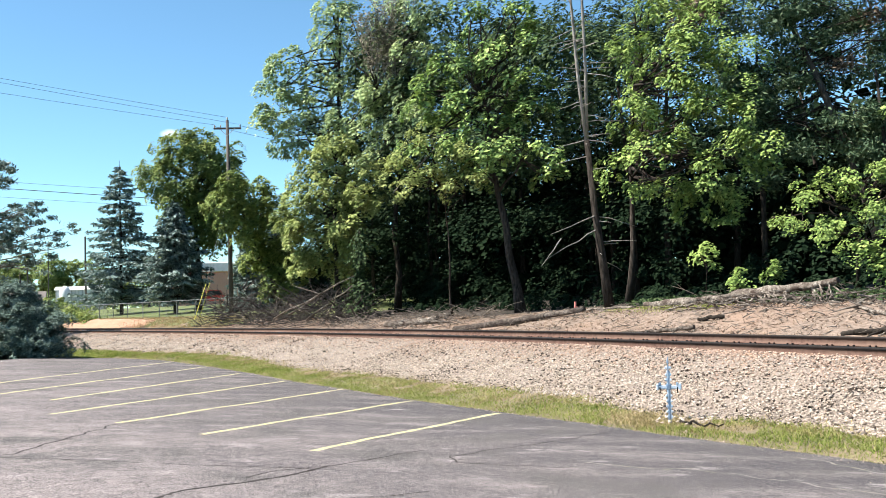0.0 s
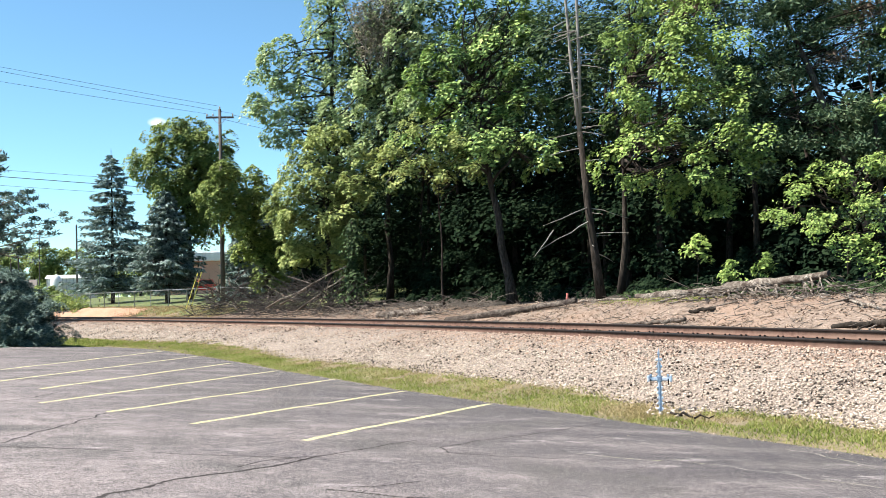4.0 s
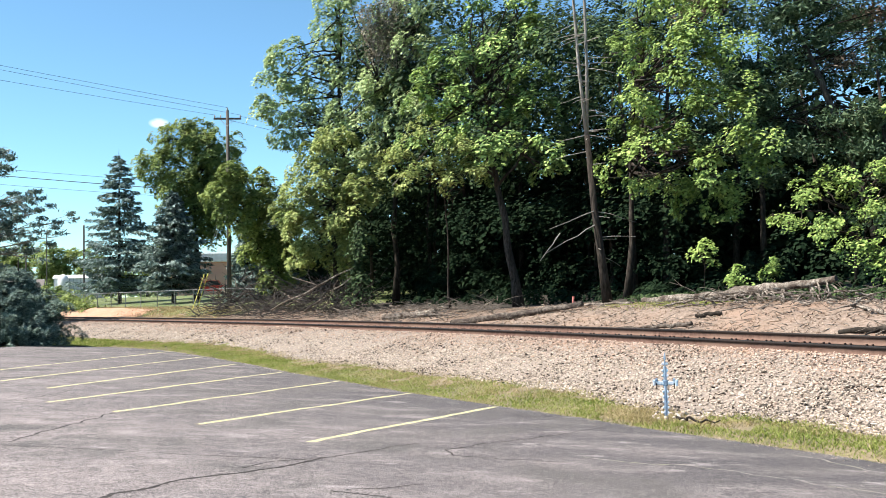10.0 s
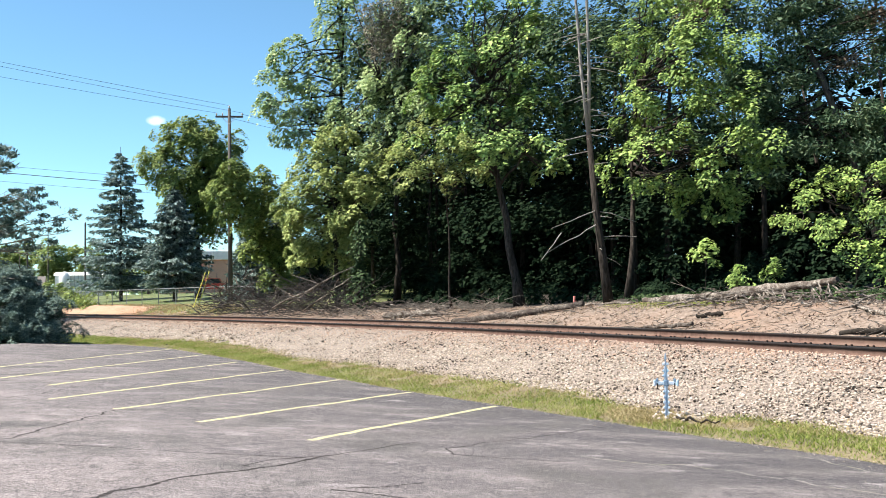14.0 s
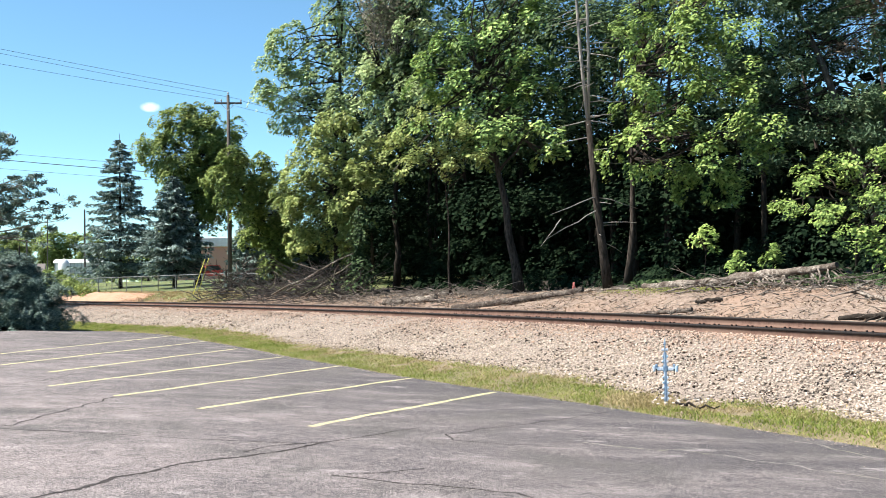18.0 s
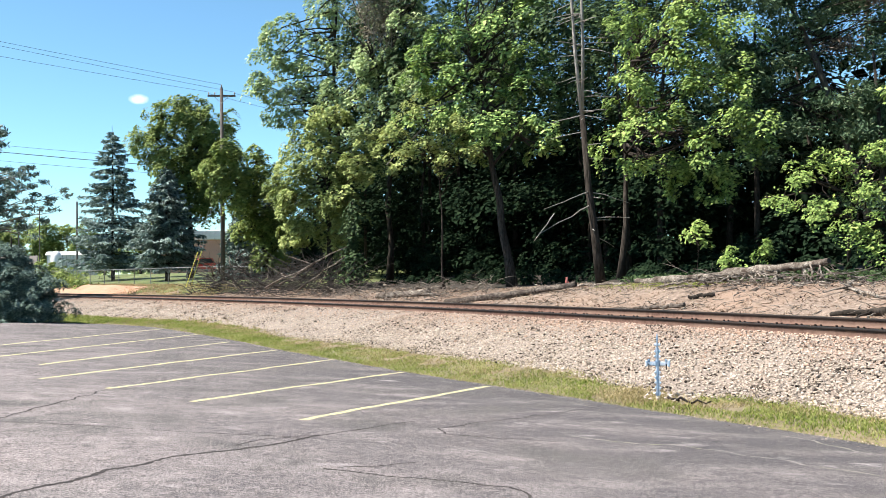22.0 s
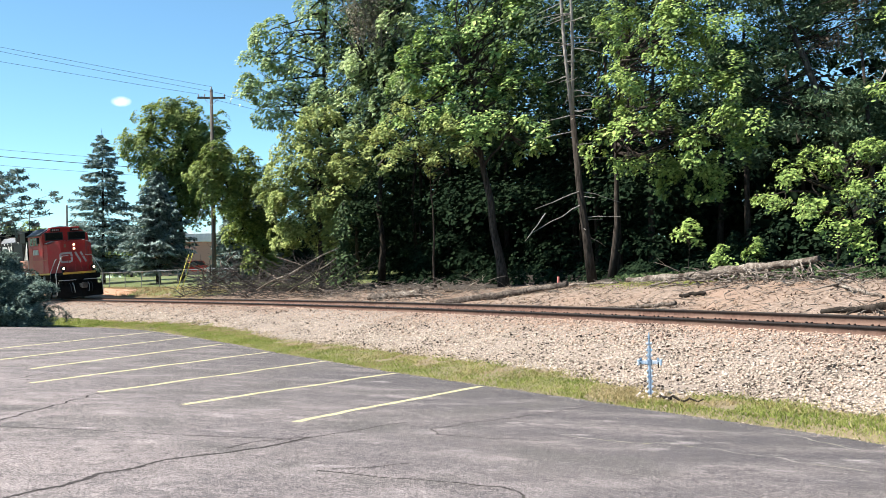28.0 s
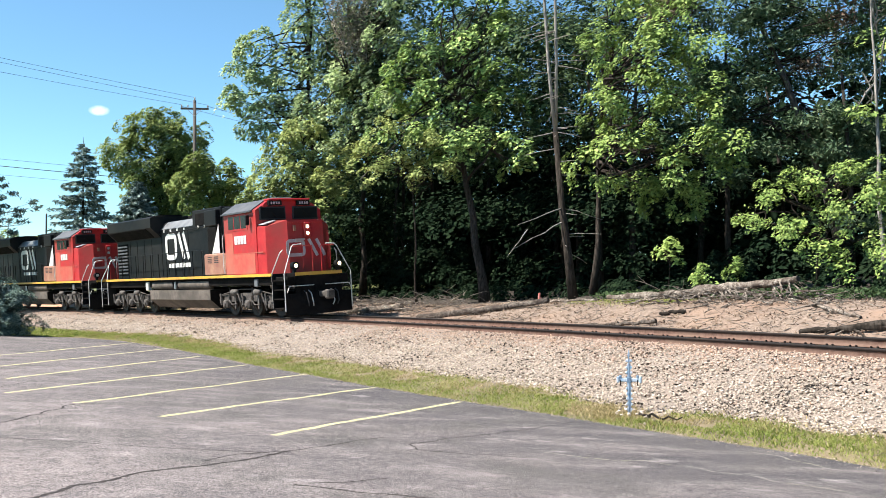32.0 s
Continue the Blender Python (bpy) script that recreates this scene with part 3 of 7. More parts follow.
def ballast():
    rs = np.random.RandomState(3)
    n = 96000
    s = np.concatenate([rs.uniform(-21, 2, n * 6 // 10), rs.uniform(2, 48, n - n * 6 // 10)])
    v = toe(s) - 0.15 + (rs.uniform(0, 1, n) ** 1.0) * (-0.86 - toe(s) + 0.15)
    fringe = rs.uniform(size=n) < 0.03
    v = np.where(fringe, v - rs.exponential(0.25, n), v)
    keep = v > lot_edge(s) + 0.1
    s, v = s[keep], v[keep]
    x, y = line(s, v)
    size = (0.014 + 0.024 * rs.uniform(0, 1, len(s)) ** 1.7) * np.where(s > 10, 1.25, 1.0)
    z = ground_z(s, v) + size * np.where(rs.uniform(size=len(s)) < 0.25, 0.7, rs.uniform(-0.7, 0.4, len(s)))
    p = np.stack([x, y, z], -1)
    rust = (v > -2.3 + 0.6 * rs.normal(size=len(v)))
    for name, pick, m, label in (("ballast_stones", ~rust, STONE, "pale crushed limestone ballast on the embankment"), ("stained_ballast_stones", rust, RUSTY_STONE, "rust-stained crushed stone beside the rails")):
        ob = new(name, fast_mesh(name, *scatter(p[pick], size[pick], rs, 0.7, uneven=0.8), m))
        tagged(ob, label, "gravel", kind="stuff")
    s2 = rs.uniform(-20, 17, 3000)
    v2 = lot_edge(s2) - 0.05 - rs.exponential(0.10, 3000) * np.where(rs.uniform(size=3000) < 0.08, 6.0, 1.0)
    x, y = line(s2, v2)
    ob = new("edge_grit", fast_mesh("edge_grit", *scatter(np.stack([x, y, lot_z(x, y) + 0.012], -1), 0.004 + 0.010 * rs.uniform(0, 1, 3000) ** 2, rs), STONE))
    tagged(ob, "pale grit strewn along the ragged asphalt edge", "gravel", kind="stuff")
    s2, v2 = rs.uniform(-21, 50, 7000), rs.uniform(-0.6, 2.6, 7000)
    x, y = line(s2, v2)
    ob = new("stained_ballast_stones", fast_mesh("crib_stones", *scatter(np.stack([x, y, ground_z(s2, v2) - 0.012], -1), rs.uniform(0.025, 0.045, 7000), rs), RUSTY_STONE))
    tagged(ob, "rust-stained crushed stone between the rails", "gravel", kind="stuff")


def grass():
    rs = np.random.RandomState(5)

    def blades(name, s, v, tall, m, label, wide=0.008):
        n = len(s)
        x, y = line(s, v)
        z = ground_z(s, v) - 0.01
        lean = rs.normal(size=(n, 2)) * 0.75
        turn = rs.uniform(0, math.pi, n)
        h = tall * rs.uniform(0.5, 1.25, n)
        w = wide * rs.uniform(0.7, 1.4, n) * np.where(s > 4, 1.8, 1.0)
        side = np.stack([np.cos(turn), np.sin(turn), np.zeros(n)], -1) * w[:, None]
        base = np.stack([x, y, z], -1)
        midp = base + np.stack([lean[:, 0] * h * 0.35, lean[:, 1] * h * 0.35, h * 0.6], -1)
        tip = base + np.stack([lean[:, 0] * h, lean[:, 1] * h, h * 0.95], -1)
        verts = np.stack([base - side, base + side, midp + side * 0.7, midp - side * 0.7, tip], 1)
        k = np.arange(n)[:, None] * 5
        faces = np.concatenate([k + [0, 1, 2], k + [0, 2, 3], k + [3, 2, 4]])
        ob = new(name, fast_mesh(name, verts.reshape(-1, 3), faces, m))
        tagged(ob, label, "grass", kind="stuff")

    def places(n, s0, s1, jitter=0.12):
        s = rs.uniform(s0, s1, n)
        lo, hi = lot_edge(s) - 0.05, toe(s)
        v = lo + rs.uniform(0, 1, n) * (hi - lo) + rs.normal(size=n) * jitter
        return s, v

    s, v = places(95000, -21, 30)
    clump = np.array([noise.noise((a * 1.1, b * 1.6, 0.0)) for a, b in zip(s, v)])
    near_lot = (v - lot_edge(s)) / (toe(s) - lot_edge(s) + 1e-6)
    green = (clump > -0.40 + 0.75 * (near_lot - 0.4)) & (v > lot_edge(s) - 0.12)
    bare = ((s + 13.95) / 0.75) ** 2 + ((v + 5.45) / 0.4) ** 2 < 1 + 0.9 * clump
    green &= ~bare | (rs.uniform(size=len(s)) < 0.12)
    blades("verge_grass", s[green], v[green], 0.055, GRASS_BLADE, "green and yellowing verge grass along the asphalt edge", 0.006)
    s, v = places(36000, -21, 30, 0.25)
    dry = np.array([noise.noise((a * 0.8, b * 1.2, 7.0)) for a, b in zip(s, v)]) + (v - lot_edge(s)) / 2.0 - 0.3
    k = (dry > 0.05) & (v > lot_edge(s))
    worn = rs.normal(size=(3000, 2)) * [0.55, 0.22] + [-13.95, -5.4]
    s, v = np.concatenate([s[k], worn[:, 0]]), np.concatenate([v[k], worn[:, 1]])
    blades("dry_grass", s, v, 0.06, DRY_BLADE, "straw-coloured dry grass at the foot of the ballast")
    s, v = rs.uniform(28, 60, 14000), -6 - rs.exponential(1.5, 14000)
    blades("verge_grass", s, v, 0.10, GRASS_BLADE, "green grass round the spruce at the lot's end", 0.015)
    s, v = rs.uniform(22, 34, 12000), rs.uniform(-9.5, -4.6, 12000)
    blades("verge_grass", s, v, 0.09, GRASS_BLADE, "green grass at the far end of the lot", 0.014)
    s = np.concatenate([rs.uniform(31, 56, 6000), rs.uniform(50, 72, 3000)])
    v = np.concatenate([3.3 + 3.0 * rs.uniform(0, 1, 6000) ** 0.8, 4.8 + 1.5 * rs.uniform(0, 1, 3000)])
    blades("fence_grass", s, v, 0.14, DRY_BLADE, "dry uncut grass along the foot of the fence and bank", 0.014)
    s, v = rs.uniform(-3.5, 1.6, 3600), 6.4 + 0.45 * rs.normal(size=3600)
    blades("bank_grass", s, v, 0.07, GRASS_BLADE, "yellow-green grass at the top of the bank", 0.01)


RAIL_OUTLINE = [(-0.075, 0.0), (0.075, 0.0), (0.075, 0.012), (0.02, 0.03), (0.011, 0.05), (0.011, 0.125), (0.036, 0.14), (0.038, 0.172), (0.03, 0.182), (-0.03, 0.182), (-0.038, 0.172), (-0.036, 0.14), (-0.011, 0.125), (-0.011, 0.05), (-0.02, 0.03), (-0.075, 0.012)]


def cant_z(v):
    return RAIL_Z + CANT * v


def track():
    root = thing("railway_track", "single railway track with rusty rails on wooden ties", "railway track", kind="structure")
    s = np.concatenate([np.arange(-200, -24, 8), np.arange(-24, 80, 0.5), np.arange(80, 420, 6)])
    for v0 in (-0.755, 0.755):
        k = len(RAIL_OUTLINE)
        verts = []
        for a in s:
            for dv, dz in RAIL_OUTLINE:
                x, y = line(a, v0 + dv)
                verts.append((float(x), float(y), float(cant_z(v0 + dv)) - 0.182 + dz))
        faces = [(i * k + j, i * k + (j + 1) % k, (i + 1) * k + (j + 1) % k, (i + 1) * k + j) for i in range(len(s) - 1) for j in range(k)]
        me = fast_mesh("rail", verts, faces, RAIL_STEEL)
        me.materials.append(RAIL_TOP)
        me.materials.append(RAIL_WEB)
        me.polygons.foreach_set("material_index", np.array([1 if j == 8 else 0 if 5 <= j <= 11 else 2 for i in range(len(s) - 1) for j in range(k)], np.int32))
        under(new("rail", me), root)
    bm = box(-0.115, 0.115, -1.3, 1.3, -0.17, 0.0, 0.012)
    tie = part("tie", bm, TIE_WOOD, root)
    plate_bm = box(-0.10, 0.10, -0.17, 0.17, 0.0, 0.022, 0.004)
    for a in (-0.07, 0.07):
        for b in (-0.10, 0.10):
            add_box(plate_bm, a - 0.012, a + 0.012, b - 0.018, b + 0.018, 0.022, 0.055)
    plate = part("tie_plate", plate_bm, RAIL_STEEL, root, "rusty tie plate with spikes")
    rnd = random.Random(4)

    def along(a, v):
        th = float(np.interp(a, S_ALL, TH))
        x, y = line(a, v)
        return Matrix.Translation((float(x), float(y), float(cant_z(v)) - 0.204)) @ Euler((-math.atan(CANT), 0, th)).to_matrix().to_4x4() @ Matrix.Rotation(math.pi, 4, "Z")

    firsts = [tie, plate, plate]
    for i in range(200):
        a = -24 + i * 0.52 + rnd.uniform(-0.03, 0.03)
        for j, v in enumerate((0.0, -0.755, 0.755)):
            if j and i > 145:
                continue
            ob = firsts[j]
            if ob is None:
                ob = under(new("tie" if j == 0 else "tie_plate", (tie if j == 0 else plate).data), root)
            firsts[j] = None
            if j == 1:
                firsts[2] = None
            m = along(a, v)
            ob.matrix_basis = m @ pose(0, 0, 0, 0, 0, rnd.uniform(-1, 1))


ground_sheet()
parking_lot()
markings()
track()
soil_mound()
ballast()
grass()


# ---- trees ----
def leaf_mesh(name, centres, sizes, rs, material, normal=None, droop=0.0, aspect=1.7):
    """Folded leaves: two triangles each that share the midrib."""
    n = len(centres)
    up = rs.normal(size=(n, 3)) * (1.0 if normal is None else 0.55)
    up[:, 2] = abs(up[:, 2]) + 0.35
    if normal is not None:
        up = up + normal * 1.0 + [-0.5, -0.2, 0.5]
    up /= np.linalg.norm(up, axis=1)[:, None]
    d = rs.normal(size=(n, 3))
    d[:, 2] -= droop
    d -= (d * up).sum(1)[:, None] * up
    d /= np.linalg.norm(d, axis=1)[:, None] + 1e-9
    side = np.cross(up, d)
    a = (sizes * 0.5 * aspect)[:, None]
    b = (sizes * 0.5)[:, None]
    lift = up * (sizes * 0.14)[:, None]
    verts = np.stack([centres - d * a, centres - side * b + d * a * 0.1 + lift, centres + d * a, centres + side * b + d * a * 0.1 + lift], 1)
    k = np.arange(n)[:, None] * 4
    faces = np.concatenate([k + [0, 2, 1], k + [0, 3, 2]])
    return fast_mesh(name, verts.reshape(-1, 3), faces, material)


def lumps(masses, per_m2, rs, deep=0.8, gap=-0.12):
    """Centres of the leaf tufts over rounded, uneven masses (x, y, z, width, height), with the way outwards at each."""
    at, out = [], []
    for x, y, z, w, h in masses:
        m = max(6, int(per_m2 * 12.6 * ((w + h) / 2) ** 2))
        d = rs.normal(size=(m, 3))
        d /= np.linalg.norm(d, axis=1)[:, None]
        seed = rs.uniform(0, 50)
        lump = np.array([noise.noise((a * 1.7 + seed, b * 1.7, c * 1.7)) for a, b, c in d])
        fine = np.array([noise.noise((a * 3.6, b * 3.6 + seed, c * 3.6)) for a, b, c in d])
        r = (deep + (1.04 - deep) * rs.uniform(0, 1, m) ** 0.6) * (1 + 0.75 * lump)
        keep = ~((d[:, 2] < -0.45) & (rs.uniform(size=m) < 0.6)) & (fine > gap)
        at.append(np.array([x, y, z]) + d[keep] * r[keep][:, None] * [w, w, h])
        out.append(d[keep])
    return np.concatenate(at), np.concatenate(out)


def domes(at, out, leaves, radius, rs, hang=0.35):
    """Leaves in a thin cap over the upper side of each spray, bent down at its ragged rim."""
    grow = rs.uniform(0.5, 1.45, len(at))
    k = rs.poisson(leaves * grow ** 1.6)
    i = np.repeat(np.arange(len(at)), k)
    size = (radius * grow)[i]
    axis = out * 0.7 + [-0.25, -0.25, 0.5] + rs.normal(size=out.shape) * 0.28
    axis /= np.linalg.norm(axis, axis=1)[:, None]
    e1 = np.cross(axis, rs.normal(size=axis.shape))
    e1 /= np.linalg.norm(e1, axis=1)[:, None]
    e2 = np.cross(axis, e1)
    lobes, turn = rs.randint(2, 5, len(at))[i], rs.uniform(0, 6.28, len(at))[i]
    wide = rs.uniform(0.65, 1.0, len(at))[i]
    an = rs.uniform(0, 2 * math.pi, len(i))
    r = np.sqrt(rs.uniform(0, 1, len(i))) * (0.82 + 0.28 * np.cos(lobes * an + turn)) * np.where(rs.uniform(size=len(i)) < 0.08, 1.3, 1.0)
    flat = e1[i] * (np.cos(an) * r)[:, None] + e2[i] * (np.sin(an) * r * wide)[:, None]
    rise = 0.38 * (1 - r ** 2) + rs.normal(size=len(i)) * 0.09
    p = (flat + axis[i] * rise[:, None]) * size[:, None]
    p[:, 2] -= hang * (p[:, 0] ** 2 + p[:, 1] ** 2) / radius * 0.8
    return at[i] + p, axis[i] * 0.9 + flat * 0.55


def crown_points(masses, per_m2, leaves, rs, radius=0.42, core=9.0, size=0.12, hang=0.35, gap=-0.12):
    """Leaf places, outward ways and sizes: sprays outside, larger leaves in the heart of each mass."""
    a, o = lumps(masses, per_m2, rs, gap=gap)
    p, q = domes(a, o, leaves, radius, rs, hang)
    c, d = lumps(masses, core, rs, 0.3, -2.0)
    centre = np.array([m[:3] for m in masses])
    near = np.array([centre[np.argmin(((centre - x) ** 2).sum(1))] for x in c])
    c = near + (c - near) * 0.66
    return np.concatenate([p, c]), np.concatenate([q, d]), np.concatenate([size * rs.uniform(0.65, 1.35, len(p)), 1.25 * size * rs.uniform(0.7, 1.3, len(c))])


def limb(a, b, r0, r1, rnd, bend=0.12, n=5):
    a, b = Vector(a), Vector(b)
    out = []
    for i in range(n + 1):
        t = i / n
        p = a.lerp(b, t)
        p += Vector((rnd.uniform(-1, 1), rnd.uniform(-1, 1), rnd.uniform(-0.3, 1) * 0.6)) * bend * (b - a).length * math.sin(math.pi * t) * 0.6
        out.append(p)
    return out, [r0 + (r1 - r0) * i / n for i in range(n + 1)]


def broadleaf(name, label, base, masses, leaf, seed, trunk_r=0.22, leaf_size=0.17, density=1.0, trunk_to=None, droop=0.3, bark=None, twigs=0, tufts=48, puff=0.42, hang=0.35, gap=-0.12, group="wood edge trees"):
    rs, rnd = np.random.RandomState(seed), random.Random(seed)
    bx, by = base
    bz = ground_at(bx, by) - 0.08
    root = thing(name, label, "tree", pose(bx, by, bz), group)
    off = np.array([bx, by, bz])
    top = max(masses, key=lambda q: q[2])
    mid = trunk_to or (top[0], top[1], top[2])
    h = mid[2] - bz
    pts, rad = [], []
    for i in range(9):
        t = i / 8
        p = Vector((bx, by, bz)).lerp(Vector(mid), t) + Vector((rnd.uniform(-1, 1), rnd.uniform(-1, 1), 0)) * 0.012 * h * (0 < i < 8)
        pts.append(p - Vector(off))
        rad.append(trunk_r * (1.35 if i == 0 else 1.0 - 0.78 * t))
    part("trunk", tube(pts, rad, 10, 0.18, seed), bark or BARK, root, smooth=True)
    limbs = []
    for x, y, z, w, hh in masses:
        for j in range(3):
            t = min(0.95, max(0.5, (z - hh - bz) / h * rnd.uniform(0.7, 1.2)) + rnd.uniform(0, 0.2))
            start = Vector((bx, by, bz)).lerp(Vector(mid), t) - Vector(off)
            end = Vector((x + rnd.uniform(-0.5, 0.5) * w, y + rnd.uniform(-0.2, 0.6) * w, z + rnd.uniform(-0.2, 0.7) * hh)) - Vector(off)
            p, r = limb(start, end, trunk_r * 0.34, 0.02, rnd)
            part("limb", tube(p, r, 6, 0.2, j), bark or BARK, root, smooth=True)
            for q in range(2 + twigs):
                a = p[rnd.randint(2, 4)]
                e = a + Vector((rnd.uniform(-1, 1), rnd.uniform(-1, 1), rnd.uniform(-0.3, 1))) * w * 0.8
                pp, rr = limb(a, e, 0.03, 0.008, rnd, 0.15, 3)
                limbs.append((pp, rr, 4))
    tagged(under(new("twig_mass", tubes_mesh("twig_mass", limbs, bark or BARK)), root), kind="stuff")
    c, o, sizes = crown_points(masses, density, tufts, rs, puff, 0.22 / leaf_size ** 2, leaf_size, hang, gap)
    under(new("crown", leaf_mesh("crown", c - off, sizes, rs, leaf, o, droop)), root)
    return root


def conifer(name, label, base, height, radius, leaf, seed, low=0.06, whorls=26, per=8, density=1.0, droop=0.35, trunk_r=0.2, group="spruces", gaps=0.0, sprig=0.30):
    """A trunk with whorls of drooping boughs, each hung with flat needle sprays."""
    rs, rnd = np.random.RandomState(seed), random.Random(seed)
    bx, by = base
    bz = ground_at(bx, by) - 0.05
    root = thing(name, label, "tree", pose(bx, by, bz), group)
    part("trunk", tube([(0, 0, 0), (0.02, 0, height * 0.5), (0, 0, height)], [trunk_r, trunk_r * 0.6, 0.015], 8, 0.1, seed), BARK, root, smooth=True)
    boughs, pts, out = [], [], []
    for i in range(whorls):
        t = (i + rnd.random() * 0.6) / whorls
        z = height * (low + (1 - low) * t) * 0.985
        reach = radius * (1 - t) ** 0.75 * (0.9 if t > 0.12 else 0.8) + 0.12
        for j in range(per):
            if rnd.random() < gaps:
                continue
            a = 2 * math.pi * (j + rnd.random() * 0.8 + i * 0.37) / per
            r = reach * rnd.uniform(0.55, 1.15)
            zj = z + rnd.uniform(-0.5, 0.5) * height / whorls
            dr = droop * rnd.uniform(0.6, 1.3)
            d = Vector((math.cos(a), math.sin(a), 0))
            p = []
            for q in range(5):
                k = q / 4
                p.append(d * r * k + Vector((0, 0, zj + r * (0.12 * k - dr * k * k + 0.2 * k ** 4))))
            boughs.append((p, [0.035 * (1 - t) + 0.012, 0.025, 0.018, 0.012, 0.006], 4))
            m = int(max(8, 52 * r * density))
            k = rs.uniform(0.12, 1.0, m) ** 0.8
            along = np.array([np.interp(k, [0, 0.25, 0.5, 0.75, 1], [c[x] for c in p]) for x in range(3)]).T
            wide = (0.16 + 0.30 * (1 - k)) * r * 0.9
            side = np.array([-d.y, d.x, 0.0])
            u = rs.normal(size=m) * 0.5
            spot3 = along + side * (u * wide)[:, None]
            spot3[:, 2] -= abs(rs.normal(size=m)) * 0.12 + abs(u) * wide * 0.25
            pts.append(spot3)
            out.append(np.repeat([[d.x * 0.6, d.y * 0.6, -0.25]], m, 0) + side * (u * 0.5)[:, None])
    tagged(under(new("bough_mass", tubes_mesh("bough_mass", boughs, BARK)), root), kind="stuff")
    c, o = np.concatenate(pts), np.concatenate(out)
    n = len(c)
    d = o + rs.normal(size=(n, 3)) * 0.28
    d /= np.linalg.norm(d, axis=1)[:, None]
    up = rs.normal(size=(n, 3)) * 0.5 + [0, 0, 1]
    side = np.cross(d, up)
    side /= np.linalg.norm(side, axis=1)[:, None]
    ln = (sprig * rs.uniform(0.6, 1.3, n))[:, None]
    w = ln * 0.16
    verts = np.stack([c - d * ln * 0.4, c - side * w, c + d * ln * 0.6, c + side * w], 1)
    k = np.arange(n)[:, None] * 4
    under(new("needles", fast_mesh("needles", verts.reshape(-1, 3), np.concatenate([k + [0, 1, 2], k + [0, 2, 3]]), leaf)), root)
    return root


def wood_edge():
    broadleaf("tree", "tall tree with grey-green foliage at the wood's end", (-6.2, 62.3), [(-9.6, 60.7, 16.9, 1.2, 1.0), (-10.6, 60.6, 15.5, 1.1, 1.0), (-10.9, 60.5, 13.3, 1.1, 1.0), (-8.6, 60.9, 14.8, 1.5, 1.3), (-7.1, 61.1, 16.2, 1.4, 1.4), (-6.4, 61.2, 18.4, 1.4, 1.3), (-8.4, 60.9, 12.9, 1.5, 1.0), (-9.7, 60.7, 11.9, 1.0, 0.8), (-6.7, 61.1, 13.5, 1.3, 1.3), (-7.5, 61.0, 11.3, 1.5, 1.1), (-6.3, 61.2, 20.6, 1.5, 1.5)], LEAF_PALE, 11, 0.2, 0.135, 1.6, twigs=2, tufts=84, puff=0.62, hang=0.6, gap=-0.05)
    broadleaf("tree", "tall grey-green tree with thin bare twigs in its crown", (-2.9, 58.6), [(-0.9, 55.0, 16.0, 1.3, 1.3), (-0.6, 55.0, 18.0, 1.4, 1.4), (-1.5, 55.0, 12.4, 1.1, 1.1), (-2.5, 57.9, 17.1, 1.4, 1.3), (-4.3, 57.8, 14.4, 1.5, 1.3), (-5.7, 57.7, 12.0, 1.2, 1.1), (-3.6, 57.9, 12.0, 1.4, 1.1), (-2.2, 58.0, 14.7, 1.3, 1.3), (-4.3, 57.8, 10.1, 1.4, 1.0), (-2.2, 58.0, 19.6, 1.8, 1.4)], LEAF_PALE, 12, 0.2, 0.13, 1.3, twigs=3, tufts=74, puff=0.6, hang=0.6, gap=-0.02)
    broadleaf("tree", "yellow-green drooping tree at the wood edge", (-6.2, 55.9), [(-7.1, 54.3, 9.0, 1.5, 1.2), (-6.0, 54.5, 10.3, 1.2, 0.9), (-7.8, 54.2, 7.5, 1.2, 1.1), (-4.5, 54.6, 9.0, 1.2, 1.0), (-6.4, 53.8, 5.4, 1.3, 0.8), (-5.1, 54.0, 4.9, 1.1, 0.8), (-8.3, 54.2, 5.9, 1.0, 1.0), (-5.7, 54.5, 7.4, 1.4, 1.1), (-4.2, 55.1, 7.3, 1.1, 1.1), (-7.1, 54.6, 4.1, 1.2, 0.8), (-5.6, 55.5, 3.4, 1.2, 0.9), (-8.1, 55.2, 4.2, 0.9, 0.9), (-7.2, 53.2, 5.6, 1.2, 0.8), (-5.4, 53.0, 5.8, 1.1, 0.8), (-7.9, 53.3, 6.4, 1.1, 0.9), (-6.6, 52.9, 7.6, 1.2, 0.9), (-4.4, 52.8, 7.2, 1.0, 0.9)], LEAF_YELLOW, 13, 0.16, 0.112, 2.3, tufts=94, puff=0.55, gap=-0.04)
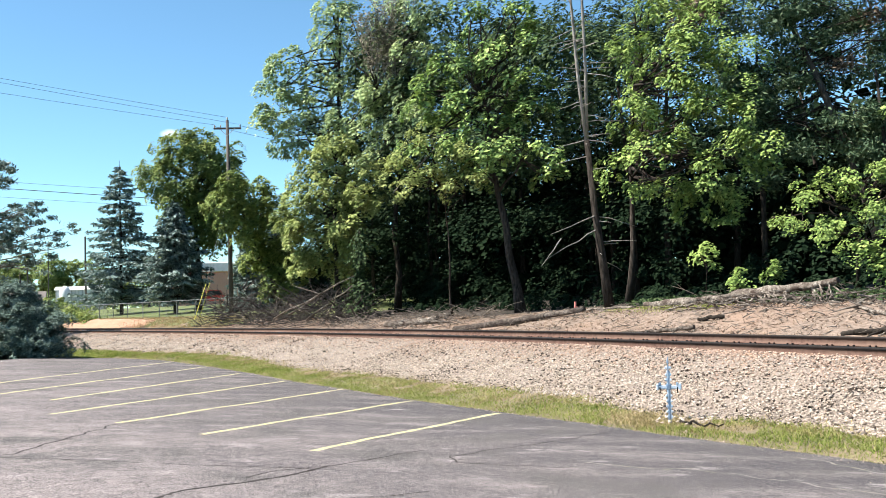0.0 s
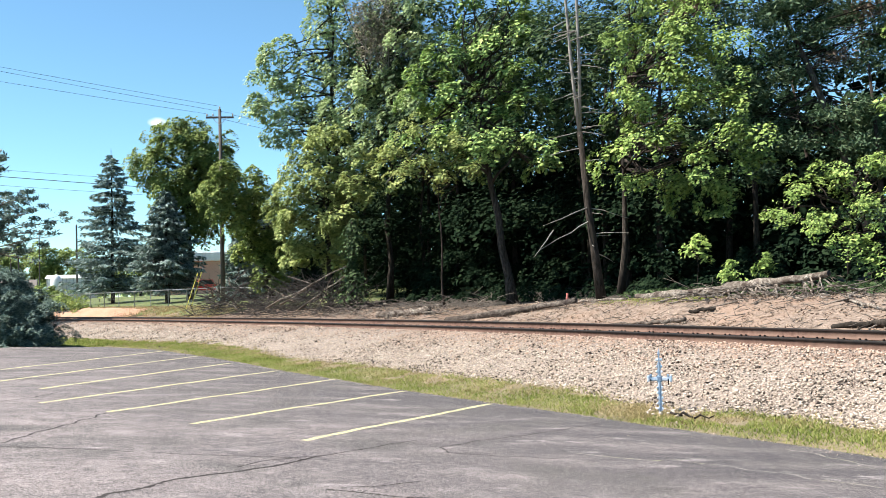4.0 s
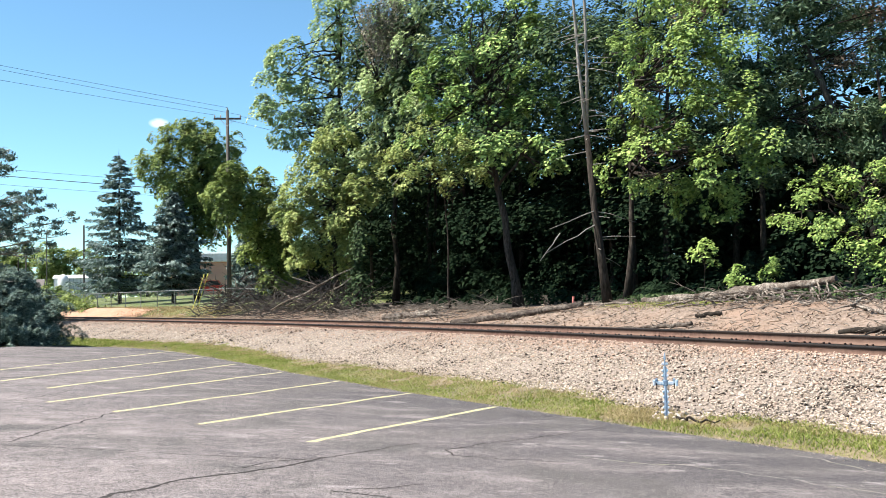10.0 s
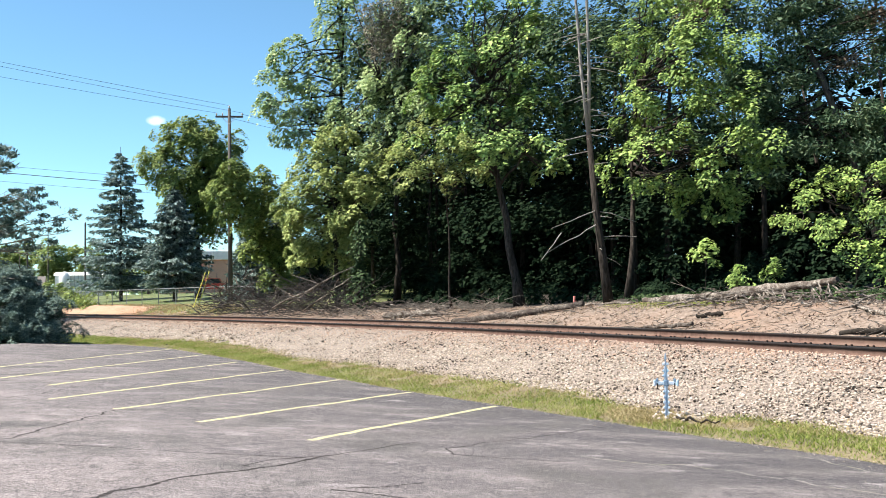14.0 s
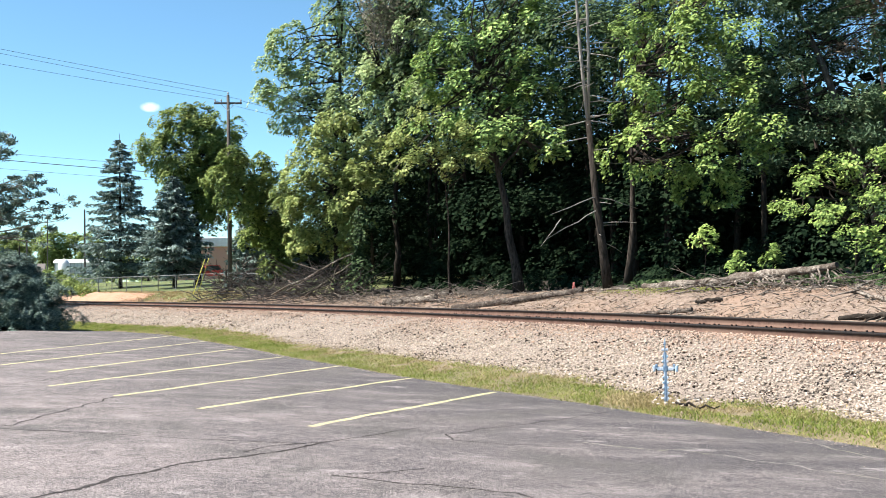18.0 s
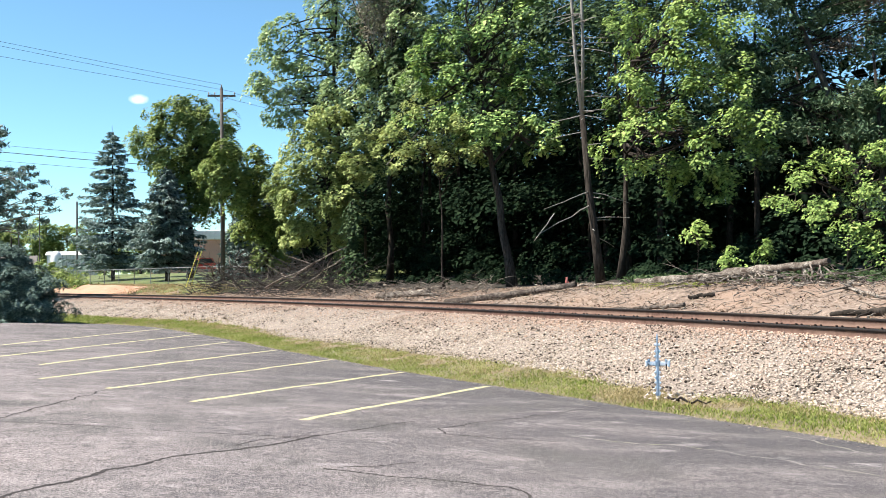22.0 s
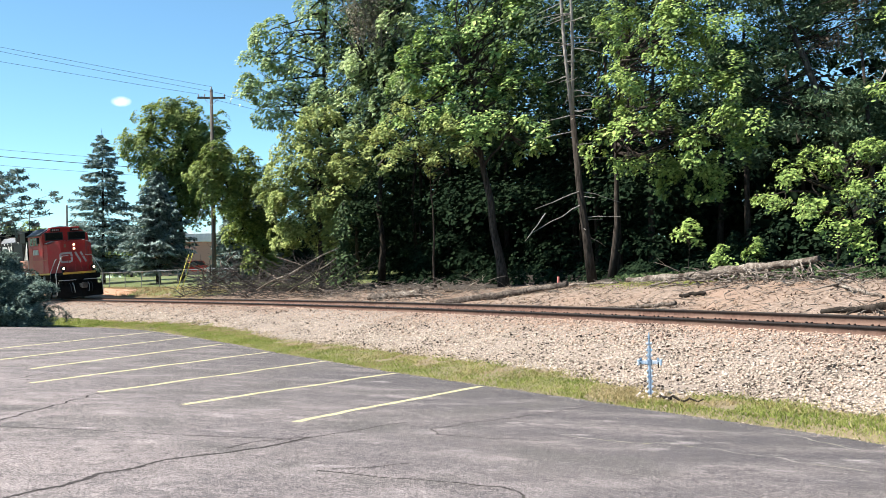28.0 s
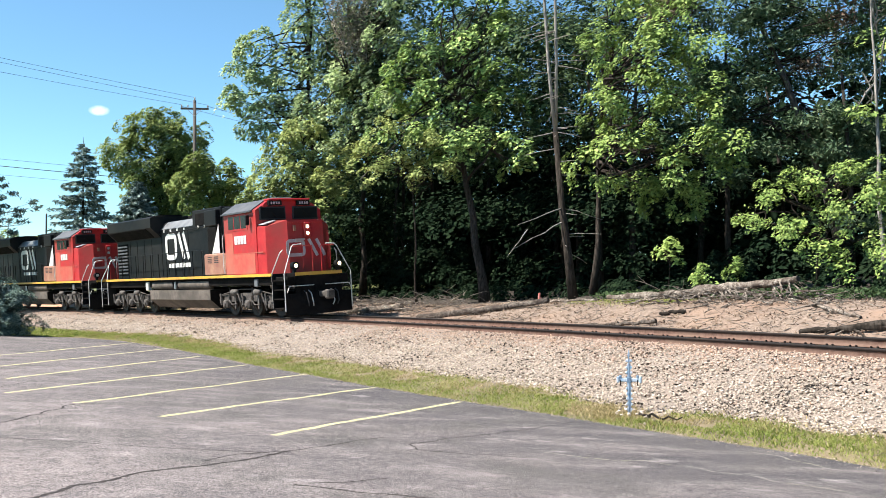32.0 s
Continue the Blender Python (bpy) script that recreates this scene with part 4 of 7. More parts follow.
    broadleaf("tree", "large dark green maple with a leaning trunk", (3.29, 41.9), [(2.5, 42.9, 9.5, 1.2, 0.9), (4.1, 42.8, 10.3, 1.0, 0.9), (0.7, 43.0, 10.2, 1.2, 0.9), (4.3, 42.3, 8.2, 1.0, 0.8), (2.7, 42.2, 8.1, 1.0, 0.8), (0.9, 43.0, 12.2, 1.3, 1.0), (2.5, 42.9, 12.8, 1.3, 1.0), (4.1, 42.8, 13.2, 1.0, 1.0), (0.2, 43.0, 8.5, 1.0, 0.7), (4.7, 42.2, 7.0, 0.8, 0.6), (1.4, 42.2, 7.2, 1.1, 0.7), (-0.8, 43.0, 8.5, 1.0, 0.8), (3.3, 42.9, 11.5, 1.2, 0.9), (-0.6, 43.0, 10.8, 1.0, 1.0), (1.9, 43.6, 14.9, 1.1, 0.9), (3.7, 43.4, 14.9, 1.0, 0.9)], LEAF_MAPLE, 14, 0.22, 0.118, 1.9, trunk_to=(1.9, 43.2, 11.5), puff=0.62, tufts=118, gap=0.13)
    broadleaf("tree", "slim box elder with yellow-green sprays before the maple", (0.35, 44.6), [(-1.5, 41.9, 6.9, 0.9, 0.5), (-2.0, 42.1, 7.8, 0.8, 0.5), (-0.4, 41.6, 7.3, 0.9, 0.5), (0.8, 41.4, 7.9, 0.9, 0.5), (-0.7, 41.7, 8.7, 0.9, 0.6), (0.3, 41.2, 6.5, 0.7, 0.4), (1.3, 41.3, 6.9, 0.7, 0.4)], LEAF_YELLOW, 22, 0.06, 0.085, 2.4, trunk_to=(0.1, 43.6, 7.0), puff=0.42, tufts=84, gap=0.0)
    broadleaf("tree", "light green ash tree with hanging sprays of leaves", (7.5, 39.2), [(7.2, 35.3, 10.7, 1.1, 1.0), (8.7, 34.6, 9.3, 1.3, 0.9), (7.7, 35.2, 8.4, 1.0, 0.8), (10.2, 34.5, 10.3, 1.3, 1.1), (9.3, 34.5, 8.3, 1.1, 0.8), (8.1, 34.7, 6.9, 1.3, 0.7), (6.6, 35.2, 6.5, 0.7, 0.6), (11.0, 33.9, 6.8, 1.1, 0.6), (9.5, 34.2, 6.1, 1.1, 0.5), (11.6, 34.1, 6.0, 0.9, 0.6), (10.9, 34.3, 8.2, 1.0, 0.9), (9.0, 34.9, 10.9, 1.1, 0.9), (7.8, 36.4, 5.6, 0.9, 0.5), (10.8, 36.4, 5.3, 1.3, 0.8), (9.2, 36.9, 5.3, 1.1, 0.7), (8.3, 36.0, 12.6, 1.1, 0.8), (10.4, 35.6, 12.4, 1.1, 0.8)], LEAF_LIGHT, 15, 0.15, 0.088, 2.5, trunk_to=(7.9, 38.4, 10.5), droop=0.9, puff=0.46, hang=0.7, tufts=96, gap=0.11)
    broadleaf("tree", "bright green young tree over the fallen logs", (13.6, 31.6), [(10.5, 29.6, 3.7, 0.6, 0.4), (11.2, 29.3, 4.4, 0.7, 0.4), (12.3, 28.9, 4.8, 0.9, 0.5), (12.9, 28.6, 3.8, 0.8, 0.6), (11.8, 29.1, 3.5, 0.9, 0.5), (12.6, 28.8, 2.8, 0.9, 0.4), (13.3, 28.5, 5.1, 0.7, 0.5), (13.0, 28.6, 2.2, 0.6, 0.3), (13.9, 28.1, 4.4, 1.1, 1.0), (14.0, 28.1, 2.7, 1.1, 0.8)], LEAF_LIGHT, 16, 0.08, 0.058, 2.8, trunk_to=(12.8, 29.4, 4.0), puff=0.38, tufts=96, gap=0.04)
    broadleaf("tree", "round-crowned green tree on the lawn beside the pole", (-21.2, 82.6), [(-22.2, 82.0, 15.0, 2.3, 1.7), (-23.9, 80.5, 13.0, 1.7, 1.4), (-19.6, 82.7, 14.1, 2.0, 1.9), (-22.5, 80.9, 11.2, 1.9, 1.7), (-20.8, 83.4, 11.6, 2.0, 1.8), (-21.9, 82.6, 9.1, 1.9, 1.7), (-21.2, 82.3, 16.1, 1.3, 1.0), (-22.9, 82.9, 7.2, 1.4, 1.5), (-18.5, 81.9, 12.5, 1.3, 1.5), (-19.5, 82.0, 9.5, 1.8, 1.6), (-20.2, 82.0, 7.4, 1.6, 1.4), (-18.3, 81.0, 10.8, 1.4, 1.3)], LEAF_LAWN, 17, 0.28, 0.150, 1.9, twigs=2, puff=0.75, tufts=96, gap=-0.25)
    broadleaf("tree", "green tree with spreading dark limbs near the pole", (-11.7, 68.4), [(-14.0, 62.5, 8.5, 1.1, 0.8), (-14.9, 62.7, 8.6, 0.8, 0.5), (-13.8, 62.5, 9.7, 0.8, 0.6), (-13.2, 63.1, 9.3, 0.9, 0.6), (-12.6, 65.8, 9.8, 1.0, 0.6), (-12.8, 63.7, 8.4, 1.0, 0.7), (-11.9, 66.9, 8.8, 0.9, 0.6), (-11.7, 68.0, 7.7, 0.9, 0.7), (-12.4, 65.8, 7.5, 1.0, 0.7), (-13.2, 67.7, 4.6, 1.1, 0.9), (-12.3, 67.4, 5.5, 1.1, 0.9), (-13.5, 62.6, 7.1, 1.2, 0.9), (-11.2, 68.1, 6.2, 1.0, 1.0), (-13.0, 65.2, 6.3, 1.0, 0.7), (-11.7, 68.0, 4.1, 1.1, 0.9), (-11.7, 67.5, 3.0, 1.1, 0.9), (-11.0, 69.1, 4.5, 1.0, 1.5), (-10.9, 68.6, 7.1, 0.7, 0.9)], LEAF_LAWN, 18, 0.24, 0.130, 2.5, trunk_to=(-13.1, 67.7, 7.9), twigs=3, puff=0.6, tufts=84, gap=-0.25)
    root = bpy.data.objects["tree.001"]
    base = Vector(root.location)
    rnd = random.Random(77)
    for a, b in (((-0.12, 43.50, 8.72), (-2.18, 42.94, 6.55)), ((1.02, 43.49, 9.60), (-0.63, 43.00, 8.77))):
        p, r = limb(Vector(a) - base, Vector(b) - base, 0.06, 0.02, rnd, 0.06, 5)
        part("dead_limb", tube(p, r, 6, 0.2, 4), BARK_DEAD, root, "pale dead limb", True)
    bare, sprays = [], []
    for e in ((-5.7, 56.5, 17.4), (-5.2, 56.4, 19.4), (-4.2, 56.0, 18.6)):
        p, r = limb(Vector((-3.6, 56.6, 14.4)) - base, Vector(e) - base, 0.07, 0.02, rnd, 0.08, 6)
        part("bare_limb", tube(p, r, 6, 0.2, 7), BARK, root, "dark bare limb", True)
    rs = np.random.RandomState(78)
    for k in range(40):
        a = Vector((-3.6 + rnd.uniform(-0.6, 1.2), 56.6, 14.6 + rnd.uniform(0, 2.5))) - base
        e = Vector((-2.6 + rnd.uniform(-1.9, 1.9), 55.4 + rnd.uniform(-0.8, 0.8), 17.2 + rnd.uniform(-1.7, 2.4))) - base
        p, r = limb(a, e, 0.03, 0.008, rnd, 0.12, 5)
        bare.append((p, r, 4))
        for j in range(7):
            q = p[rnd.randint(2, 5)]
            e2 = q + Vector((rnd.uniform(-1, 1), rnd.uniform(-1, 1), rnd.uniform(-0.5, 0.9))) * 0.8
            bare.append((*limb(q, e2, 0.012, 0.005, rnd, 0.15, 3), 3))
            sprays.append(np.array(e2) + rs.normal(size=(9, 3)) * 0.22)
    tagged(under(new("twig_mass", tubes_mesh("twig_mass", bare, BARK_DEAD)), root), "thin grey bare twigs", kind="stuff")
    c = np.concatenate(sprays)
    tagged(under(new("withered_foliage", leaf_mesh("withered_foliage", c, 0.10 * rs.uniform(0.6, 1.3, len(c)), rs, LEAF_WITHERED, None, 0.4)), root), "sparse grey-brown withered leaves", kind="stuff")
    for i, (x, y, z, w, h) in enumerate([(8.8, 32.3, 2.75, 0.35, 0.35), (9.85, 31.9, 1.9, 0.4, 0.25), (10.9, 31.7, 2.2, 0.3, 0.15)]):
        broadleaf("sapling", "bright yellow-green sapling at the edge of the wood", (x + 0.15, y + 0.6), [(x, y, z, w * 0.8, h * 0.8), (x + 0.25, y + 0.2, z - 0.2, w * 0.6, h * 0.6), (x - 0.25, y + 0.1, z - 0.1, w * 0.5, h * 0.6), (x + 0.1, y + 0.3, z + 0.3, w * 0.4, h * 0.5)], LEAF_LIGHT, 30 + i, 0.014, 0.075, 5.0, tufts=34, puff=0.26, group="saplings")

    broadleaf("tree", "slender pale-barked tree with sparse leaves", (15.74, 31.31), [(15.76, 31.89, 12.5, 1.2, 1.2), (16.56, 31.79, 9.8, 0.9, 0.8), (15.26, 31.59, 7.4, 0.8, 0.5)], LEAF_LIGHT, 19, 0.085, 0.10, 1.6, trunk_to=(15.71, 31.59, 13.5), bark=BARK_DEAD, puff=0.4, tufts=40, gap=-0.02)


def dark_pine():
    """The thin dark pine with a leaning trunk and withered sprays."""
    rs, rnd = np.random.RandomState(40), random.Random(40)
    bx, by = 18.6, 40.2
    bz = ground_at(bx, by) - 0.1
    root = thing("pine_tree", "dark thin pine with a leaning trunk and withered sprays", "tree", pose(bx, by, bz), "wood edge trees")
    off = Vector((bx, by, bz))
    path = [Vector(p) - off for p in ((18.6, 40.2, bz), (17.95, 40.3, 5.0), (17.42, 40.41, 6.98), (16.36, 40.84, 10.58), (15.56, 41.16, 12.88), (14.6, 41.5, 16.0))]
    part("trunk", tube(path, [0.22, 0.18, 0.16, 0.14, 0.11, 0.06], 9, 0.15, 2), BARK_GREY, root, smooth=True)
    limbs, pts, brown = [], [], []
    for i, (x, y, z, w, h) in enumerate([(14.45, 41.6, 11.8, 1.3, 1.5), (14.83, 41.4, 9.0, 1.2, 1.7), (18.43, 40.0, 11.8, 1.5, 2.0), (17.5, 40.4, 8.2, 1.2, 0.8), (18.6, 39.9, 8.2, 1.3, 1.3), (13.2, 41.8, 11.2, 0.9, 1.0), (16.5, 40.6, 13.9, 2.0, 0.9), (18.8, 39.9, 5.6, 1.6, 1.4), (19.9, 39.5, 9.5, 1.5, 3.0), (14.2, 41.6, 14.2, 1.5, 1.0), (13.0, 42.6, 9.2, 1.3, 1.6), (15.4, 42.4, 7.4, 1.6, 1.2), (16.0, 43.0, 10.0, 1.3, 1.6), (17.6, 41.5, 13.2, 1.6, 1.2), (19.2, 39.4, 13.0, 1.5, 1.4), (12.3, 41.8, 14.3, 1.3, 0.9)]):
        for j in range(9):
            e = Vector((x + rnd.uniform(-1, 1) * w, y + rnd.uniform(-1, 1) * w, z + rnd.uniform(-1, 1) * h)) - off
            k = min(range(1, 5), key=lambda q: (path[q] - e).length + (2 if path[q].z > e.z else 0))
            a = path[k].lerp(path[k + 1], rnd.random() * 0.9)
            p, r = limb(a, e, 0.035, 0.008, rnd, 0.16, 4)
            limbs.append((p, r, 4))
            n = 380
            c = np.array(p[4]) + rs.normal(size=(n, 3)) * [0.42, 0.42, 0.22]
            (brown if i == 15 or (i == 2 and j % 2) else pts).append(c)
    tagged(under(new("twig_mass", tubes_mesh("twig_mass", limbs, BARK)), root), kind="stuff")
    for name, group_pts, m in (("crown", pts, NEEDLE_DARK), ("withered_sprays", brown, NEEDLE_BROWN)):
        c = np.concatenate(group_pts)
        under(new(name, leaf_mesh(name, c, 0.085 * rs.uniform(0.6, 1.3, len(c)), rs, m, None, 0.3, 3.0)), root)


def dead_tree():
    bx, by = 6.07, 35.5
    bz = ground_at(bx, by) - 0.1
    root = thing("dead_tree", "bare dead conifer forking into two grey stems", "tree", pose(bx, by, bz), "wood edge trees")
    off = Vector((bx, by, bz))
    low = [Vector(p) - off for p in ((6.07, 35.5, bz), (5.88, 35.52, 3.0), (5.69, 35.55, 4.69), (5.5, 35.58, 7.44))]
    part("trunk", tube(low, [0.20, 0.145, 0.125, 0.105], 10, 0.16, 3), BARK, root, "dark furrowed lower trunk", smooth=True)
    stems = []
    for k, end in enumerate(((5.0, 35.7, 14.6), (5.56, 35.57, 14.8))):
        a, b = low[-1], Vector(end) - off
        pts = [a + Vector((0, 0.05 * k, -0.15)), a.lerp(b, 0.35) + Vector((0.05 - 0.1 * (1 - k), 0, 0)), a.lerp(b, 0.7), b]
        part("stem", tube(pts, [0.075, 0.062, 0.05, 0.032], 8, 0.15, 5 + k), BARK_DEAD, root, "barkless grey upper stem", True)
        stems.append(pts)
    rnd = random.Random(8)
    twigs = []
    for k in range(64):
        st = stems[k % 2] if k % 4 else low
        t = rnd.random()
        i = min(len(st) - 2, int(t * (len(st) - 1)))
        p = st[i].lerp(st[i + 1], rnd.random())
        if p.z < 1.5:
            continue
        a = rnd.uniform(0, 2 * math.pi)
        ln = rnd.uniform(0.4, 1.6)
        e = p + Vector((math.cos(a), math.sin(a), rnd.uniform(-0.35, 0.1))) * ln
        q, r = limb(p, e, 0.022, 0.006, rnd, 0.1, 3)
        twigs.append((q, r, 4))
    for a, b in (((5.7, 35.5, 4.6), (3.9, 34.6, 3.9)), ((5.75, 35.5, 4.1), (3.7, 34.5, 3.0)), ((4.3, 34.8, 3.75), (3.5, 34.4, 2.75))):
        q, r = limb(Vector(a) - off, Vector(b) - off, 0.024, 0.008, rnd, 0.04, 5)
        twigs.append((q, r, 5))
    tagged(under(new("snag_mass", tubes_mesh("snag_mass", twigs, BARK_DEAD)), root), kind="stuff")


def understory():
    """Shrubs and back trees that close the wood: deep in it, under a closed roof of leaves."""
    rs = np.random.RandomState(50)
    rows = []
    for s in np.arange(-30, 40, 1.9):
        for v, h, w in ((27.0, 6.5, 2.2), (31.0, 7.5, 2.6)):
            ss, vv = s + rs.uniform(-0.9, 0.9), v + rs.uniform(-1.2, 1.2)
            p = spot(ss, vv)
            for k in range(3):
                rows.append((p.x, p.y, p.z + h * (0.12 + 0.33 * k), w, 1.7))
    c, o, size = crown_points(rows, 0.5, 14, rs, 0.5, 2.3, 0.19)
    ob = new("understory_shrubs", leaf_mesh("understory_shrubs", c, size, rs, LEAF_SHADE, o, 0.3))
    tagged(ob, "leafy shrubs under the trees of the wood, shade put into their colour", "undergrowth", kind="stuff")
    rows = []
    for s in np.arange(6, 24, 1.0):
        p = spot(s + rs.uniform(-0.5, 0.5), 16.0 + rs.uniform(-1.5, 3.5))
        rows.append((p.x, p.y, p.z + rs.uniform(0.3, 3.4), 0.9, 0.8))
    for s in np.arange(-16, 6, 1.5):
        p = spot(s + rs.uniform(-0.5, 0.5), 17.5 + rs.uniform(-1.5, 4.0))
        rows.append((p.x, p.y, p.z + rs.uniform(0.2, 1.6), 0.9, 0.8))
    for s in np.arange(-17, 22, 1.5):
        p = spot(s + rs.uniform(-0.4, 0.4), rs.uniform(11.5, 14.5))
        rows.append((p.x, p.y, p.z + rs.uniform(0.1, 1.3) * rs.uniform(0.5, 1.5), 0.9, 0.7))
    # added low row hides the sunlit floor; its dark colour stands for shade
    for s in np.arange(-17, 22, 0.9):
        p = spot(s + rs.uniform(-0.4, 0.4), rs.uniform(9.8, 11.4))
        rows.append((p.x, p.y, p.z + rs.uniform(0.05, 0.3), 0.7, 0.35))
    for k in range(26):
        p = spot(rs.uniform(19, 34), rs.uniform(12.5, 18))
        rows.append((p.x, p.y, p.z + rs.uniform(0.2, 2.2), 1.2, 1.0))
    c, o, size = crown_points(rows, 1.4, 26, rs, 0.4, 16, 0.11)
    ob = new("wood_edge_shrubs", leaf_mesh("wood_edge_shrubs", c, size, rs, LEAF_SHADE, o, 0.3))
    tagged(ob, "green shrubs at the edge of the wood, coloured dark for shade", "undergrowth", kind="stuff")
    for name, label, depths, per, core, leaf, m in (("inner_trees", "green foliage of the trees just inside the wood, dimmed for shade", (12.5, 16.5), 0.6, 8.0, 0.15, LEAF_HALF_SHADE), ("shaded_boughs", "boughs under the wood edge, coloured dark for shade", (13.0, 16.0), 0.6, 5.0, 0.14, LEAF_SHADE), ("far_wood", "dense foliage deep in the wood, coloured dark for shade", (21.0, 27.0, 33.0), 0.42, 3.6, 0.14, LEAF_SHADE)):
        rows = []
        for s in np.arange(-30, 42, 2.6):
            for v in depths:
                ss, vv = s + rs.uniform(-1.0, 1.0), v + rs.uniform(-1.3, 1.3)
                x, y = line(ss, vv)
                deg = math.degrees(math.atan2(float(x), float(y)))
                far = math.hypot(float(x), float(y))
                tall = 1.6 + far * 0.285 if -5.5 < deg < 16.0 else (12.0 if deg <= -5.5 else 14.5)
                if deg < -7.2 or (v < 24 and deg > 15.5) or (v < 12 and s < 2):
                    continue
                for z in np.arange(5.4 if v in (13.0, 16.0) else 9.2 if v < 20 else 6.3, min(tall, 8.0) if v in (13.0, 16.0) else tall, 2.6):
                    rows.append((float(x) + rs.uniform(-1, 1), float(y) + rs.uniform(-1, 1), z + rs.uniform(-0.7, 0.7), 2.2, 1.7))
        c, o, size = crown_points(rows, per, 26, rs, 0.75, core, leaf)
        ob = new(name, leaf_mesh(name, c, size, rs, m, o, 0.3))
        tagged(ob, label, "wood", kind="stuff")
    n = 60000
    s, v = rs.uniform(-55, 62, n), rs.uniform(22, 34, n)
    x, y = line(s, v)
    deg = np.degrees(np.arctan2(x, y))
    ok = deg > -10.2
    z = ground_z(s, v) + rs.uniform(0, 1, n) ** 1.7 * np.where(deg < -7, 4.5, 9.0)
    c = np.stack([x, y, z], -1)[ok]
    # leaf colour carries the shade at the back of the wood
    ob = new("thicket", leaf_mesh("thicket", c, 0.46 * rs.uniform(0.6, 1.3, len(c)), rs, LEAF_SHADE, None, 0.3))
    tagged(ob, "dense thicket that closes the back of the wood, coloured dark for shade", "thicket", kind="stuff")
    rnd = random.Random(51)
    for i in range(26):
        s, v = rnd.uniform(-14, 32), rnd.uniform(13, 26)
        p = spot(s, v, -0.1)
        h = rnd.uniform(8, 13) if s > -4 else 7
        root = thing("slender_tree", "dark slender tree standing inside the shaded wood", "tree", Matrix.Translation(p), "trunks in the wood")
        part("trunk", tube([(0, 0, 0), (rnd.uniform(-0.3, 0.3), 0, h * 0.5), (rnd.uniform(-0.7, 0.5), 0, h)], [rnd.uniform(0.1, 0.2), 0.1, 0.05], 8, 0.15, i), BARK, root, smooth=True)


def ivy_column():
    rs = np.random.RandomState(60)
    bx, by = -4.38, 49.9
    bz = ground_at(bx, by)
    root = thing("ivy_clad_trunk", "broken trunk wrapped in hanging green ivy", "tree", pose(bx, by, bz), "wood edge trees")
    part("trunk", tube([(0, 0, -0.1), (0.03, 0, 3), (0.08, 0, 4.6)], [0.2, 0.17, 0.1], 9, 0.2, 1), BARK, root, smooth=True)
    n = 2400
    z = rs.uniform(0.1, 4.7, n)
    a = rs.uniform(0, 2 * math.pi, n)
    r = (0.20 + abs(rs.normal(size=n)) * 0.34 * (1 + 0.6 * np.sin(z * 2.1) + 0.4 * np.sin(z * 5.3 + a))) * np.interp(z, [0, 3.2, 4.7], [1.0, 0.7, 0.2])
    c = np.stack([r * np.cos(a) + 0.02 * z, r * np.sin(a), z], -1)
    under(new("ivy", leaf_mesh("ivy", c, 0.12 * rs.uniform(0.6, 1.3, n), rs, LEAF_HALF_SHADE, np.stack([np.cos(a), np.sin(a), 0 * a], -1), 0.8)), root)


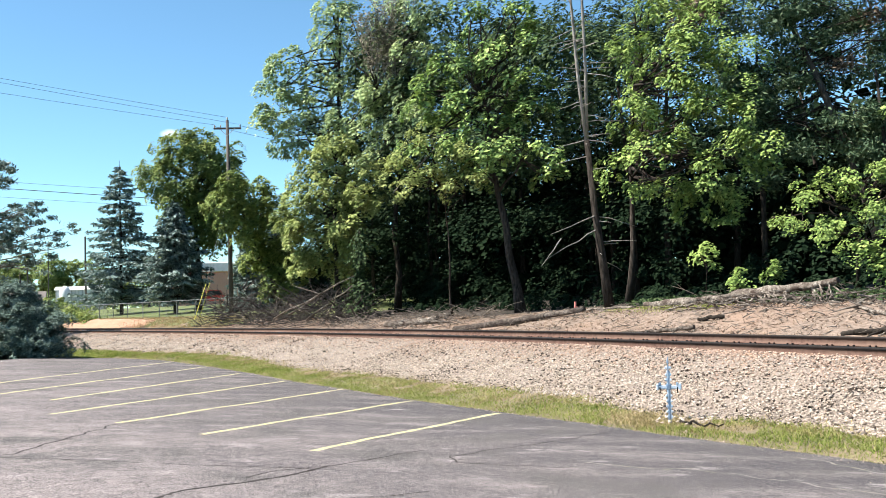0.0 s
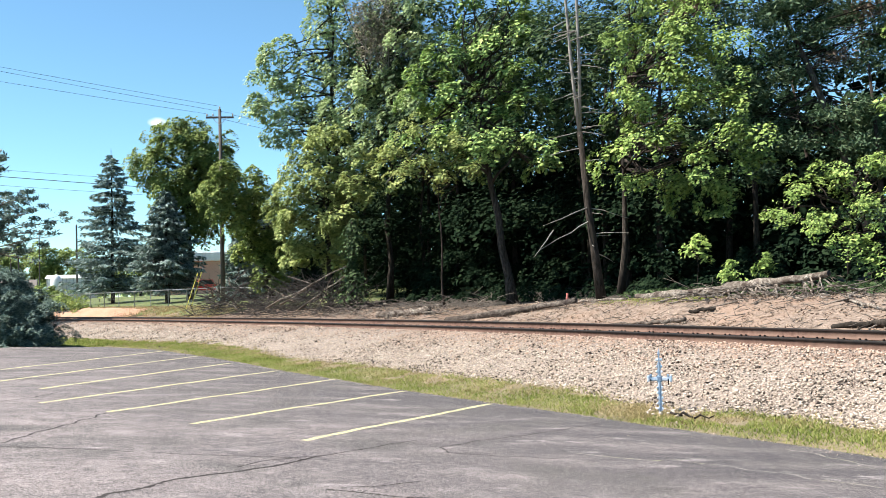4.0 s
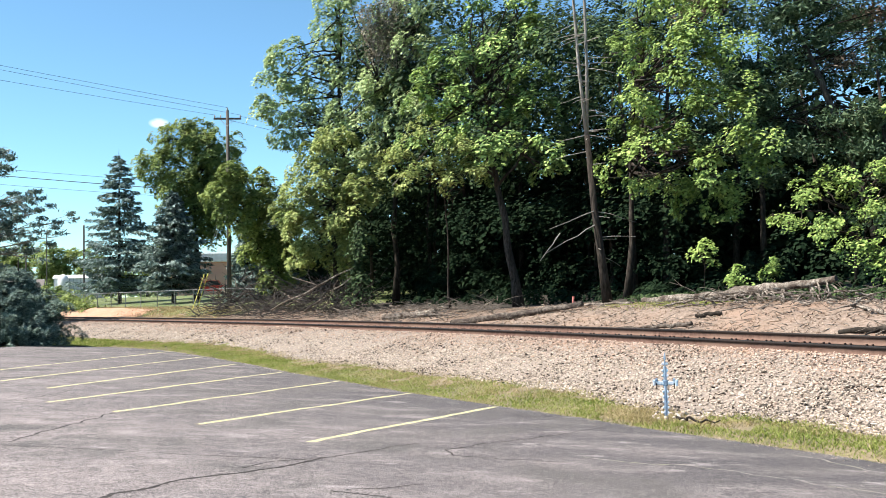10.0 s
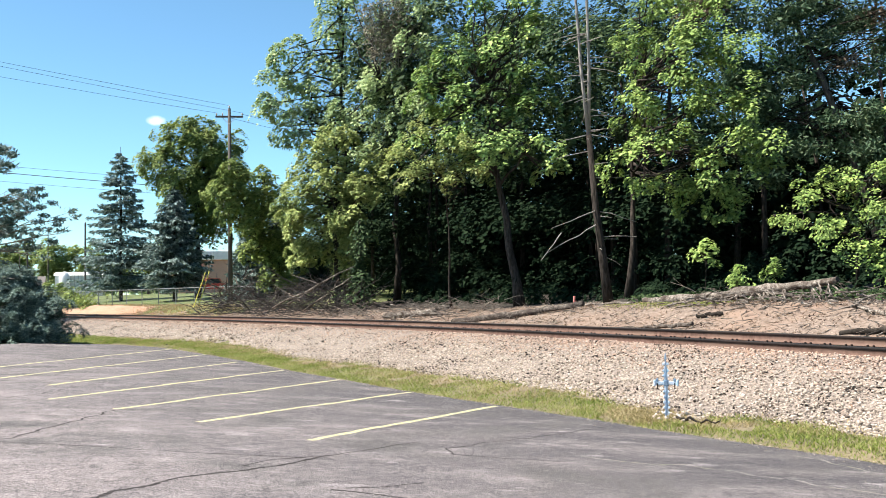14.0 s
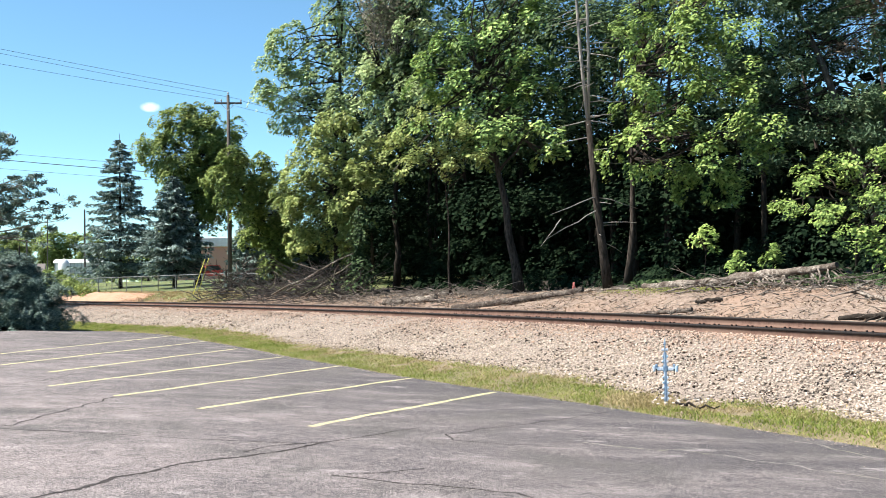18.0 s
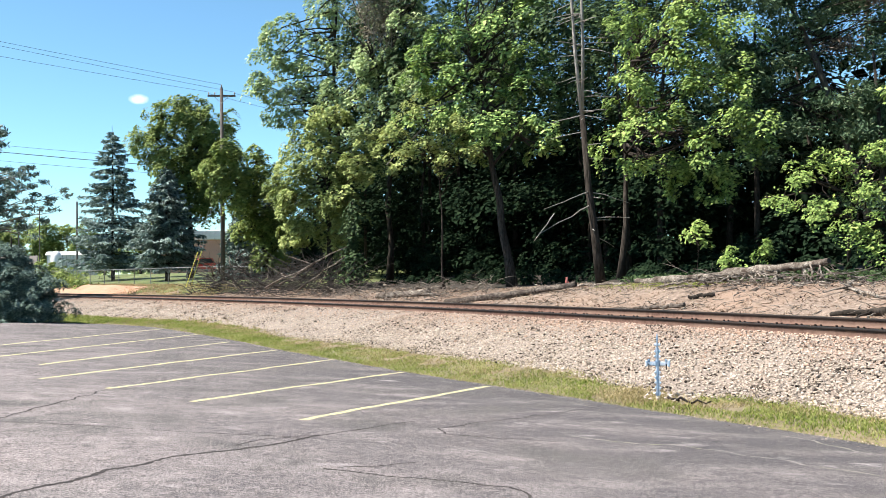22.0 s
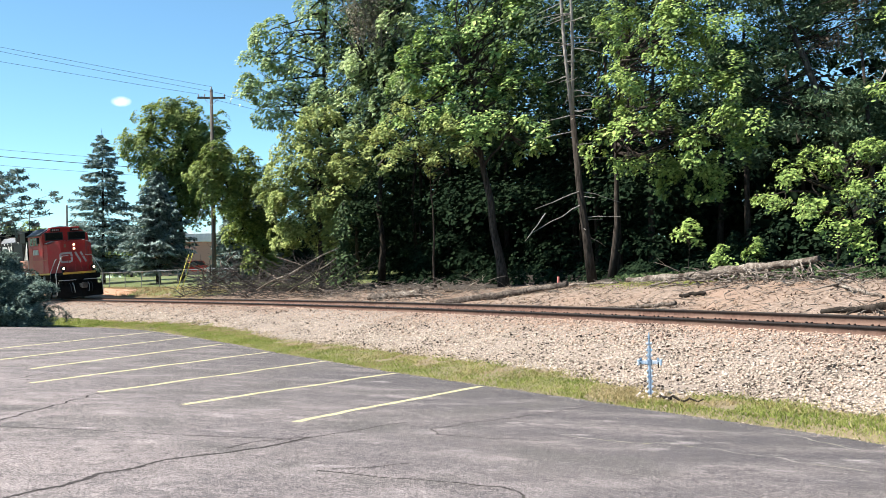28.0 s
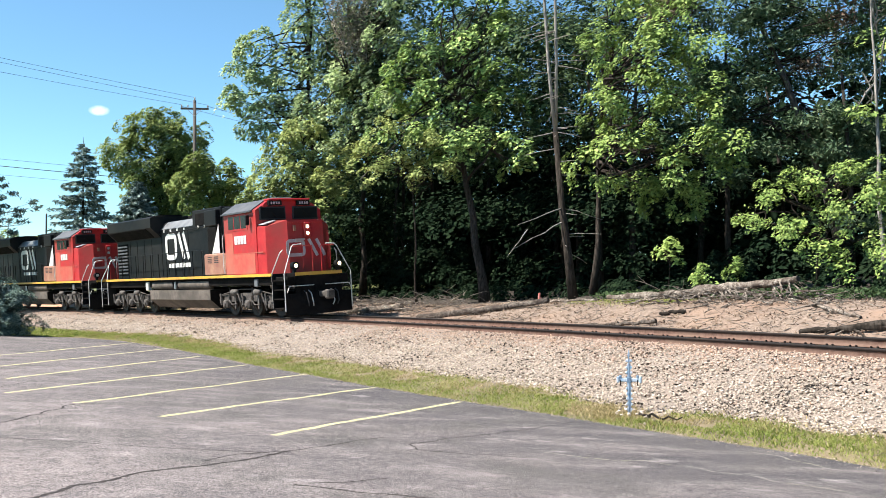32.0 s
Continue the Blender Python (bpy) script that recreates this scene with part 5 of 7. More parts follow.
def conifers():
    conifer("spruce_tree", "tall blue-grey spruce with layered drooping boughs", (-30.3, 90.0), 14.6, 5.2, NEEDLE_BLUE, 71, 0.09, 22, 9, 1.0, sprig=0.40, gaps=0.18)
    conifer("spruce_tree", "blue-grey spruce half hidden behind a green tree", (-22.0, 78.5), 9.6, 3.8, NEEDLE_BLUE, 72, 0.15, 24, 9, 1.1, sprig=0.42)
    conifer("spruce_tree", "blue-grey spruce behind the utility pole", (-14.4, 71.0), 7.4, 2.1, NEEDLE_BLUE, 73, 0.04, 22, 9, 1.0, sprig=0.42)
    conifer("spruce_tree", "blue-grey spruce behind the brush pile", (-13.4, 76.0), 7.2, 3.0, NEEDLE_BLUE, 75, 0.04, 20, 9, 0.9, sprig=0.36)
    bx, by = -18.75, 42.4
    bz = ground_at(bx, by)
    root = thing("spruce_bush", "low wide blue spruce at the end of the lot", "shrub", pose(bx, by, bz - 0.05), "spruces")
    part("trunk", tube([(0, 0, 0), (0.02, 0, 2.0), (0, 0, 3.9)], [0.12, 0.08, 0.015], 8, 0.1, 3), BARK, root, smooth=True)
    rs = np.random.RandomState(74)
    masses = [(-0.2, 0, 0.4, 2.15, 0.5), (-0.2, 0, 0.8, 2.05, 0.75), (-0.15, 0, 1.45, 1.8, 0.75), (-0.3, 0, 2.1, 1.6, 0.75), (-0.2, 0, 2.65, 1.15, 0.65), (-0.1, 0, 3.05, 0.6, 0.4), (0.75, -0.4, 0.55, 1.45, 0.5), (0.5, -0.3, 1.2, 1.2, 0.6)]
    c, o, size = crown_points(masses, 5.2, 165, rs, 0.38, 600, 0.041, 0.25, -0.28)
    under(new("needles", leaf_mesh("needles", c, size, rs, NEEDLE_BUSH, o, 0.1, 3.0)), root)
    # the pine that reaches in over the bush
    rs, rnd = np.random.RandomState(76), random.Random(76)
    bx, by = -33.0, 64.0
    bz = ground_at(bx, by)
    root = thing("pine_tree", "open-crowned pine with long bare-stemmed limbs", "tree", pose(bx, by, bz - 0.1), "spruces")
    part("trunk", tube([(0, 0, 0), (0.3, 0, 6), (0.1, 0, 13)], [0.3, 0.22, 0.06], 9, 0.15, 1), BARK, root, smooth=True)
    limbs, pts = [], []
    reach = [(5.2, -2, 10.8), (5.0, -2, 11.6), (7.5, -2, 8.7), (6.6, -2, 8.6), (8.7, -2, 7.1), (8.4, -2, 6.1), (6.3, -2, 7.5), (7.3, -2, 7.7), (5.5, -2, 8.8), (5.1, -2, 6.8), (5.9, -2, 6.4)]
    for x, y, z in reach:
        p, rr = limb((0.2, 0, z - 1.0), (x, y, z + 0.3), 0.08, 0.015, rnd, 0.05, 5)
        limbs.append((p, rr, 5))
        for j in range(12):
            q = p[rnd.randint(3, 5)] + Vector((rnd.uniform(-1, 0.6), rnd.uniform(-1, 1), rnd.uniform(-0.3, 0.6))) * 0.8
            pp, r2 = limb(p[rnd.randint(3, 4)], q, 0.02, 0.006, rnd, 0.1, 3)
            limbs.append((pp, r2, 4))
            if j % 2:
                pts.append(np.array(q) + rs.normal(size=(44, 3)) * [0.19, 0.19, 0.08])
    for i in range(24):
        z = rnd.uniform(3.0, 12.5)
        a = rnd.uniform(-1.3, 1.3) if i % 2 else rnd.uniform(0, 2 * math.pi)
        r = rnd.uniform(3.0, 7.4) * (1 - 0.4 * abs(z - 6) / 7)
        e = Vector((math.cos(a) * r, math.sin(a) * r, z + rnd.uniform(-0.6, 1.4)))
        p, rr = limb((0.2, 0, z), e, 0.07, 0.015, rnd, 0.08, 5)
        limbs.append((p, rr, 5))
        for j in range(11):
            q = p[rnd.randint(2, 5)] + Vector((rnd.uniform(-1, 1), rnd.uniform(-1, 1), rnd.uniform(-0.2, 0.7))) * 0.9
            pp, r2 = limb(p[rnd.randint(2, 4)], q, 0.02, 0.006, rnd, 0.1, 3)
            limbs.append((pp, r2, 4))
            pts.append(np.array(q) + rs.normal(size=(40, 3)) * [0.20, 0.20, 0.09])
    tagged(under(new("twig_mass", tubes_mesh("twig_mass", limbs, BARK_DEAD)), root), kind="stuff")
    c = np.concatenate(pts)
    under(new("crown", leaf_mesh("crown", c, 0.11 * rs.uniform(0.6, 1.3, len(c)), rs, NEEDLE_BLUE, None, 0.1, 3.2)), root)


wood_edge()
dark_pine()
dead_tree()
ivy_column()
understory()
conifers()


# ---- the train ----
RED = mat("red_engine_paint", (0.33, 0.014, 0.018), (0.42, 0.024, 0.024), 3, 0.45, c3=(0.25, 0.04, 0.032), big=0.9, bump=0.002, bscale=8, spec=0.3)
DUSTY_RED = mat("dusty_red_paint", (0.400, 0.050, 0.036), (0.420, 0.095, 0.060), 2.2, 0.6, c3=(0.340, 0.120, 0.078), big=0.8)
BLACK = mat("black_engine_paint", (0.004, 0.005, 0.006), (0.011, 0.012, 0.013), 3, 0.5, c3=(0.017, 0.016, 0.015), big=0.5, bump=0.002, bscale=8, spec=0.08)
UNDER = mat("black_underframe_grime", (0.003, 0.003, 0.003), (0.010, 0.009, 0.008), 7, 0.8, c3=(0.014, 0.012, 0.011), big=1.2, bump=0.006, bscale=30, spec=0.05)
GREY_ROOF = mat("grey_roof_panel", (0.06, 0.065, 0.072), (0.12, 0.125, 0.13), 5, 0.55, c3=(0.17, 0.17, 0.17), big=1.2)
CAB_ROOF = mat("dark_cab_roof_panel", (0.03, 0.034, 0.04), (0.065, 0.07, 0.078), 5, 0.6, c3=(0.085, 0.085, 0.088), big=1.2)
PALE_HATCH = mat("scuffed_pale_hatch", (0.24, 0.24, 0.24), (0.46, 0.46, 0.45), 7, 0.6, c3=(0.12, 0.12, 0.13), big=3.0)
DUSTY_TANK = mat("dust_coated_tank", (0.085, 0.072, 0.062), (0.160, 0.136, 0.116), 4, 0.85, c3=(0.065, 0.056, 0.048), big=0.8, spec=0.2)
TAN_BOX = mat("rust_dusted_box", (0.245, 0.108, 0.072), (0.317, 0.173, 0.108), 4, 0.75, c3=(0.216, 0.086, 0.058), big=1.5)
TRUCK_STEEL = mat("greasy_truck_steel", (0.012, 0.010, 0.009), (0.060, 0.050, 0.043), 6, 0.8, 0.0, c3=(0.095, 0.080, 0.068), big=2.5, bump=0.006, bscale=25)
TRUCK_DUST = mat("dust_greyed_truck_steel", (0.030, 0.026, 0.023), (0.130, 0.115, 0.102), 8, 0.85, 0.0, c3=(0.065, 0.056, 0.050), big=2.5, bump=0.004, bscale=25)
WHEEL_STEEL = mat("wheel_steel", (0.009, 0.007, 0.007), (0.025, 0.020, 0.017), 8, 0.55, 0.5)
WHITE_PAINT = mat("white_engine_paint", (0.561, 0.552, 0.527), (0.646, 0.637, 0.612), 5, 0.55, c3=(0.476, 0.459, 0.425), big=2.0)
DULL_WHITE = mat("dull_white_paint", (0.40, 0.33, 0.33), (0.50, 0.43, 0.42), 5, 0.6, c3=(0.36, 0.26, 0.26), big=2.0)
SILL_YELLOW = mat("yellow_sill_paint", (0.527, 0.281, 0.025), (0.612, 0.365, 0.043), 4, 0.55, c3=(0.425, 0.221, 0.051), big=1.0)
GRAB_WHITE = mat("white_grab_iron", (0.440, 0.416, 0.392), (0.560, 0.544, 0.520), 9, 0.5)
CAB_GLASS = mat("dark_cab_glass", (0.006, 0.007, 0.008), (0.011, 0.012, 0.013), 2, 0.2, spec=0.2)
RUBBER = mat("black_rubber", (0.015, 0.015, 0.016), (0.03, 0.03, 0.03), 9, 0.8)
HEADLIGHT = glow("lit_headlight", (1.0, 0.80, 0.48), 1.3)

ENGINE_LENGTH, AXLES = 22.6, (2.6, 4.65, 6.7, 15.9, 17.95, 20.0)
WHEEL_R = 0.53


def X(u):
    """Along the engine's length: u metres behind the front coupler."""
    return ENGINE_LENGTH / 2 - u


def bar_row(name, parent, material, u0, u1, side, z0, z1, count, label):
    """Plain bars in place of writing on a side wall."""
    step = (u1 - u0) / count
    for i in range(count):
        a = u0 + i * step
        part(name, box(X(a + step * 0.78), X(a), side - 0.006, side + 0.006, z0, z1), material, parent, label)


def flat_shape(points, width, thick, place):
    """A band of even width along points in a plane; place(a, b, out) gives the corner in space."""
    bm = bmesh.new()
    for (a, b), (c, d) in zip(points[:-1], points[1:]):
        ln = math.hypot(c - a, d - b)
        ex, ey = (c - a) / ln * width / 2, (d - b) / ln * width / 2
        q = [(a - ex - ey, b - ey + ex), (c + ex - ey, d + ey + ex), (c + ex + ey, d + ey - ex), (a - ex + ey, b - ey - ex)]
        lo = [bm.verts.new(place(x, y, 0.0)) for x, y in q]
        hi = [bm.verts.new(place(x, y, thick)) for x, y in q]
        bm.faces.new(hi)
        bm.faces.new(lo[::-1])
        for i in range(4):
            j = (i + 1) % 4
            bm.faces.new((lo[i], lo[j], hi[j], hi[i]))
    return bm


def round_band(w, h, band, r, thick, place):
    """A closed band of even width round a rectangle with rounded corners."""
    def outline(g, rr):
        pts = []
        for cx, cy, a0 in ((w - rr + g, h - rr + g, 0), (rr - g, h - rr + g, 90), (rr - g, rr - g, 180), (w - rr + g, rr - g, 270)):
            pts += [(cx + rr * math.cos(radians(a0 + k * 18)), cy + rr * math.sin(radians(a0 + k * 18))) for k in range(6)]
        return pts
    bm = bmesh.new()
    rows = []
    for g, rr, o in ((band / 2, r + band / 2, 0.0), (band / 2, r + band / 2, thick), (-band / 2, max(0.02, r - band / 2), thick), (-band / 2, max(0.02, r - band / 2), 0.0)):
        rows.append([bm.verts.new(place(x, y, o)) for x, y in outline(g, rr)])
    n = len(rows[0])
    for a, b in zip(rows, rows[1:] + rows[:1]):
        for i in range(n):
            bm.faces.new((a[i], a[(i + 1) % n], b[(i + 1) % n], b[i]))
    bmesh.ops.recalc_face_normals(bm, faces=bm.faces)
    return bm


def emblem(parent, material, place, w, h, band, label):
    """Plain shapes: a rounded closed band and two slanting bars."""
    part("emblem_band", round_band(w * 0.42, h, band, 0.22 * h, 0.012, place), material, parent, label)
    for a in (0.58, 0.78):
        part("emblem_bar", flat_shape([(w * a, h), (w * (a + 0.17), 0.0)], band, 0.015, place), material, parent, label)


def wheelset(u, parent):
    bm = bmesh.new()
    for sgn in (-1, 1):
        y = sgn * 0.755
        prof = [(0.10, y + 0.10 * sgn), (0.30, y + 0.04 * sgn), (0.46, y + 0.06 * sgn), (WHEEL_R - 0.01, y + 0.065 * sgn), (WHEEL_R, y), (WHEEL_R + 0.028, y - 0.05 * sgn), (0.46, y - 0.07 * sgn), (0.30, y - 0.03 * sgn), (0.10, y - 0.09 * sgn)]
        rings = []
        for k in range(24):
            a = 2 * math.pi * k / 24
            rings.append([bm.verts.new((r * math.cos(a), yy, r * math.sin(a))) for r, yy in prof])
        for k in range(24):
            for j in range(len(prof) - 1):
                bm.faces.new((rings[k][j], rings[(k + 1) % 24][j], rings[(k + 1) % 24][j + 1], rings[k][j + 1]))
        for k in range(0, 24, 4):
            a = 2 * math.pi * k / 24
            add_box(bm, 0.26, 0.33, y + 0.05 * sgn - 0.02, y + 0.05 * sgn + 0.02, -0.04, 0.04, m=Matrix.Rotation(a, 4, "Y"))
    add_tube(bm, [(0, -0.98, 0), (0, 0.98, 0)], 0.09, 12)
    ob = part("wheelset", bm, WHEEL_STEEL, parent, "steel wheelset with worn treads")
    ob.location = (X(u), 0, WHEEL_R)
    return ob


def truck(parent, u0):
    """A three-axle truck round the axle u0 in its middle."""
    root = part("truck", box(X(u0 + 2.5), X(u0 - 2.5), -0.55, 0.55, 0.55, 0.95, 0.05), UNDER, parent, "greasy three-axle truck")
    for sgn in (-1, 1):
        y0, y1 = sorted((sgn * 1.02, sgn * 1.18))
        outline = [(u0 + 2.75, 0.55), (u0 + 2.75, 0.82), (u0 + 2.3, 0.98), (u0 + 1.3, 0.84), (u0 + 0.6, 1.0), (u0 - 0.6, 1.0), (u0 - 1.3, 0.84), (u0 - 2.3, 0.98), (u0 - 2.75, 0.82), (u0 - 2.75, 0.55), (u0 - 1.6, 0.62), (u0 - 0.5, 0.66), (u0 + 0.5, 0.66), (u0 + 1.6, 0.62)]
        part("side_frame", add_prism(bmesh.new(), [(X(u), z) for u, z in outline], 1, y0, y1), TRUCK_STEEL, root)
        for d in (-2.05, 0, 2.05):
            box_part = part("journal_box", box(X(u0 + d + 0.20), X(u0 + d - 0.20), sgn * 1.2 - 0.1, sgn * 1.2 + 0.1, 0.36, 0.70, 0.05), TRUCK_STEEL, root)
            part("bearing_cap", tube([(X(u0 + d), sgn * 1.28, WHEEL_R), (X(u0 + d), sgn * 1.34, WHEEL_R)], [0.13, 0.10], 12), TRUCK_DUST, box_part, "dusty round bearing cap")
            part("damper", tube([(X(u0 + d + 0.34), sgn * 1.30, 0.98), (X(u0 + d + 0.24), sgn * 1.32, 0.50)], 0.04, 8), TRUCK_DUST, root, "grey slanting damper strut")
            for e in (-0.36, 0.36):
                bm = bmesh.new()
                for k in range(5):
                    z = 0.62 + k * 0.055
                    add_tube(bm, [(X(u0 + d + e), sgn * 1.20, z), (X(u0 + d + e), sgn * 1.20, z + 0.035)], 0.075, 10)
                part("coil_spring", bm, TRUCK_STEEL, root)
        for d in (-1.05, 1.05):
            part("brake_cylinder", tube([(X(u0 + d - 0.30), sgn * 1.30, 1.04), (X(u0 + d - 0.22), sgn * 1.30, 1.04), (X(u0 + d + 0.2), sgn * 1.30, 1.04), (X(u0 + d + 0.3), sgn * 1.30, 1.04)], [0.07, 0.12, 0.12, 0.05], 12), TRUCK_DUST, root, "pale dusty brake cylinder", True)
            part("brake_rod", tube([(X(u0 + d - 0.3), sgn * 1.30, 1.0), (X(u0 + d - 0.55), sgn * 1.30, 0.62), (X(u0 + d - 0.60), sgn * 1.24, 0.30)], 0.03, 6), TRUCK_DUST, root)
            part("brake_rod", tube([(X(u0 + d + 0.3), sgn * 1.30, 1.0), (X(u0 + d + 0.5), sgn * 1.30, 0.70), (X(u0 + d + 0.28), sgn * 1.30, 0.52), (X(u0 + d - 0.2), sgn * 1.30, 0.55)], 0.028, 6), TRUCK_DUST, root)
            part("brake_hanger", box(X(u0 + d + 0.05), X(u0 + d - 0.05), sgn * 1.26 - 0.03, sgn * 1.26 + 0.03, 0.34, 0.92, 0.012), TRUCK_DUST, root)
            part("sand_pipe", tube([(X(u0 + d + 0.7), sgn * 1.18, 1.25), (X(u0 + d + 0.72), sgn * 1.22, 0.5), (X(u0 + d + 0.6), sgn * 0.95, 0.16)], 0.022, 6), TRUCK_DUST, root)
        part("equaliser_pipe", tube([(X(u0 + 2.6), sgn * 1.24, 0.9), (X(u0 + 0.6), sgn * 1.24, 1.16), (X(u0 - 0.6), sgn * 1.24, 1.16), (X(u0 - 2.6), sgn * 1.24, 0.9)], 0.025, 6), TRUCK_STEEL, root)
    return root


def locomotive():
    root = thing("locomotive", "red and black diesel locomotive pulling along the track", "locomotive", group="locomotives of the train")
    # deck and sills
    part("underframe", box(X(21.75), X(0.95), -1.38, 1.38, 1.30, 1.62, 0.03), UNDER, root)
    part("deck", box(X(20.75), X(1.9), -1.52, 1.52, 1.62, 1.75, 0.01), UNDER, root)
    part("deck", box(X(21.75), X(20.75), -1.05, 1.05, 1.62, 1.75, 0.01), UNDER, root)
    part("deck", box(X(1.9), X(0.92), -1.05, 1.05, 1.62, 1.75, 0.01), UNDER, root)
    for sgn in (-1, 1):
        part("sill_stripe", box(X(20.75), X(1.92), sgn * 1.525 - 0.008, sgn * 1.525 + 0.008, 1.66, 1.77), SILL_YELLOW, root, "yellow reflective sill stripe")
    part("sill_stripe", box(X(0.91), X(0.88), -1.05, 1.05, 1.64, 1.77), SILL_YELLOW, root, "yellow stripe across the front platform")
    # nose: a blunt wedge with bevelled corners
    bm = bmesh.new()
    low = [(1.68, -0.82), (1.68, 0.82), (2.35, 1.46), (3.2, 1.5), (3.2, -1.5), (2.35, -1.46)]
    tops = (3.84, 3.84, 3.62, 3.66, 3.66, 3.62)
    lo = [bm.verts.new((X(u), y, 1.75)) for u, y in low]
    hi = [bm.verts.new((X(u + (0.10 if i < 2 else 0.05)), y * 0.985, z)) for i, ((u, y), z) in enumerate(zip(low, tops))]
    for i in range(6):
        j = (i + 1) % 6
        bm.faces.new((lo[i], lo[j], hi[j], hi[i]))
    ridge = [bm.verts.new((X(3.2), y, 3.88)) for y in (0.85, -0.85)]
    bm.faces.new((hi[0], hi[1], ridge[0], ridge[1]))
    bm.faces.new((hi[1], hi[2], hi[3], ridge[0]))
    bm.faces.new((hi[0], ridge[1], hi[4], hi[5]))
    bm.faces.new((hi[3], hi[4], ridge[1], ridge[0]))
    bm.faces.new(lo[::-1])
    nose = part("nose", bm, RED, root, "blunt red nose with bevelled corners")
    for sgn in (-1, 1):
        m = Matrix.Translation((X(2.75), sgn * 1.17, 3.785)) @ Euler((radians(-sgn * 17), 0, 0)).to_matrix().to_4x4()
        part("nose_hatch", box(-0.36, 0.36, -0.24, 0.24, -0.01, 0.03, 0.01, m), PALE_HATCH, nose, "scuffed grey anti-slip hatch")
    part("nose_door", box(X(1.70), X(1.655), 0.92, 1.0, 1.85, 3.4), RED, nose)
    part("nose_seam", box(X(1.715), X(1.675), -0.80, 0.80, 3.72, 3.75), RED, nose)
    # cab
    section = [(-1.5, 1.75), (-1.5, 4.33), (-0.92, 4.70), (-0.4, 4.76), (0.4, 4.76), (0.92, 4.70), (1.5, 4.33), (1.5, 1.75)]
    cab = part("cab", prism(section, 0, X(5.95), X(3.05)), RED, root, "red crew cab")
    for sgn in (-1, 1):
        slope = math.atan2(0.37, 0.58)
        m = Matrix.Translation((X(4.62), sgn * 1.22, 4.535)) @ Euler((sgn * -slope, 0, 0)).to_matrix().to_4x4()
        part("roof_panel", box(-1.36, 1.30, -0.40, 0.40, -0.02, 0.025, 0.01, m), CAB_ROOF, cab, "grey sloping roof panel")
        part("drip_edge", box(X(5.98), X(3.3), sgn * 1.56 - 0.06, sgn * 1.56 + 0.06, 4.27, 4.32), CAB_ROOF, cab)
        side = sgn * 1.503
        win = part("side_window", box(X(5.6), X(3.78), side - 0.012, side + 0.012, 3.58, 4.25), RED, cab, "side window in a red frame")
        for a, b in ((5.5, 5.02), (4.95, 4.42), (4.36, 3.9)):
            part("pane", box(X(a), X(b), side - 0.02, side + 0.02, 3.66, 4.18), CAB_GLASS, win)
        part("cab_door", box(X(5.85), X(5.15), side - 0.006, side + 0.006, 1.95, 3.5), DUSTY_RED, cab)
        part("lower_side_panel", box(X(5.9), X(3.25), side - 0.004, side + 0.004, 1.80, 2.62), DUSTY_RED, cab, "dust-browned red lower panel")
        part("panel_seam", box(X(5.92), X(2.5), side - 0.012, side + 0.012, 2.62, 2.65), DUSTY_RED, cab)
        part("mirror", box(X(3.6), X(3.5), side + sgn * 0.05, side + sgn * 0.2, 3.75, 4.15, 0.01), BLACK, cab)
        part("side_handrail", tube([(X(5.98), sgn * 1.54, 1.85), (X(5.98), sgn * 1.58, 2.1), (X(5.98), sgn * 1.58, 3.3), (X(5.98), sgn * 1.54, 3.5)], 0.02, 6), GRAB_WHITE, cab)
        bar_row("number_bar", cab, WHITE_PAINT, 3.95, 5.05, sgn * 1.512, 3.02, 3.36, 4, "white painted bar of the engine's lettering")
    # windscreen wall stands proud of the nose
    for y0, y1 in ((-1.28, -0.22), (0.22, 1.28)):
        w = part("windscreen", box(X(3.06), X(2.99), y0 - 0.06, y1 + 0.06, 3.92, 4.46, 0.02), RUBBER, cab, "windscreen in a black gasket")
        part("pane", box(X(3.03), X(2.975), y0, y1, 3.98, 4.40), CAB_GLASS, w)
        part("wiper", tube([(X(2.96), (y0 + y1) / 2 + 0.2, 4.0), (X(2.96), (y0 + y1) / 2 - 0.1, 4.25)], 0.012, 5), BLACK, w)
    for y0, y1 in ((-0.95, -0.35), (0.35, 0.95)):
        b = part("number_board", box(X(3.06), X(2.92), y0, y1, 4.50, 4.70, 0.015), BLACK, cab, "dark number board")
        for k in range(4):
            a = y0 + 0.09 + k * 0.115
            part("number_bar", box(X(2.93), X(2.912), a, a + 0.07, 4.55, 4.65), DULL_WHITE, b)
    part("brow", box(X(3.4), X(2.9), -0.95, 0.95, 4.70, 4.78, 0.02), RED, cab)
    part("beacon", tube([(X(3.05), -1.15, 4.50), (X(2.88), -1.15, 4.50)], 0.07, 10), RED, cab)
    part("cab_vent", box(X(4.4), X(3.5), -0.45, 0.45, 4.76, 4.86, 0.03), GREY_ROOF, cab, "pale roof air conditioner")
    part("horn", tube([(X(4.9), 0.2, 4.86), (X(4.5), 0.2, 4.88)], [0.03, 0.08], 8), STEEL, cab)
    # lamps
    lamp_box = part("headlight_housing", box(X(1.72), X(1.62), -0.13, 0.16, 3.14, 3.74, 0.03), RED, nose)
    for z in (3.56, 3.30):
        part("headlight", tube([(X(1.65), 0.015, z), (X(1.60), 0.015, z)], 0.075, 16), HEADLIGHT, lamp_box, "lit round headlight")
    for sgn in (-1, 1):
        d = part("ditch_light_housing", tube([(X(1.15), sgn * 0.98, 2.03), (X(0.93), sgn * 0.98, 2.03)], 0.15, 14), BLACK, root)
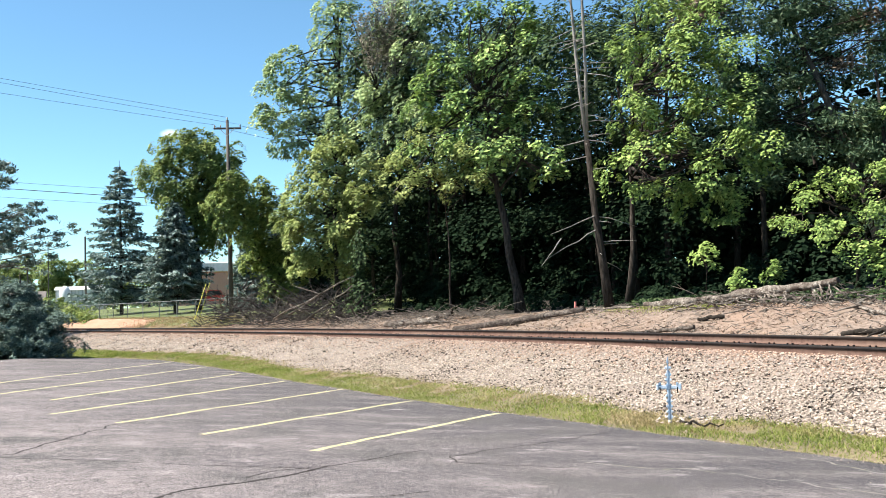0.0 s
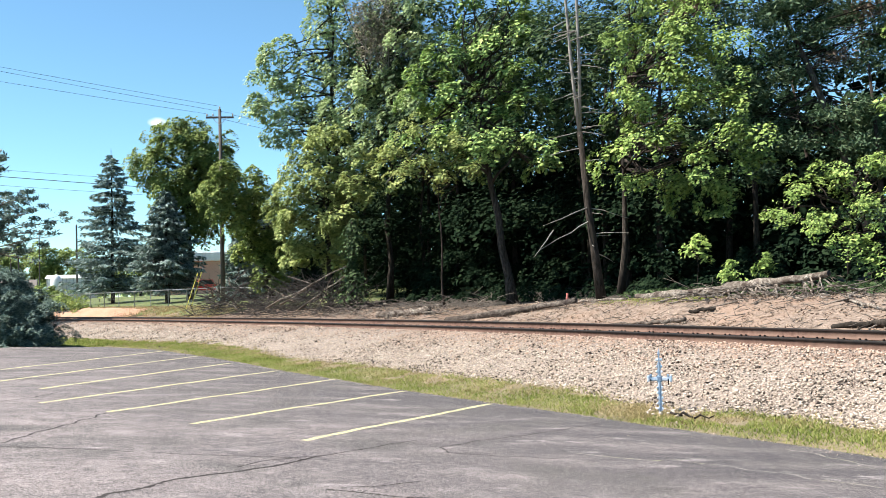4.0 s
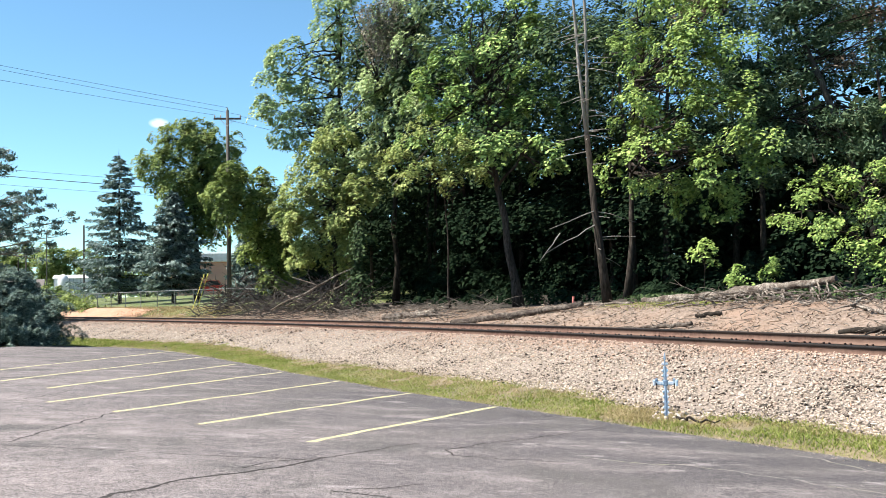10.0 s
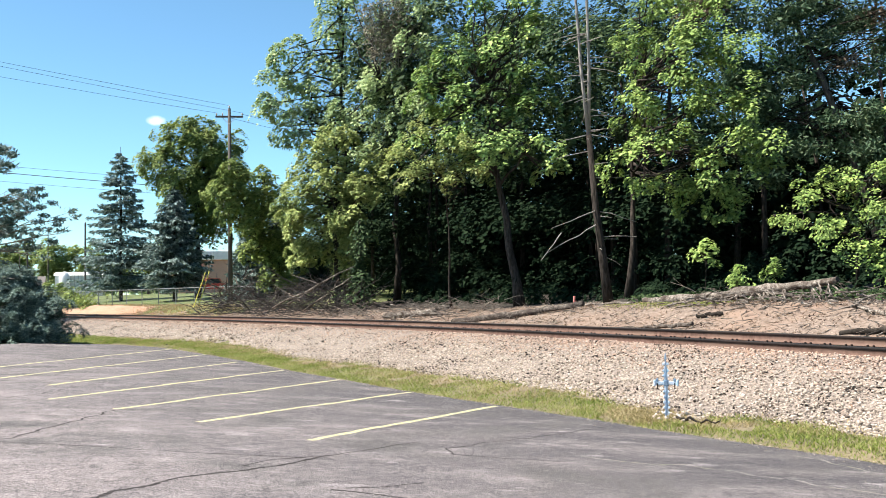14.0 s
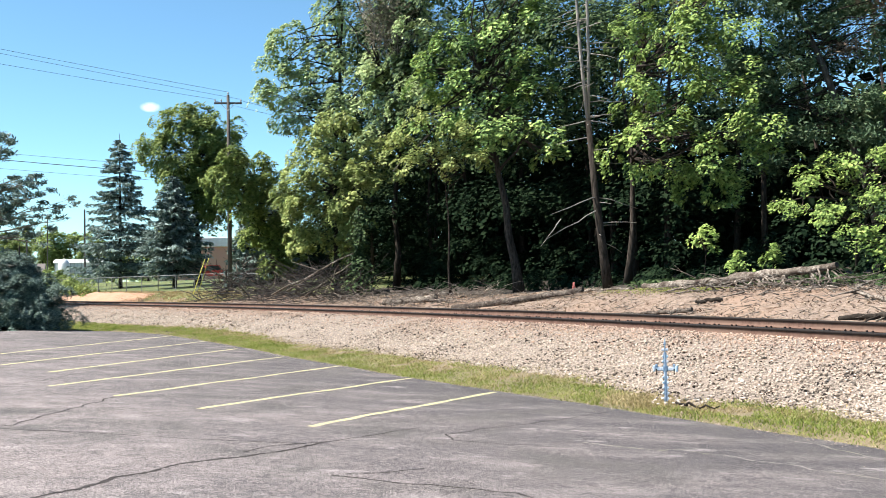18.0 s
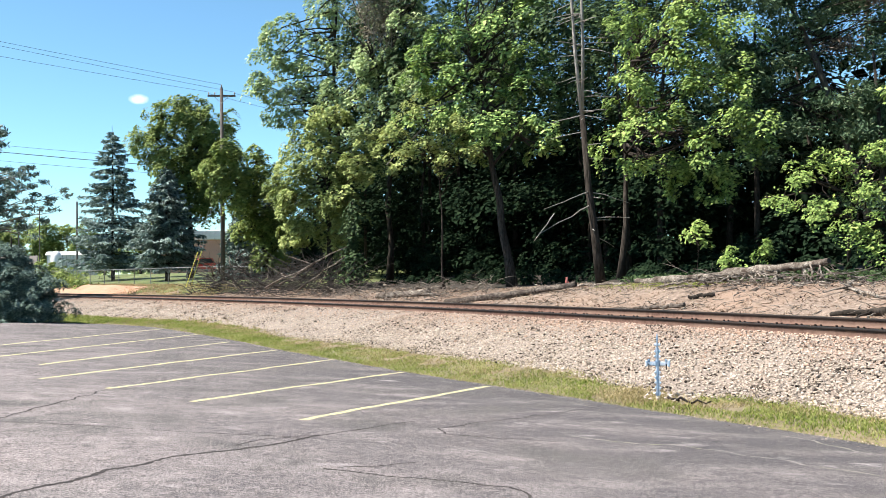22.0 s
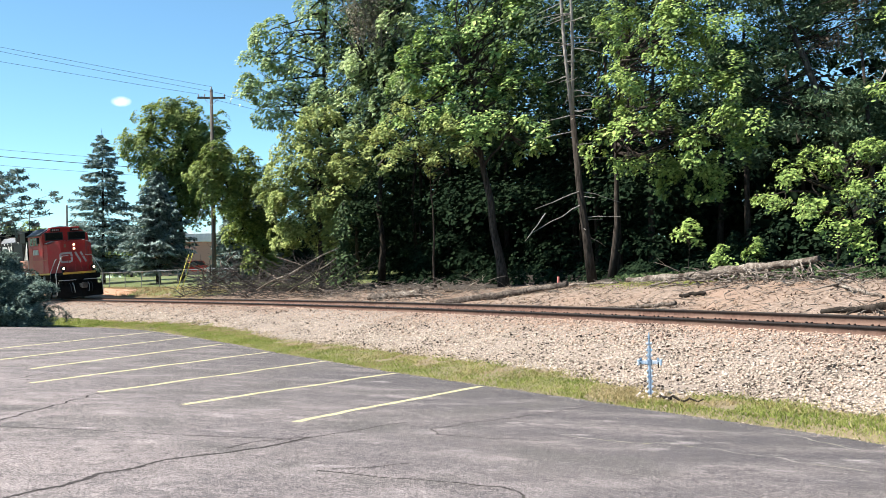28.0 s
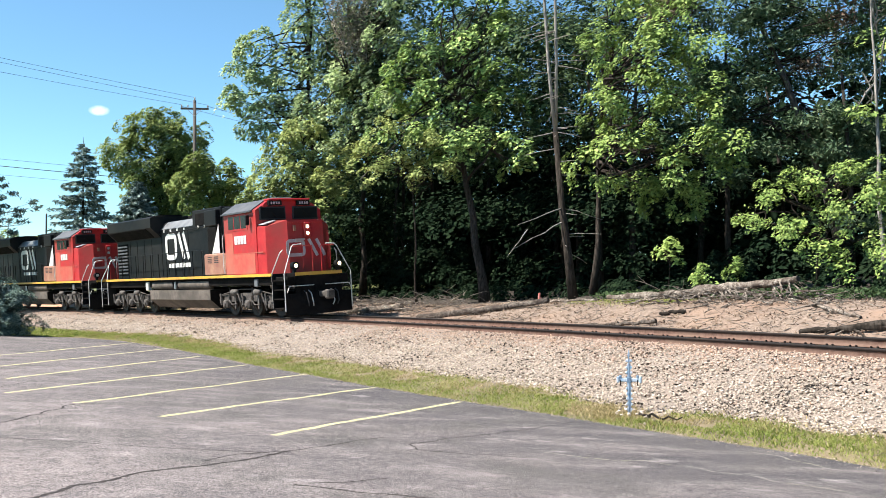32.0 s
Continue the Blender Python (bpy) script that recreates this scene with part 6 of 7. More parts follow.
        part("ditch_light", tube([(X(0.94), sgn * 0.98, 2.03), (X(0.915), sgn * 0.98, 2.03)], 0.08, 14), HEADLIGHT, d, "lit ditch light")
        part("light_bracket", box(X(1.15), X(1.0), sgn * 0.98 - 0.05, sgn * 0.98 + 0.05, 1.75, 1.95), BLACK, root)
    emblem(nose, DULL_WHITE, lambda a, b, o: Vector((X(1.672 + 0.1 * (2.5 + b - 1.75) / 2.09) + o, a - 0.86, 2.45 + b)), 1.72, 0.56, 0.13, "dull pale band shape across the nose")
    part("nose_badge", box(X(1.72), X(1.645), -0.60, -0.48, 3.40, 3.62, 0.01), TAN_BOX, nose, "small gold oval badge")
    part("label_bar", box(X(1.72), X(1.655), -0.52, -0.12, 3.02, 3.09), DULL_WHITE, nose)
    # long hood
    hood = part("hood", prism([(-0.98, 1.75), (-0.98, 4.10), (-0.55, 4.48), (0.55, 4.48), (0.98, 4.10), (0.98, 1.75)], 0, X(14.6), X(10.25)), BLACK, root, "black engine hood with a rounded roof")
    part("roof_cap", prism([(-0.99, 4.11), (-0.56, 4.49), (0.56, 4.49), (0.99, 4.11), (0.5, 4.42), (-0.5, 4.42)], 0, X(14.2), X(10.4)), GREY_ROOF, hood, "grey rounded hood roof")
    part("equipment_hood", box(X(10.25), X(7.2), -1.02, 1.02, 1.75, 4.78, 0.03), BLACK, root, "black equipment hood behind the cab")
    part("equipment_hood", box(X(7.2), X(5.95), -0.98, 0.98, 1.75, 4.70, 0.03), BLACK, root)
    for sgn in (-1, 1):
        part("intake_screen", box(X(9.9), X(8.6), sgn * 1.03 - 0.02, sgn * 1.03 + 0.02, 4.05, 4.62, 0.02), UNDER, root)
        part("blower_box", box(X(8.5), X(7.3), sgn * 1.12 - 0.12, sgn * 1.12 + 0.12, 3.95, 4.66, 0.03), BLACK, root)
        part("blower_duct", box(X(8.3), X(7.4), sgn * 1.1 - 0.1, sgn * 1.1 + 0.1, 2.75, 3.9, 0.03), UNDER, root)
        bx = part("battery_box", box(X(8.2), X(5.98), sgn * 1.25 - 0.21, sgn * 1.25 + 0.21, 1.77, 2.72, 0.05), TAN_BOX, root, "rust-dusted battery box with vents")
        for a in (6.75, 7.4):
            for k in range(4):
                part("vent_slot", box(X(a + 0.42), X(a), sgn * 1.462 - 0.006, sgn * 1.462 + 0.006, 2.32 + k * 0.08, 2.355 + k * 0.08), RUBBER, bx)
        tri = [(X(7.0), 2.74), (X(7.75), 2.74), (X(7.0), 4.0)]
        part("white_flash", add_prism(bmesh.new(), tri, 1, sgn * 1.25 - 0.012, sgn * 1.25 + 0.012), WHITE_PAINT, root, "white slanting flash beside the cab")
        for a in (10.9, 11.7, 12.5, 13.3, 14.1):
            part("hood_door_seam", box(X(a + 0.015), X(a - 0.015), sgn * 0.985 - 0.008, sgn * 0.985 + 0.008, 1.85, 4.0), UNDER, hood)
        for a in (8.9, 9.6, 11.3, 12.1, 12.9, 13.7):
            part("latch", box(X(a + 0.07), X(a - 0.07), sgn * (0.99 if a > 10.3 else 1.03) - 0.02, sgn * (0.99 if a > 10.3 else 1.03) + 0.02, 3.96, 4.08), GRAB_WHITE, hood)
        out = 0.99 if sgn > 0 else -0.99
        emblem(hood, WHITE_PAINT, (lambda a, b, o: Vector((X(13.5) + a, -0.985 - o, 2.72 + b))) if sgn < 0 else (lambda a, b, o: Vector((X(10.6) - a, 0.985 + o, 2.72 + b))), 2.7, 1.02, 0.25, "large white band shape on the hood side")
        bar_row("lettering_bar", hood, WHITE_PAINT, 10.75, 13.35, out, 2.22, 2.42, 8, "small white bar of the hood's lettering")
    # radiator end with flared wings
    flare = [(-0.98, 1.75), (-0.98, 3.75), (-1.48, 4.25), (-1.48, 4.72), (-1.30, 4.80), (1.30, 4.80), (1.48, 4.72), (1.48, 4.25), (0.98, 3.75), (0.98, 1.75)]
    rad = part("radiator_hood", prism(flare, 0, X(20.35), X(14.6)), BLACK, root, "black radiator hood with flared wings")
    part("wing_front", prism([(-0.98, 3.75), (-1.48, 4.25), (-1.48, 4.72), (-1.3, 4.8), (-0.9, 4.5)], 0, X(14.6), X(14.2)), BLACK, rad)
    for sgn in (-1, 1):
        m = Matrix.Translation((X(17.5), sgn * 1.24, 4.0)) @ Euler((radians(sgn * 45), 0, 0)).to_matrix().to_4x4()
        part("radiator_screen", box(-2.6, 2.6, -0.3, 0.3, -0.02, 0.02, 0.0, m), UNDER, rad, "dark radiator intake screen")
        grille = part("louver_panel", box(X(20.2), X(18.7), sgn * 0.99 - 0.01, sgn * 0.99 + 0.01, 1.95, 3.6), UNDER, rad)
        for k in range(9):
            part("louver_slat", box(X(20.15), X(18.75), sgn * 1.02 - 0.03, sgn * 1.02 + 0.03, 2.02 + k * 0.175, 2.10 + k * 0.175, 0.01), CAB_ROOF, grille)
        for a in (15.4, 16.4, 17.4, 18.4):
            part("hood_door_seam", box(X(a + 0.015), X(a - 0.015), sgn * 0.985 - 0.008, sgn * 0.985 + 0.008, 1.85, 3.7), UNDER, rad)
    for a in (15.6, 17.4, 19.2):
        part("radiator_fan", tube([(X(a), 0, 4.79), (X(a), 0, 4.90)], 0.72, 24), UNDER, rad)
    part("exhaust_stack", box(X(12.4), X(11.6), -0.3, 0.3, 4.46, 4.68, 0.03), UNDER, hood)
    # fuel tank and reservoirs
    tank = [(-1.46, 0.72), (-1.46, 1.16), (1.46, 1.16), (1.46, 0.72), (1.02, 0.32), (-1.02, 0.32)]
    part("fuel_tank", prism(tank, 0, X(14.7), X(7.75)), DUSTY_TANK, root, "dusty grey fuel tank with bevelled belly")
    for a in (7.72, 14.73):
        part("tank_end", prism(tank, 0, X(a + 0.02), X(a - 0.02)), UNDER, root)
    for sgn in (-1, 1):
        for a, b in ((7.95, 11.4), (12.0, 14.6)):
            part("air_reservoir", tube([(X(b), sgn * 1.22, 1.40), (X(b - 0.1), sgn * 1.22, 1.40), (X(a + 0.1), sgn * 1.22, 1.40), (X(a), sgn * 1.22, 1.40)], [0.15, 0.22, 0.22, 0.15], 14), DUSTY_TANK, root, "dusty cylindrical air reservoir", True)
        part("filler", tube([(X(11.7), sgn * 1.38, 1.2), (X(11.7), sgn * 1.38, 1.55)], 0.07, 8), STEEL, root)
        part("bell_box", box(X(15.3), X(14.95), sgn * 1.35 - 0.1, sgn * 1.35 + 0.1, 1.15, 1.58, 0.03), GRAB_WHITE if sgn < 0 else UNDER, root)
        part("sand_fitting", box(X(3.6), X(3.3), sgn * 1.35 - 0.1, sgn * 1.35 + 0.1, 1.25, 1.58, 0.03), GREY_ROOF, root)
    for u0 in (AXLES[1], AXLES[4]):
        truck(root, u0)
    for u in AXLES:
        wheelset(u, root)
    # steps at both ends
    for end in (0, 1):
        f = (lambda u: X(u)) if end == 0 else (lambda u: X(ENGINE_LENGTH - u))
        for sgn in (-1, 1):
            for k in range(4):
                a, b = sorted((f(0.98), f(1.86)))
                part("step", box(a, b, *sorted((sgn * 1.05, sgn * 1.5)), 0.38 + k * 0.36, 0.42 + k * 0.36), UNDER, root)
            a, b = sorted((f(1.88), f(1.93)))
            part("step_side", box(a, b, *sorted((sgn * 1.05, sgn * 1.52)), 0.36, 1.7), BLACK, root)
            y = sgn * 1.5
            part("step_handrail", tube([(f(0.95), y, 0.30), (f(0.95), y, 1.72), (f(1.15), sgn * 1.02, 2.76), (f(1.18), sgn * 0.92, 2.84), (f(1.18), sgn * 0.55, 2.86)], 0.024, 6), GRAB_WHITE, root, "white step handrail")
            part("step_handrail", tube([(f(1.92), y, 0.42), (f(1.92), y, 1.78), (f(1.62), sgn * 1.28, 2.55), (f(1.58), sgn * 1.18, 2.66)], 0.024, 6), GRAB_WHITE, root, "white step handrail")
            part("front_post", tube([(f(0.98), sgn * 0.62, 1.75), (f(0.98), sgn * 0.62, 2.78), (f(1.1), sgn * 0.85, 2.78), (f(1.45), sgn * 0.85, 2.78)], 0.02, 6), RED if end == 0 else GRAB_WHITE, root)
            part("front_post", tube([(f(0.98), sgn * 0.2, 1.75), (f(0.98), sgn * 0.2, 2.78)], 0.02, 6), RED if end == 0 else GRAB_WHITE, root)
        part("front_rail", tube([(f(0.98), -0.62, 2.78), (f(0.98), -0.2, 2.78)], 0.02, 6), RED if end == 0 else GRAB_WHITE, root)
        part("front_rail", tube([(f(0.98), 0.2, 2.78), (f(0.98), 0.62, 2.78)], 0.02, 6), RED if end == 0 else GRAB_WHITE, root)
        # pilot, plow and coupler
        bm = bmesh.new()
        add_box(bm, *sorted((f(0.92), f(1.0))), -1.05, 1.05, 0.9, 1.64)
        part("pilot", bm, UNDER, root, "black pilot plate")
        for sgn in (-1, 1):
            bm = bmesh.new()
            pts = [(0.55, 0.0, 0.14), (0.95, 1.5, 0.14), (0.98, 1.5, 0.95), (0.80, 0.0, 1.0)]
            fr = [bm.verts.new((f(u), sgn * y, z)) for u, y, z in pts]
            bk = [bm.verts.new((f(u + 0.05), sgn * y, z)) for u, y, z in pts]
            bm.faces.new(fr)
            bm.faces.new(bk[::-1])
            for i in range(4):
                j = (i + 1) % 4
                bm.faces.new((fr[i], fr[j], bk[j], bk[i]))
            part("plow_blade", bm, UNDER, root, "black angled plow blade")
            for k in range(2):
                part("air_hose", tube([(f(0.9), sgn * (0.5 + 0.2 * k), 1.05), (f(0.7), sgn * (0.5 + 0.2 * k), 0.95), (f(0.6), sgn * (0.48 + 0.2 * k), 0.6), (f(0.66), sgn * (0.44 + 0.2 * k), 0.45)], 0.025, 6), RUBBER if k else STEEL, root)
            part("uncoupling_lever", tube([(f(0.88), sgn * 0.25, 1.25), (f(0.86), sgn * 1.35, 1.25), (f(0.86), sgn * 1.45, 1.0)], 0.018, 5), GRAB_WHITE, root)
        c = part("coupler", box(*sorted((f(0.12), f(0.95))), -0.10, 0.10, 0.78, 1.0, 0.03), TRUCK_STEEL, root, "steel knuckle coupler")
        part("knuckle", box(*sorted((f(0.02), f(0.30))), -0.17, 0.17, 0.70, 1.06, 0.05), TRUCK_STEEL, c)
    # walkway handrails
    for sgn in (-1, 1):
        y = sgn * 1.49
        for i in range(13):
            u = 8.35 + i * 1.0
            part("handrail_post", tube([(X(u), y, 1.75), (X(u), y, 2.92)], 0.02, 6), BLACK, root)
        part("handrail", tube([(X(20.6), y, 2.75), (X(20.35), y, 2.92), (X(8.35), y, 2.92), (X(8.2), y, 2.8)], 0.02, 6), BLACK, root)
        part("hood_grab", tube([(X(14.2), sgn * 1.05, 3.9), (X(7.4), sgn * 1.12, 4.02)], 0.015, 5), BLACK, root)
    return root


def engine_pose(s_front):
    """The pose of an engine whose front coupler is at s_front, on the canted curve."""
    a, b = s_front + AXLES[1], s_front + AXLES[4]
    xa, ya = line(a)
    xb, yb = line(b)
    ang = math.atan2(float(ya - yb), float(xa - xb))
    f = (X(AXLES[1]) + X(AXLES[4])) / 2
    m = Matrix.Translation((float(xa + xb) / 2, float(ya + yb) / 2, RAIL_Z)) @ Matrix.Rotation(ang, 4, "Z") @ Matrix.Rotation(math.atan(CANT), 4, "X")
    return m @ Matrix.Translation((-f, 0, 0))


LEAD = locomotive()
SECOND = copy_thing(LEAD, pose(0, 0, 0))
tagged(SECOND, "second red and black diesel locomotive coupled behind the first")
LENS_OFF = mat("unlit_lamp_glass", (0.30, 0.30, 0.29), (0.40, 0.40, 0.38), 4, 0.15)
for lamp in SECOND.children_recursive:
    if lamp.name.split(".")[0] in ("headlight", "ditch_light"):
        lamp.data = lamp.data.copy()
        lamp.data.materials[0] = LENS_OFF
        tagged(lamp, "unlit lamp glass")
SPEED = 7.93


def front_at(t):
    return 8.46 + SPEED * (32.0 - t)


# ---- things round the track ----
BLUE_METAL = mat("blue_painted_metal", (0.050, 0.085, 0.150), (0.130, 0.220, 0.330), 14, 0.5, c3=(0.300, 0.380, 0.450), big=5.0)
PALE_METAL = mat("pale_blue_painted_metal", (0.400, 0.440, 0.520), (0.640, 0.650, 0.700), 40, 0.5, c3=(0.240, 0.390, 0.520), big=12.0)
PINK_TAPE = mat("pink_survey_paint", (0.75, 0.20, 0.16), (0.85, 0.30, 0.24), 6, 0.7)
BRICK = mat("orange_brick_wall", (0.42, 0.23, 0.17), (0.54, 0.32, 0.24), 8, 0.9, c3=(0.48, 0.28, 0.21), big=0.4)
WHITE_METAL = mat("white_metal_siding", (0.62, 0.63, 0.63), (0.74, 0.75, 0.75), 3, 0.6, c3=(0.56, 0.57, 0.58), big=0.3)
ROOF_SHINGLE = mat("brown_shingle_roof", (0.09, 0.075, 0.065), (0.16, 0.135, 0.12), 9, 0.9)
CAR_RED = mat("red_car_paint", (0.42, 0.03, 0.03), (0.48, 0.05, 0.04), 2, 0.3)
CAR_GLASS = mat("dark_window_glass", (0.02, 0.022, 0.025), (0.035, 0.038, 0.042), 2, 0.1)


def cross():
    p = spot(-14.47, -5.3)
    root = thing("memorial_cross", "blue and white ornamental metal cross in the verge", "cross", Matrix.Translation(p) @ pose(0, 0, 0, 0, 0, -14))
    part("post", box(-0.010, 0.010, -0.014, 0.014, -0.05, 0.93, 0.004), BLUE_METAL, root, "blue metal upright")
    part("panel", box(-0.026, 0.026, -0.006, 0.006, 0.02, 0.78, 0.01), PALE_METAL, root, "pale blue flat upright panel")
    for k in range(9):
        for x in (-0.03, 0.03):
            z = 0.08 + k * 0.08
            if abs(z - 0.53) > 0.06:
                part("petal", tube([(x, -0.006, z - 0.022), (x * 1.25, -0.006, z), (x, -0.006, z + 0.022)], [0.008, 0.017, 0.006], 6), PALE_METAL, root, "pale painted metal petal")
    part("arm", box(-0.17, 0.17, -0.008, 0.008, 0.50, 0.56, 0.01), PALE_METAL, root, "pale blue crossarm")
    part("hub", box(-0.045, 0.045, -0.016, 0.016, 0.48, 0.585, 0.02), BLUE_METAL, root)
    for x in (-0.13, 0.13):
        part("bracket", box(x - 0.008, x + 0.008, -0.012, 0.012, 0.44, 0.53, 0.003), UNDER, root, "dark hanging bracket")
        part("bracket", box(x - 0.02, x + 0.02, -0.014, 0.014, 0.55, 0.60, 0.01), BLUE_METAL, root)
        part("arm_tip", box(x * 1.3 - 0.02, x * 1.3 + 0.02, -0.02, 0.02, 0.48, 0.58, 0.012), PALE_METAL, root)
    part("tip", box(-0.05, 0.05, -0.012, 0.012, 0.80, 0.84, 0.01), PALE_METAL, root)
    part("tip", tube([(0, 0, 0.90), (0, 0, 0.99)], [0.02, 0.006], 8), BLUE_METAL, root)
    rs = np.random.RandomState(80)
    rnd = random.Random(80)
    for i in range(11):
        a = 2 * math.pi * i / 11
        s, v = -14.47 + math.sin(a) * 0.22, -5.3 + math.cos(a) * 0.2
        q = spot(s, v, 0.03)
        m, f = scatter(np.zeros((1, 3)), np.array([rnd.uniform(0.03, 0.055)]), rs)
        ob = new("edging_stone", fast_mesh("edging_stone", m, f, STONE))
        ob.location = q
        tagged(ob, "pale rough stone at the foot of the cross", "stone", "stones round the cross")


def log(name, label, pts, radii, stubs=0, seed=0, bark=None):
    """A felled trunk: bark, two cut ends, broken stubs."""
    o = Vector(pts[0])
    root = thing(name, label, "log", Matrix.Translation(o), "felled logs")
    local = [Vector(p) - o for p in pts]
    rnd = random.Random(seed)
    n = 12
    path, rr = [], []
    for i in range(n + 1):
        t = i / n * (len(local) - 1)
        k = min(int(t), len(local) - 2)
        path.append(local[k].lerp(local[k + 1], t - k) + Vector((rnd.uniform(-1, 1), rnd.uniform(-1, 1), rnd.uniform(-1, 1))) * 0.03)
        rr.append(radii[k] + (radii[k + 1] - radii[k]) * (t - k))
    part("trunk", tube(path, [q * (1 + 0.22 * (rnd.random() - 0.5)) for q in rr], 14, 0.42, seed), bark or LOG_BARK, root, smooth=True)
    for end, d in ((path[0], path[0] - path[1]), (path[-1], path[-1] - path[-2])):
        r = rr[0] if end is path[0] else rr[-1]
        part("cut_end", tube([end, end + d.normalized() * 0.012], r * 0.93, 12), TWIG, root)
    for i in range(stubs):
        k = rnd.randint(1, n - 1)
        a = path[k]
        d = Vector((rnd.uniform(-0.6, 0.6), rnd.uniform(-1, 0.1), rnd.uniform(-0.9, -0.1)))
        ln = rnd.uniform(0.4, 1.1)
        e = a + d.normalized() * ln
        low = ground_at(e.x + o.x, e.y + o.y) - o.z
        e.z = max(e.z, low)
        p, r = limb(a, e, rr[k] * 0.32, 0.018, rnd, 0.08, 4)
        part("stub", tube(p, r, 6, 0.15, i), bark or LOG_BARK, root, smooth=True)
    return root


def on_bank(s, v, up):
    p = spot(s, v)
    return (p.x, p.y, p.z + up)


def logs():
    log("fallen_log", "long grey felled trunk on the far bank", [on_bank(7.4, 3.4, 0.06), on_bank(5.0, 4.4, 0.12), on_bank(2.2, 5.5, 0.2)], [0.12, 0.115, 0.10], 3, 1, LOG_GREY)
    log("fallen_log", "big pale felled trunk propped on its broken branches", [on_bank(-3.1, 7.0, 0.26), on_bank(-5.2, 7.0, 0.44), on_bank(-7.0, 7.0, 0.62)], [0.145, 0.13, 0.085], 30, 2)
    log("fallen_log", "pale trunk lying at the top of the bank", [on_bank(0.7, 7.0, 0.10), on_bank(-1.4, 7.0, 0.12), on_bank(-3.3, 7.1, 0.2)], [0.10, 0.13, 0.14], 5, 3)
    log("fallen_log", "short grey log close behind the far rail", [on_bank(-2.2, 3.2, 0.05), on_bank(-3.6, 3.4, 0.08), on_bank(-4.8, 3.7, 0.12)], [0.045, 0.055, 0.062], 2, 4, LOG_GREY)
    log("fallen_log", "dark thick log at the foot of the bank", [on_bank(-9.9, 3.5, 0.04), on_bank(-11.3, 3.9, 0.12), on_bank(-13.2, 4.6, 0.24)], [0.05, 0.10, 0.15], 5, 5, BARK)
    log("fallen_log", "short brown log among broken branches", [on_bank(14.0, 4.2, 0.10), on_bank(11.0, 5.0, 0.15)], [0.14, 0.16], 3, 6)
    log("fallen_log", "small dark piece of cut wood on the bank", [on_bank(-4.1, 4.6, 0.06), on_bank(-4.9, 4.8, 0.08)], [0.05, 0.06], 0, 7, BARK)
    log("fallen_log", "thin grey trunk lying across the soil", [on_bank(4.6, 5.6, 0.06), on_bank(0.6, 6.4, 0.07)], [0.04, 0.05], 1, 8)
    log("broken_branch", "dark broken branch lying beside the metal cross", [on_bank(-14.8, -5.35, 0.03), on_bank(-15.15, -5.3, 0.05), on_bank(-15.55, -5.2, 0.03)], [0.02, 0.017, 0.008], 1, 11, BARK)
    log("fallen_log", "thin branch log on the upper bank", [on_bank(-8.6, 5.6, 0.06), on_bank(-10.6, 4.7, 0.06)], [0.05, 0.04], 1, 9)


def brush(name, label, s0, s1, v0, v1, tall, n, seed, twig_r=0.018, mound=True, long=1.7, group="brush piles"):
    """A heap of dry branches: the stoutest are parts, the finer ones one tangle."""
    rnd = random.Random(seed)
    c = spot((s0 + s1) / 2, (v0 + v1) / 2)
    root = thing(name, label, "brush pile", Matrix.Translation(c), group)
    fine = []
    for i in range(n):
        s, v = rnd.uniform(s0, s1), rnd.uniform(v0, v1)
        k = 1 - abs(2 * (s - s0) / (s1 - s0) - 1) ** 2 if mound else 1.0
        z = rnd.random() ** 1.5 * tall * k
        a = spot(s, v, z + 0.03) - c
        th = rnd.uniform(0, 2 * math.pi)
        ln = rnd.uniform(0.5, 1.2) * long
        e = a + Vector((math.cos(th), math.sin(th), rnd.uniform(-0.35, 0.8 if mound else 0.45))) * ln
        low = ground_at(e.x + c.x, e.y + c.y) - c.z + 0.02
        e.z = max(e.z, low)
        stout = i < 40
        p, r = limb(a, e, twig_r * (2.2 if stout else rnd.uniform(0.5, 1.2)), 0.006, rnd, 0.12, 4)
        if stout:
            part("branch", tube(p, r, 6, 0.2, i), LOG_BARK if i % 3 == 0 or not mound else TWIG, root, smooth=True)
        else:
            fine.append((p, r, 4))
            if rnd.random() < 0.5:
                q, r2 = limb(p[2], p[2] + Vector((rnd.uniform(-1, 1), rnd.uniform(-1, 1), rnd.uniform(-0.2, 0.7))) * 0.5, 0.008, 0.004, rnd, 0.1, 2)
                fine.append((q, r2, 3))
    if fine:
        tagged(under(new("twig_tangle", tubes_mesh("twig_tangle", fine, TWIG if mound else DRY_STICK)), root), "tangle of fine dry twigs", kind="stuff")
    return root


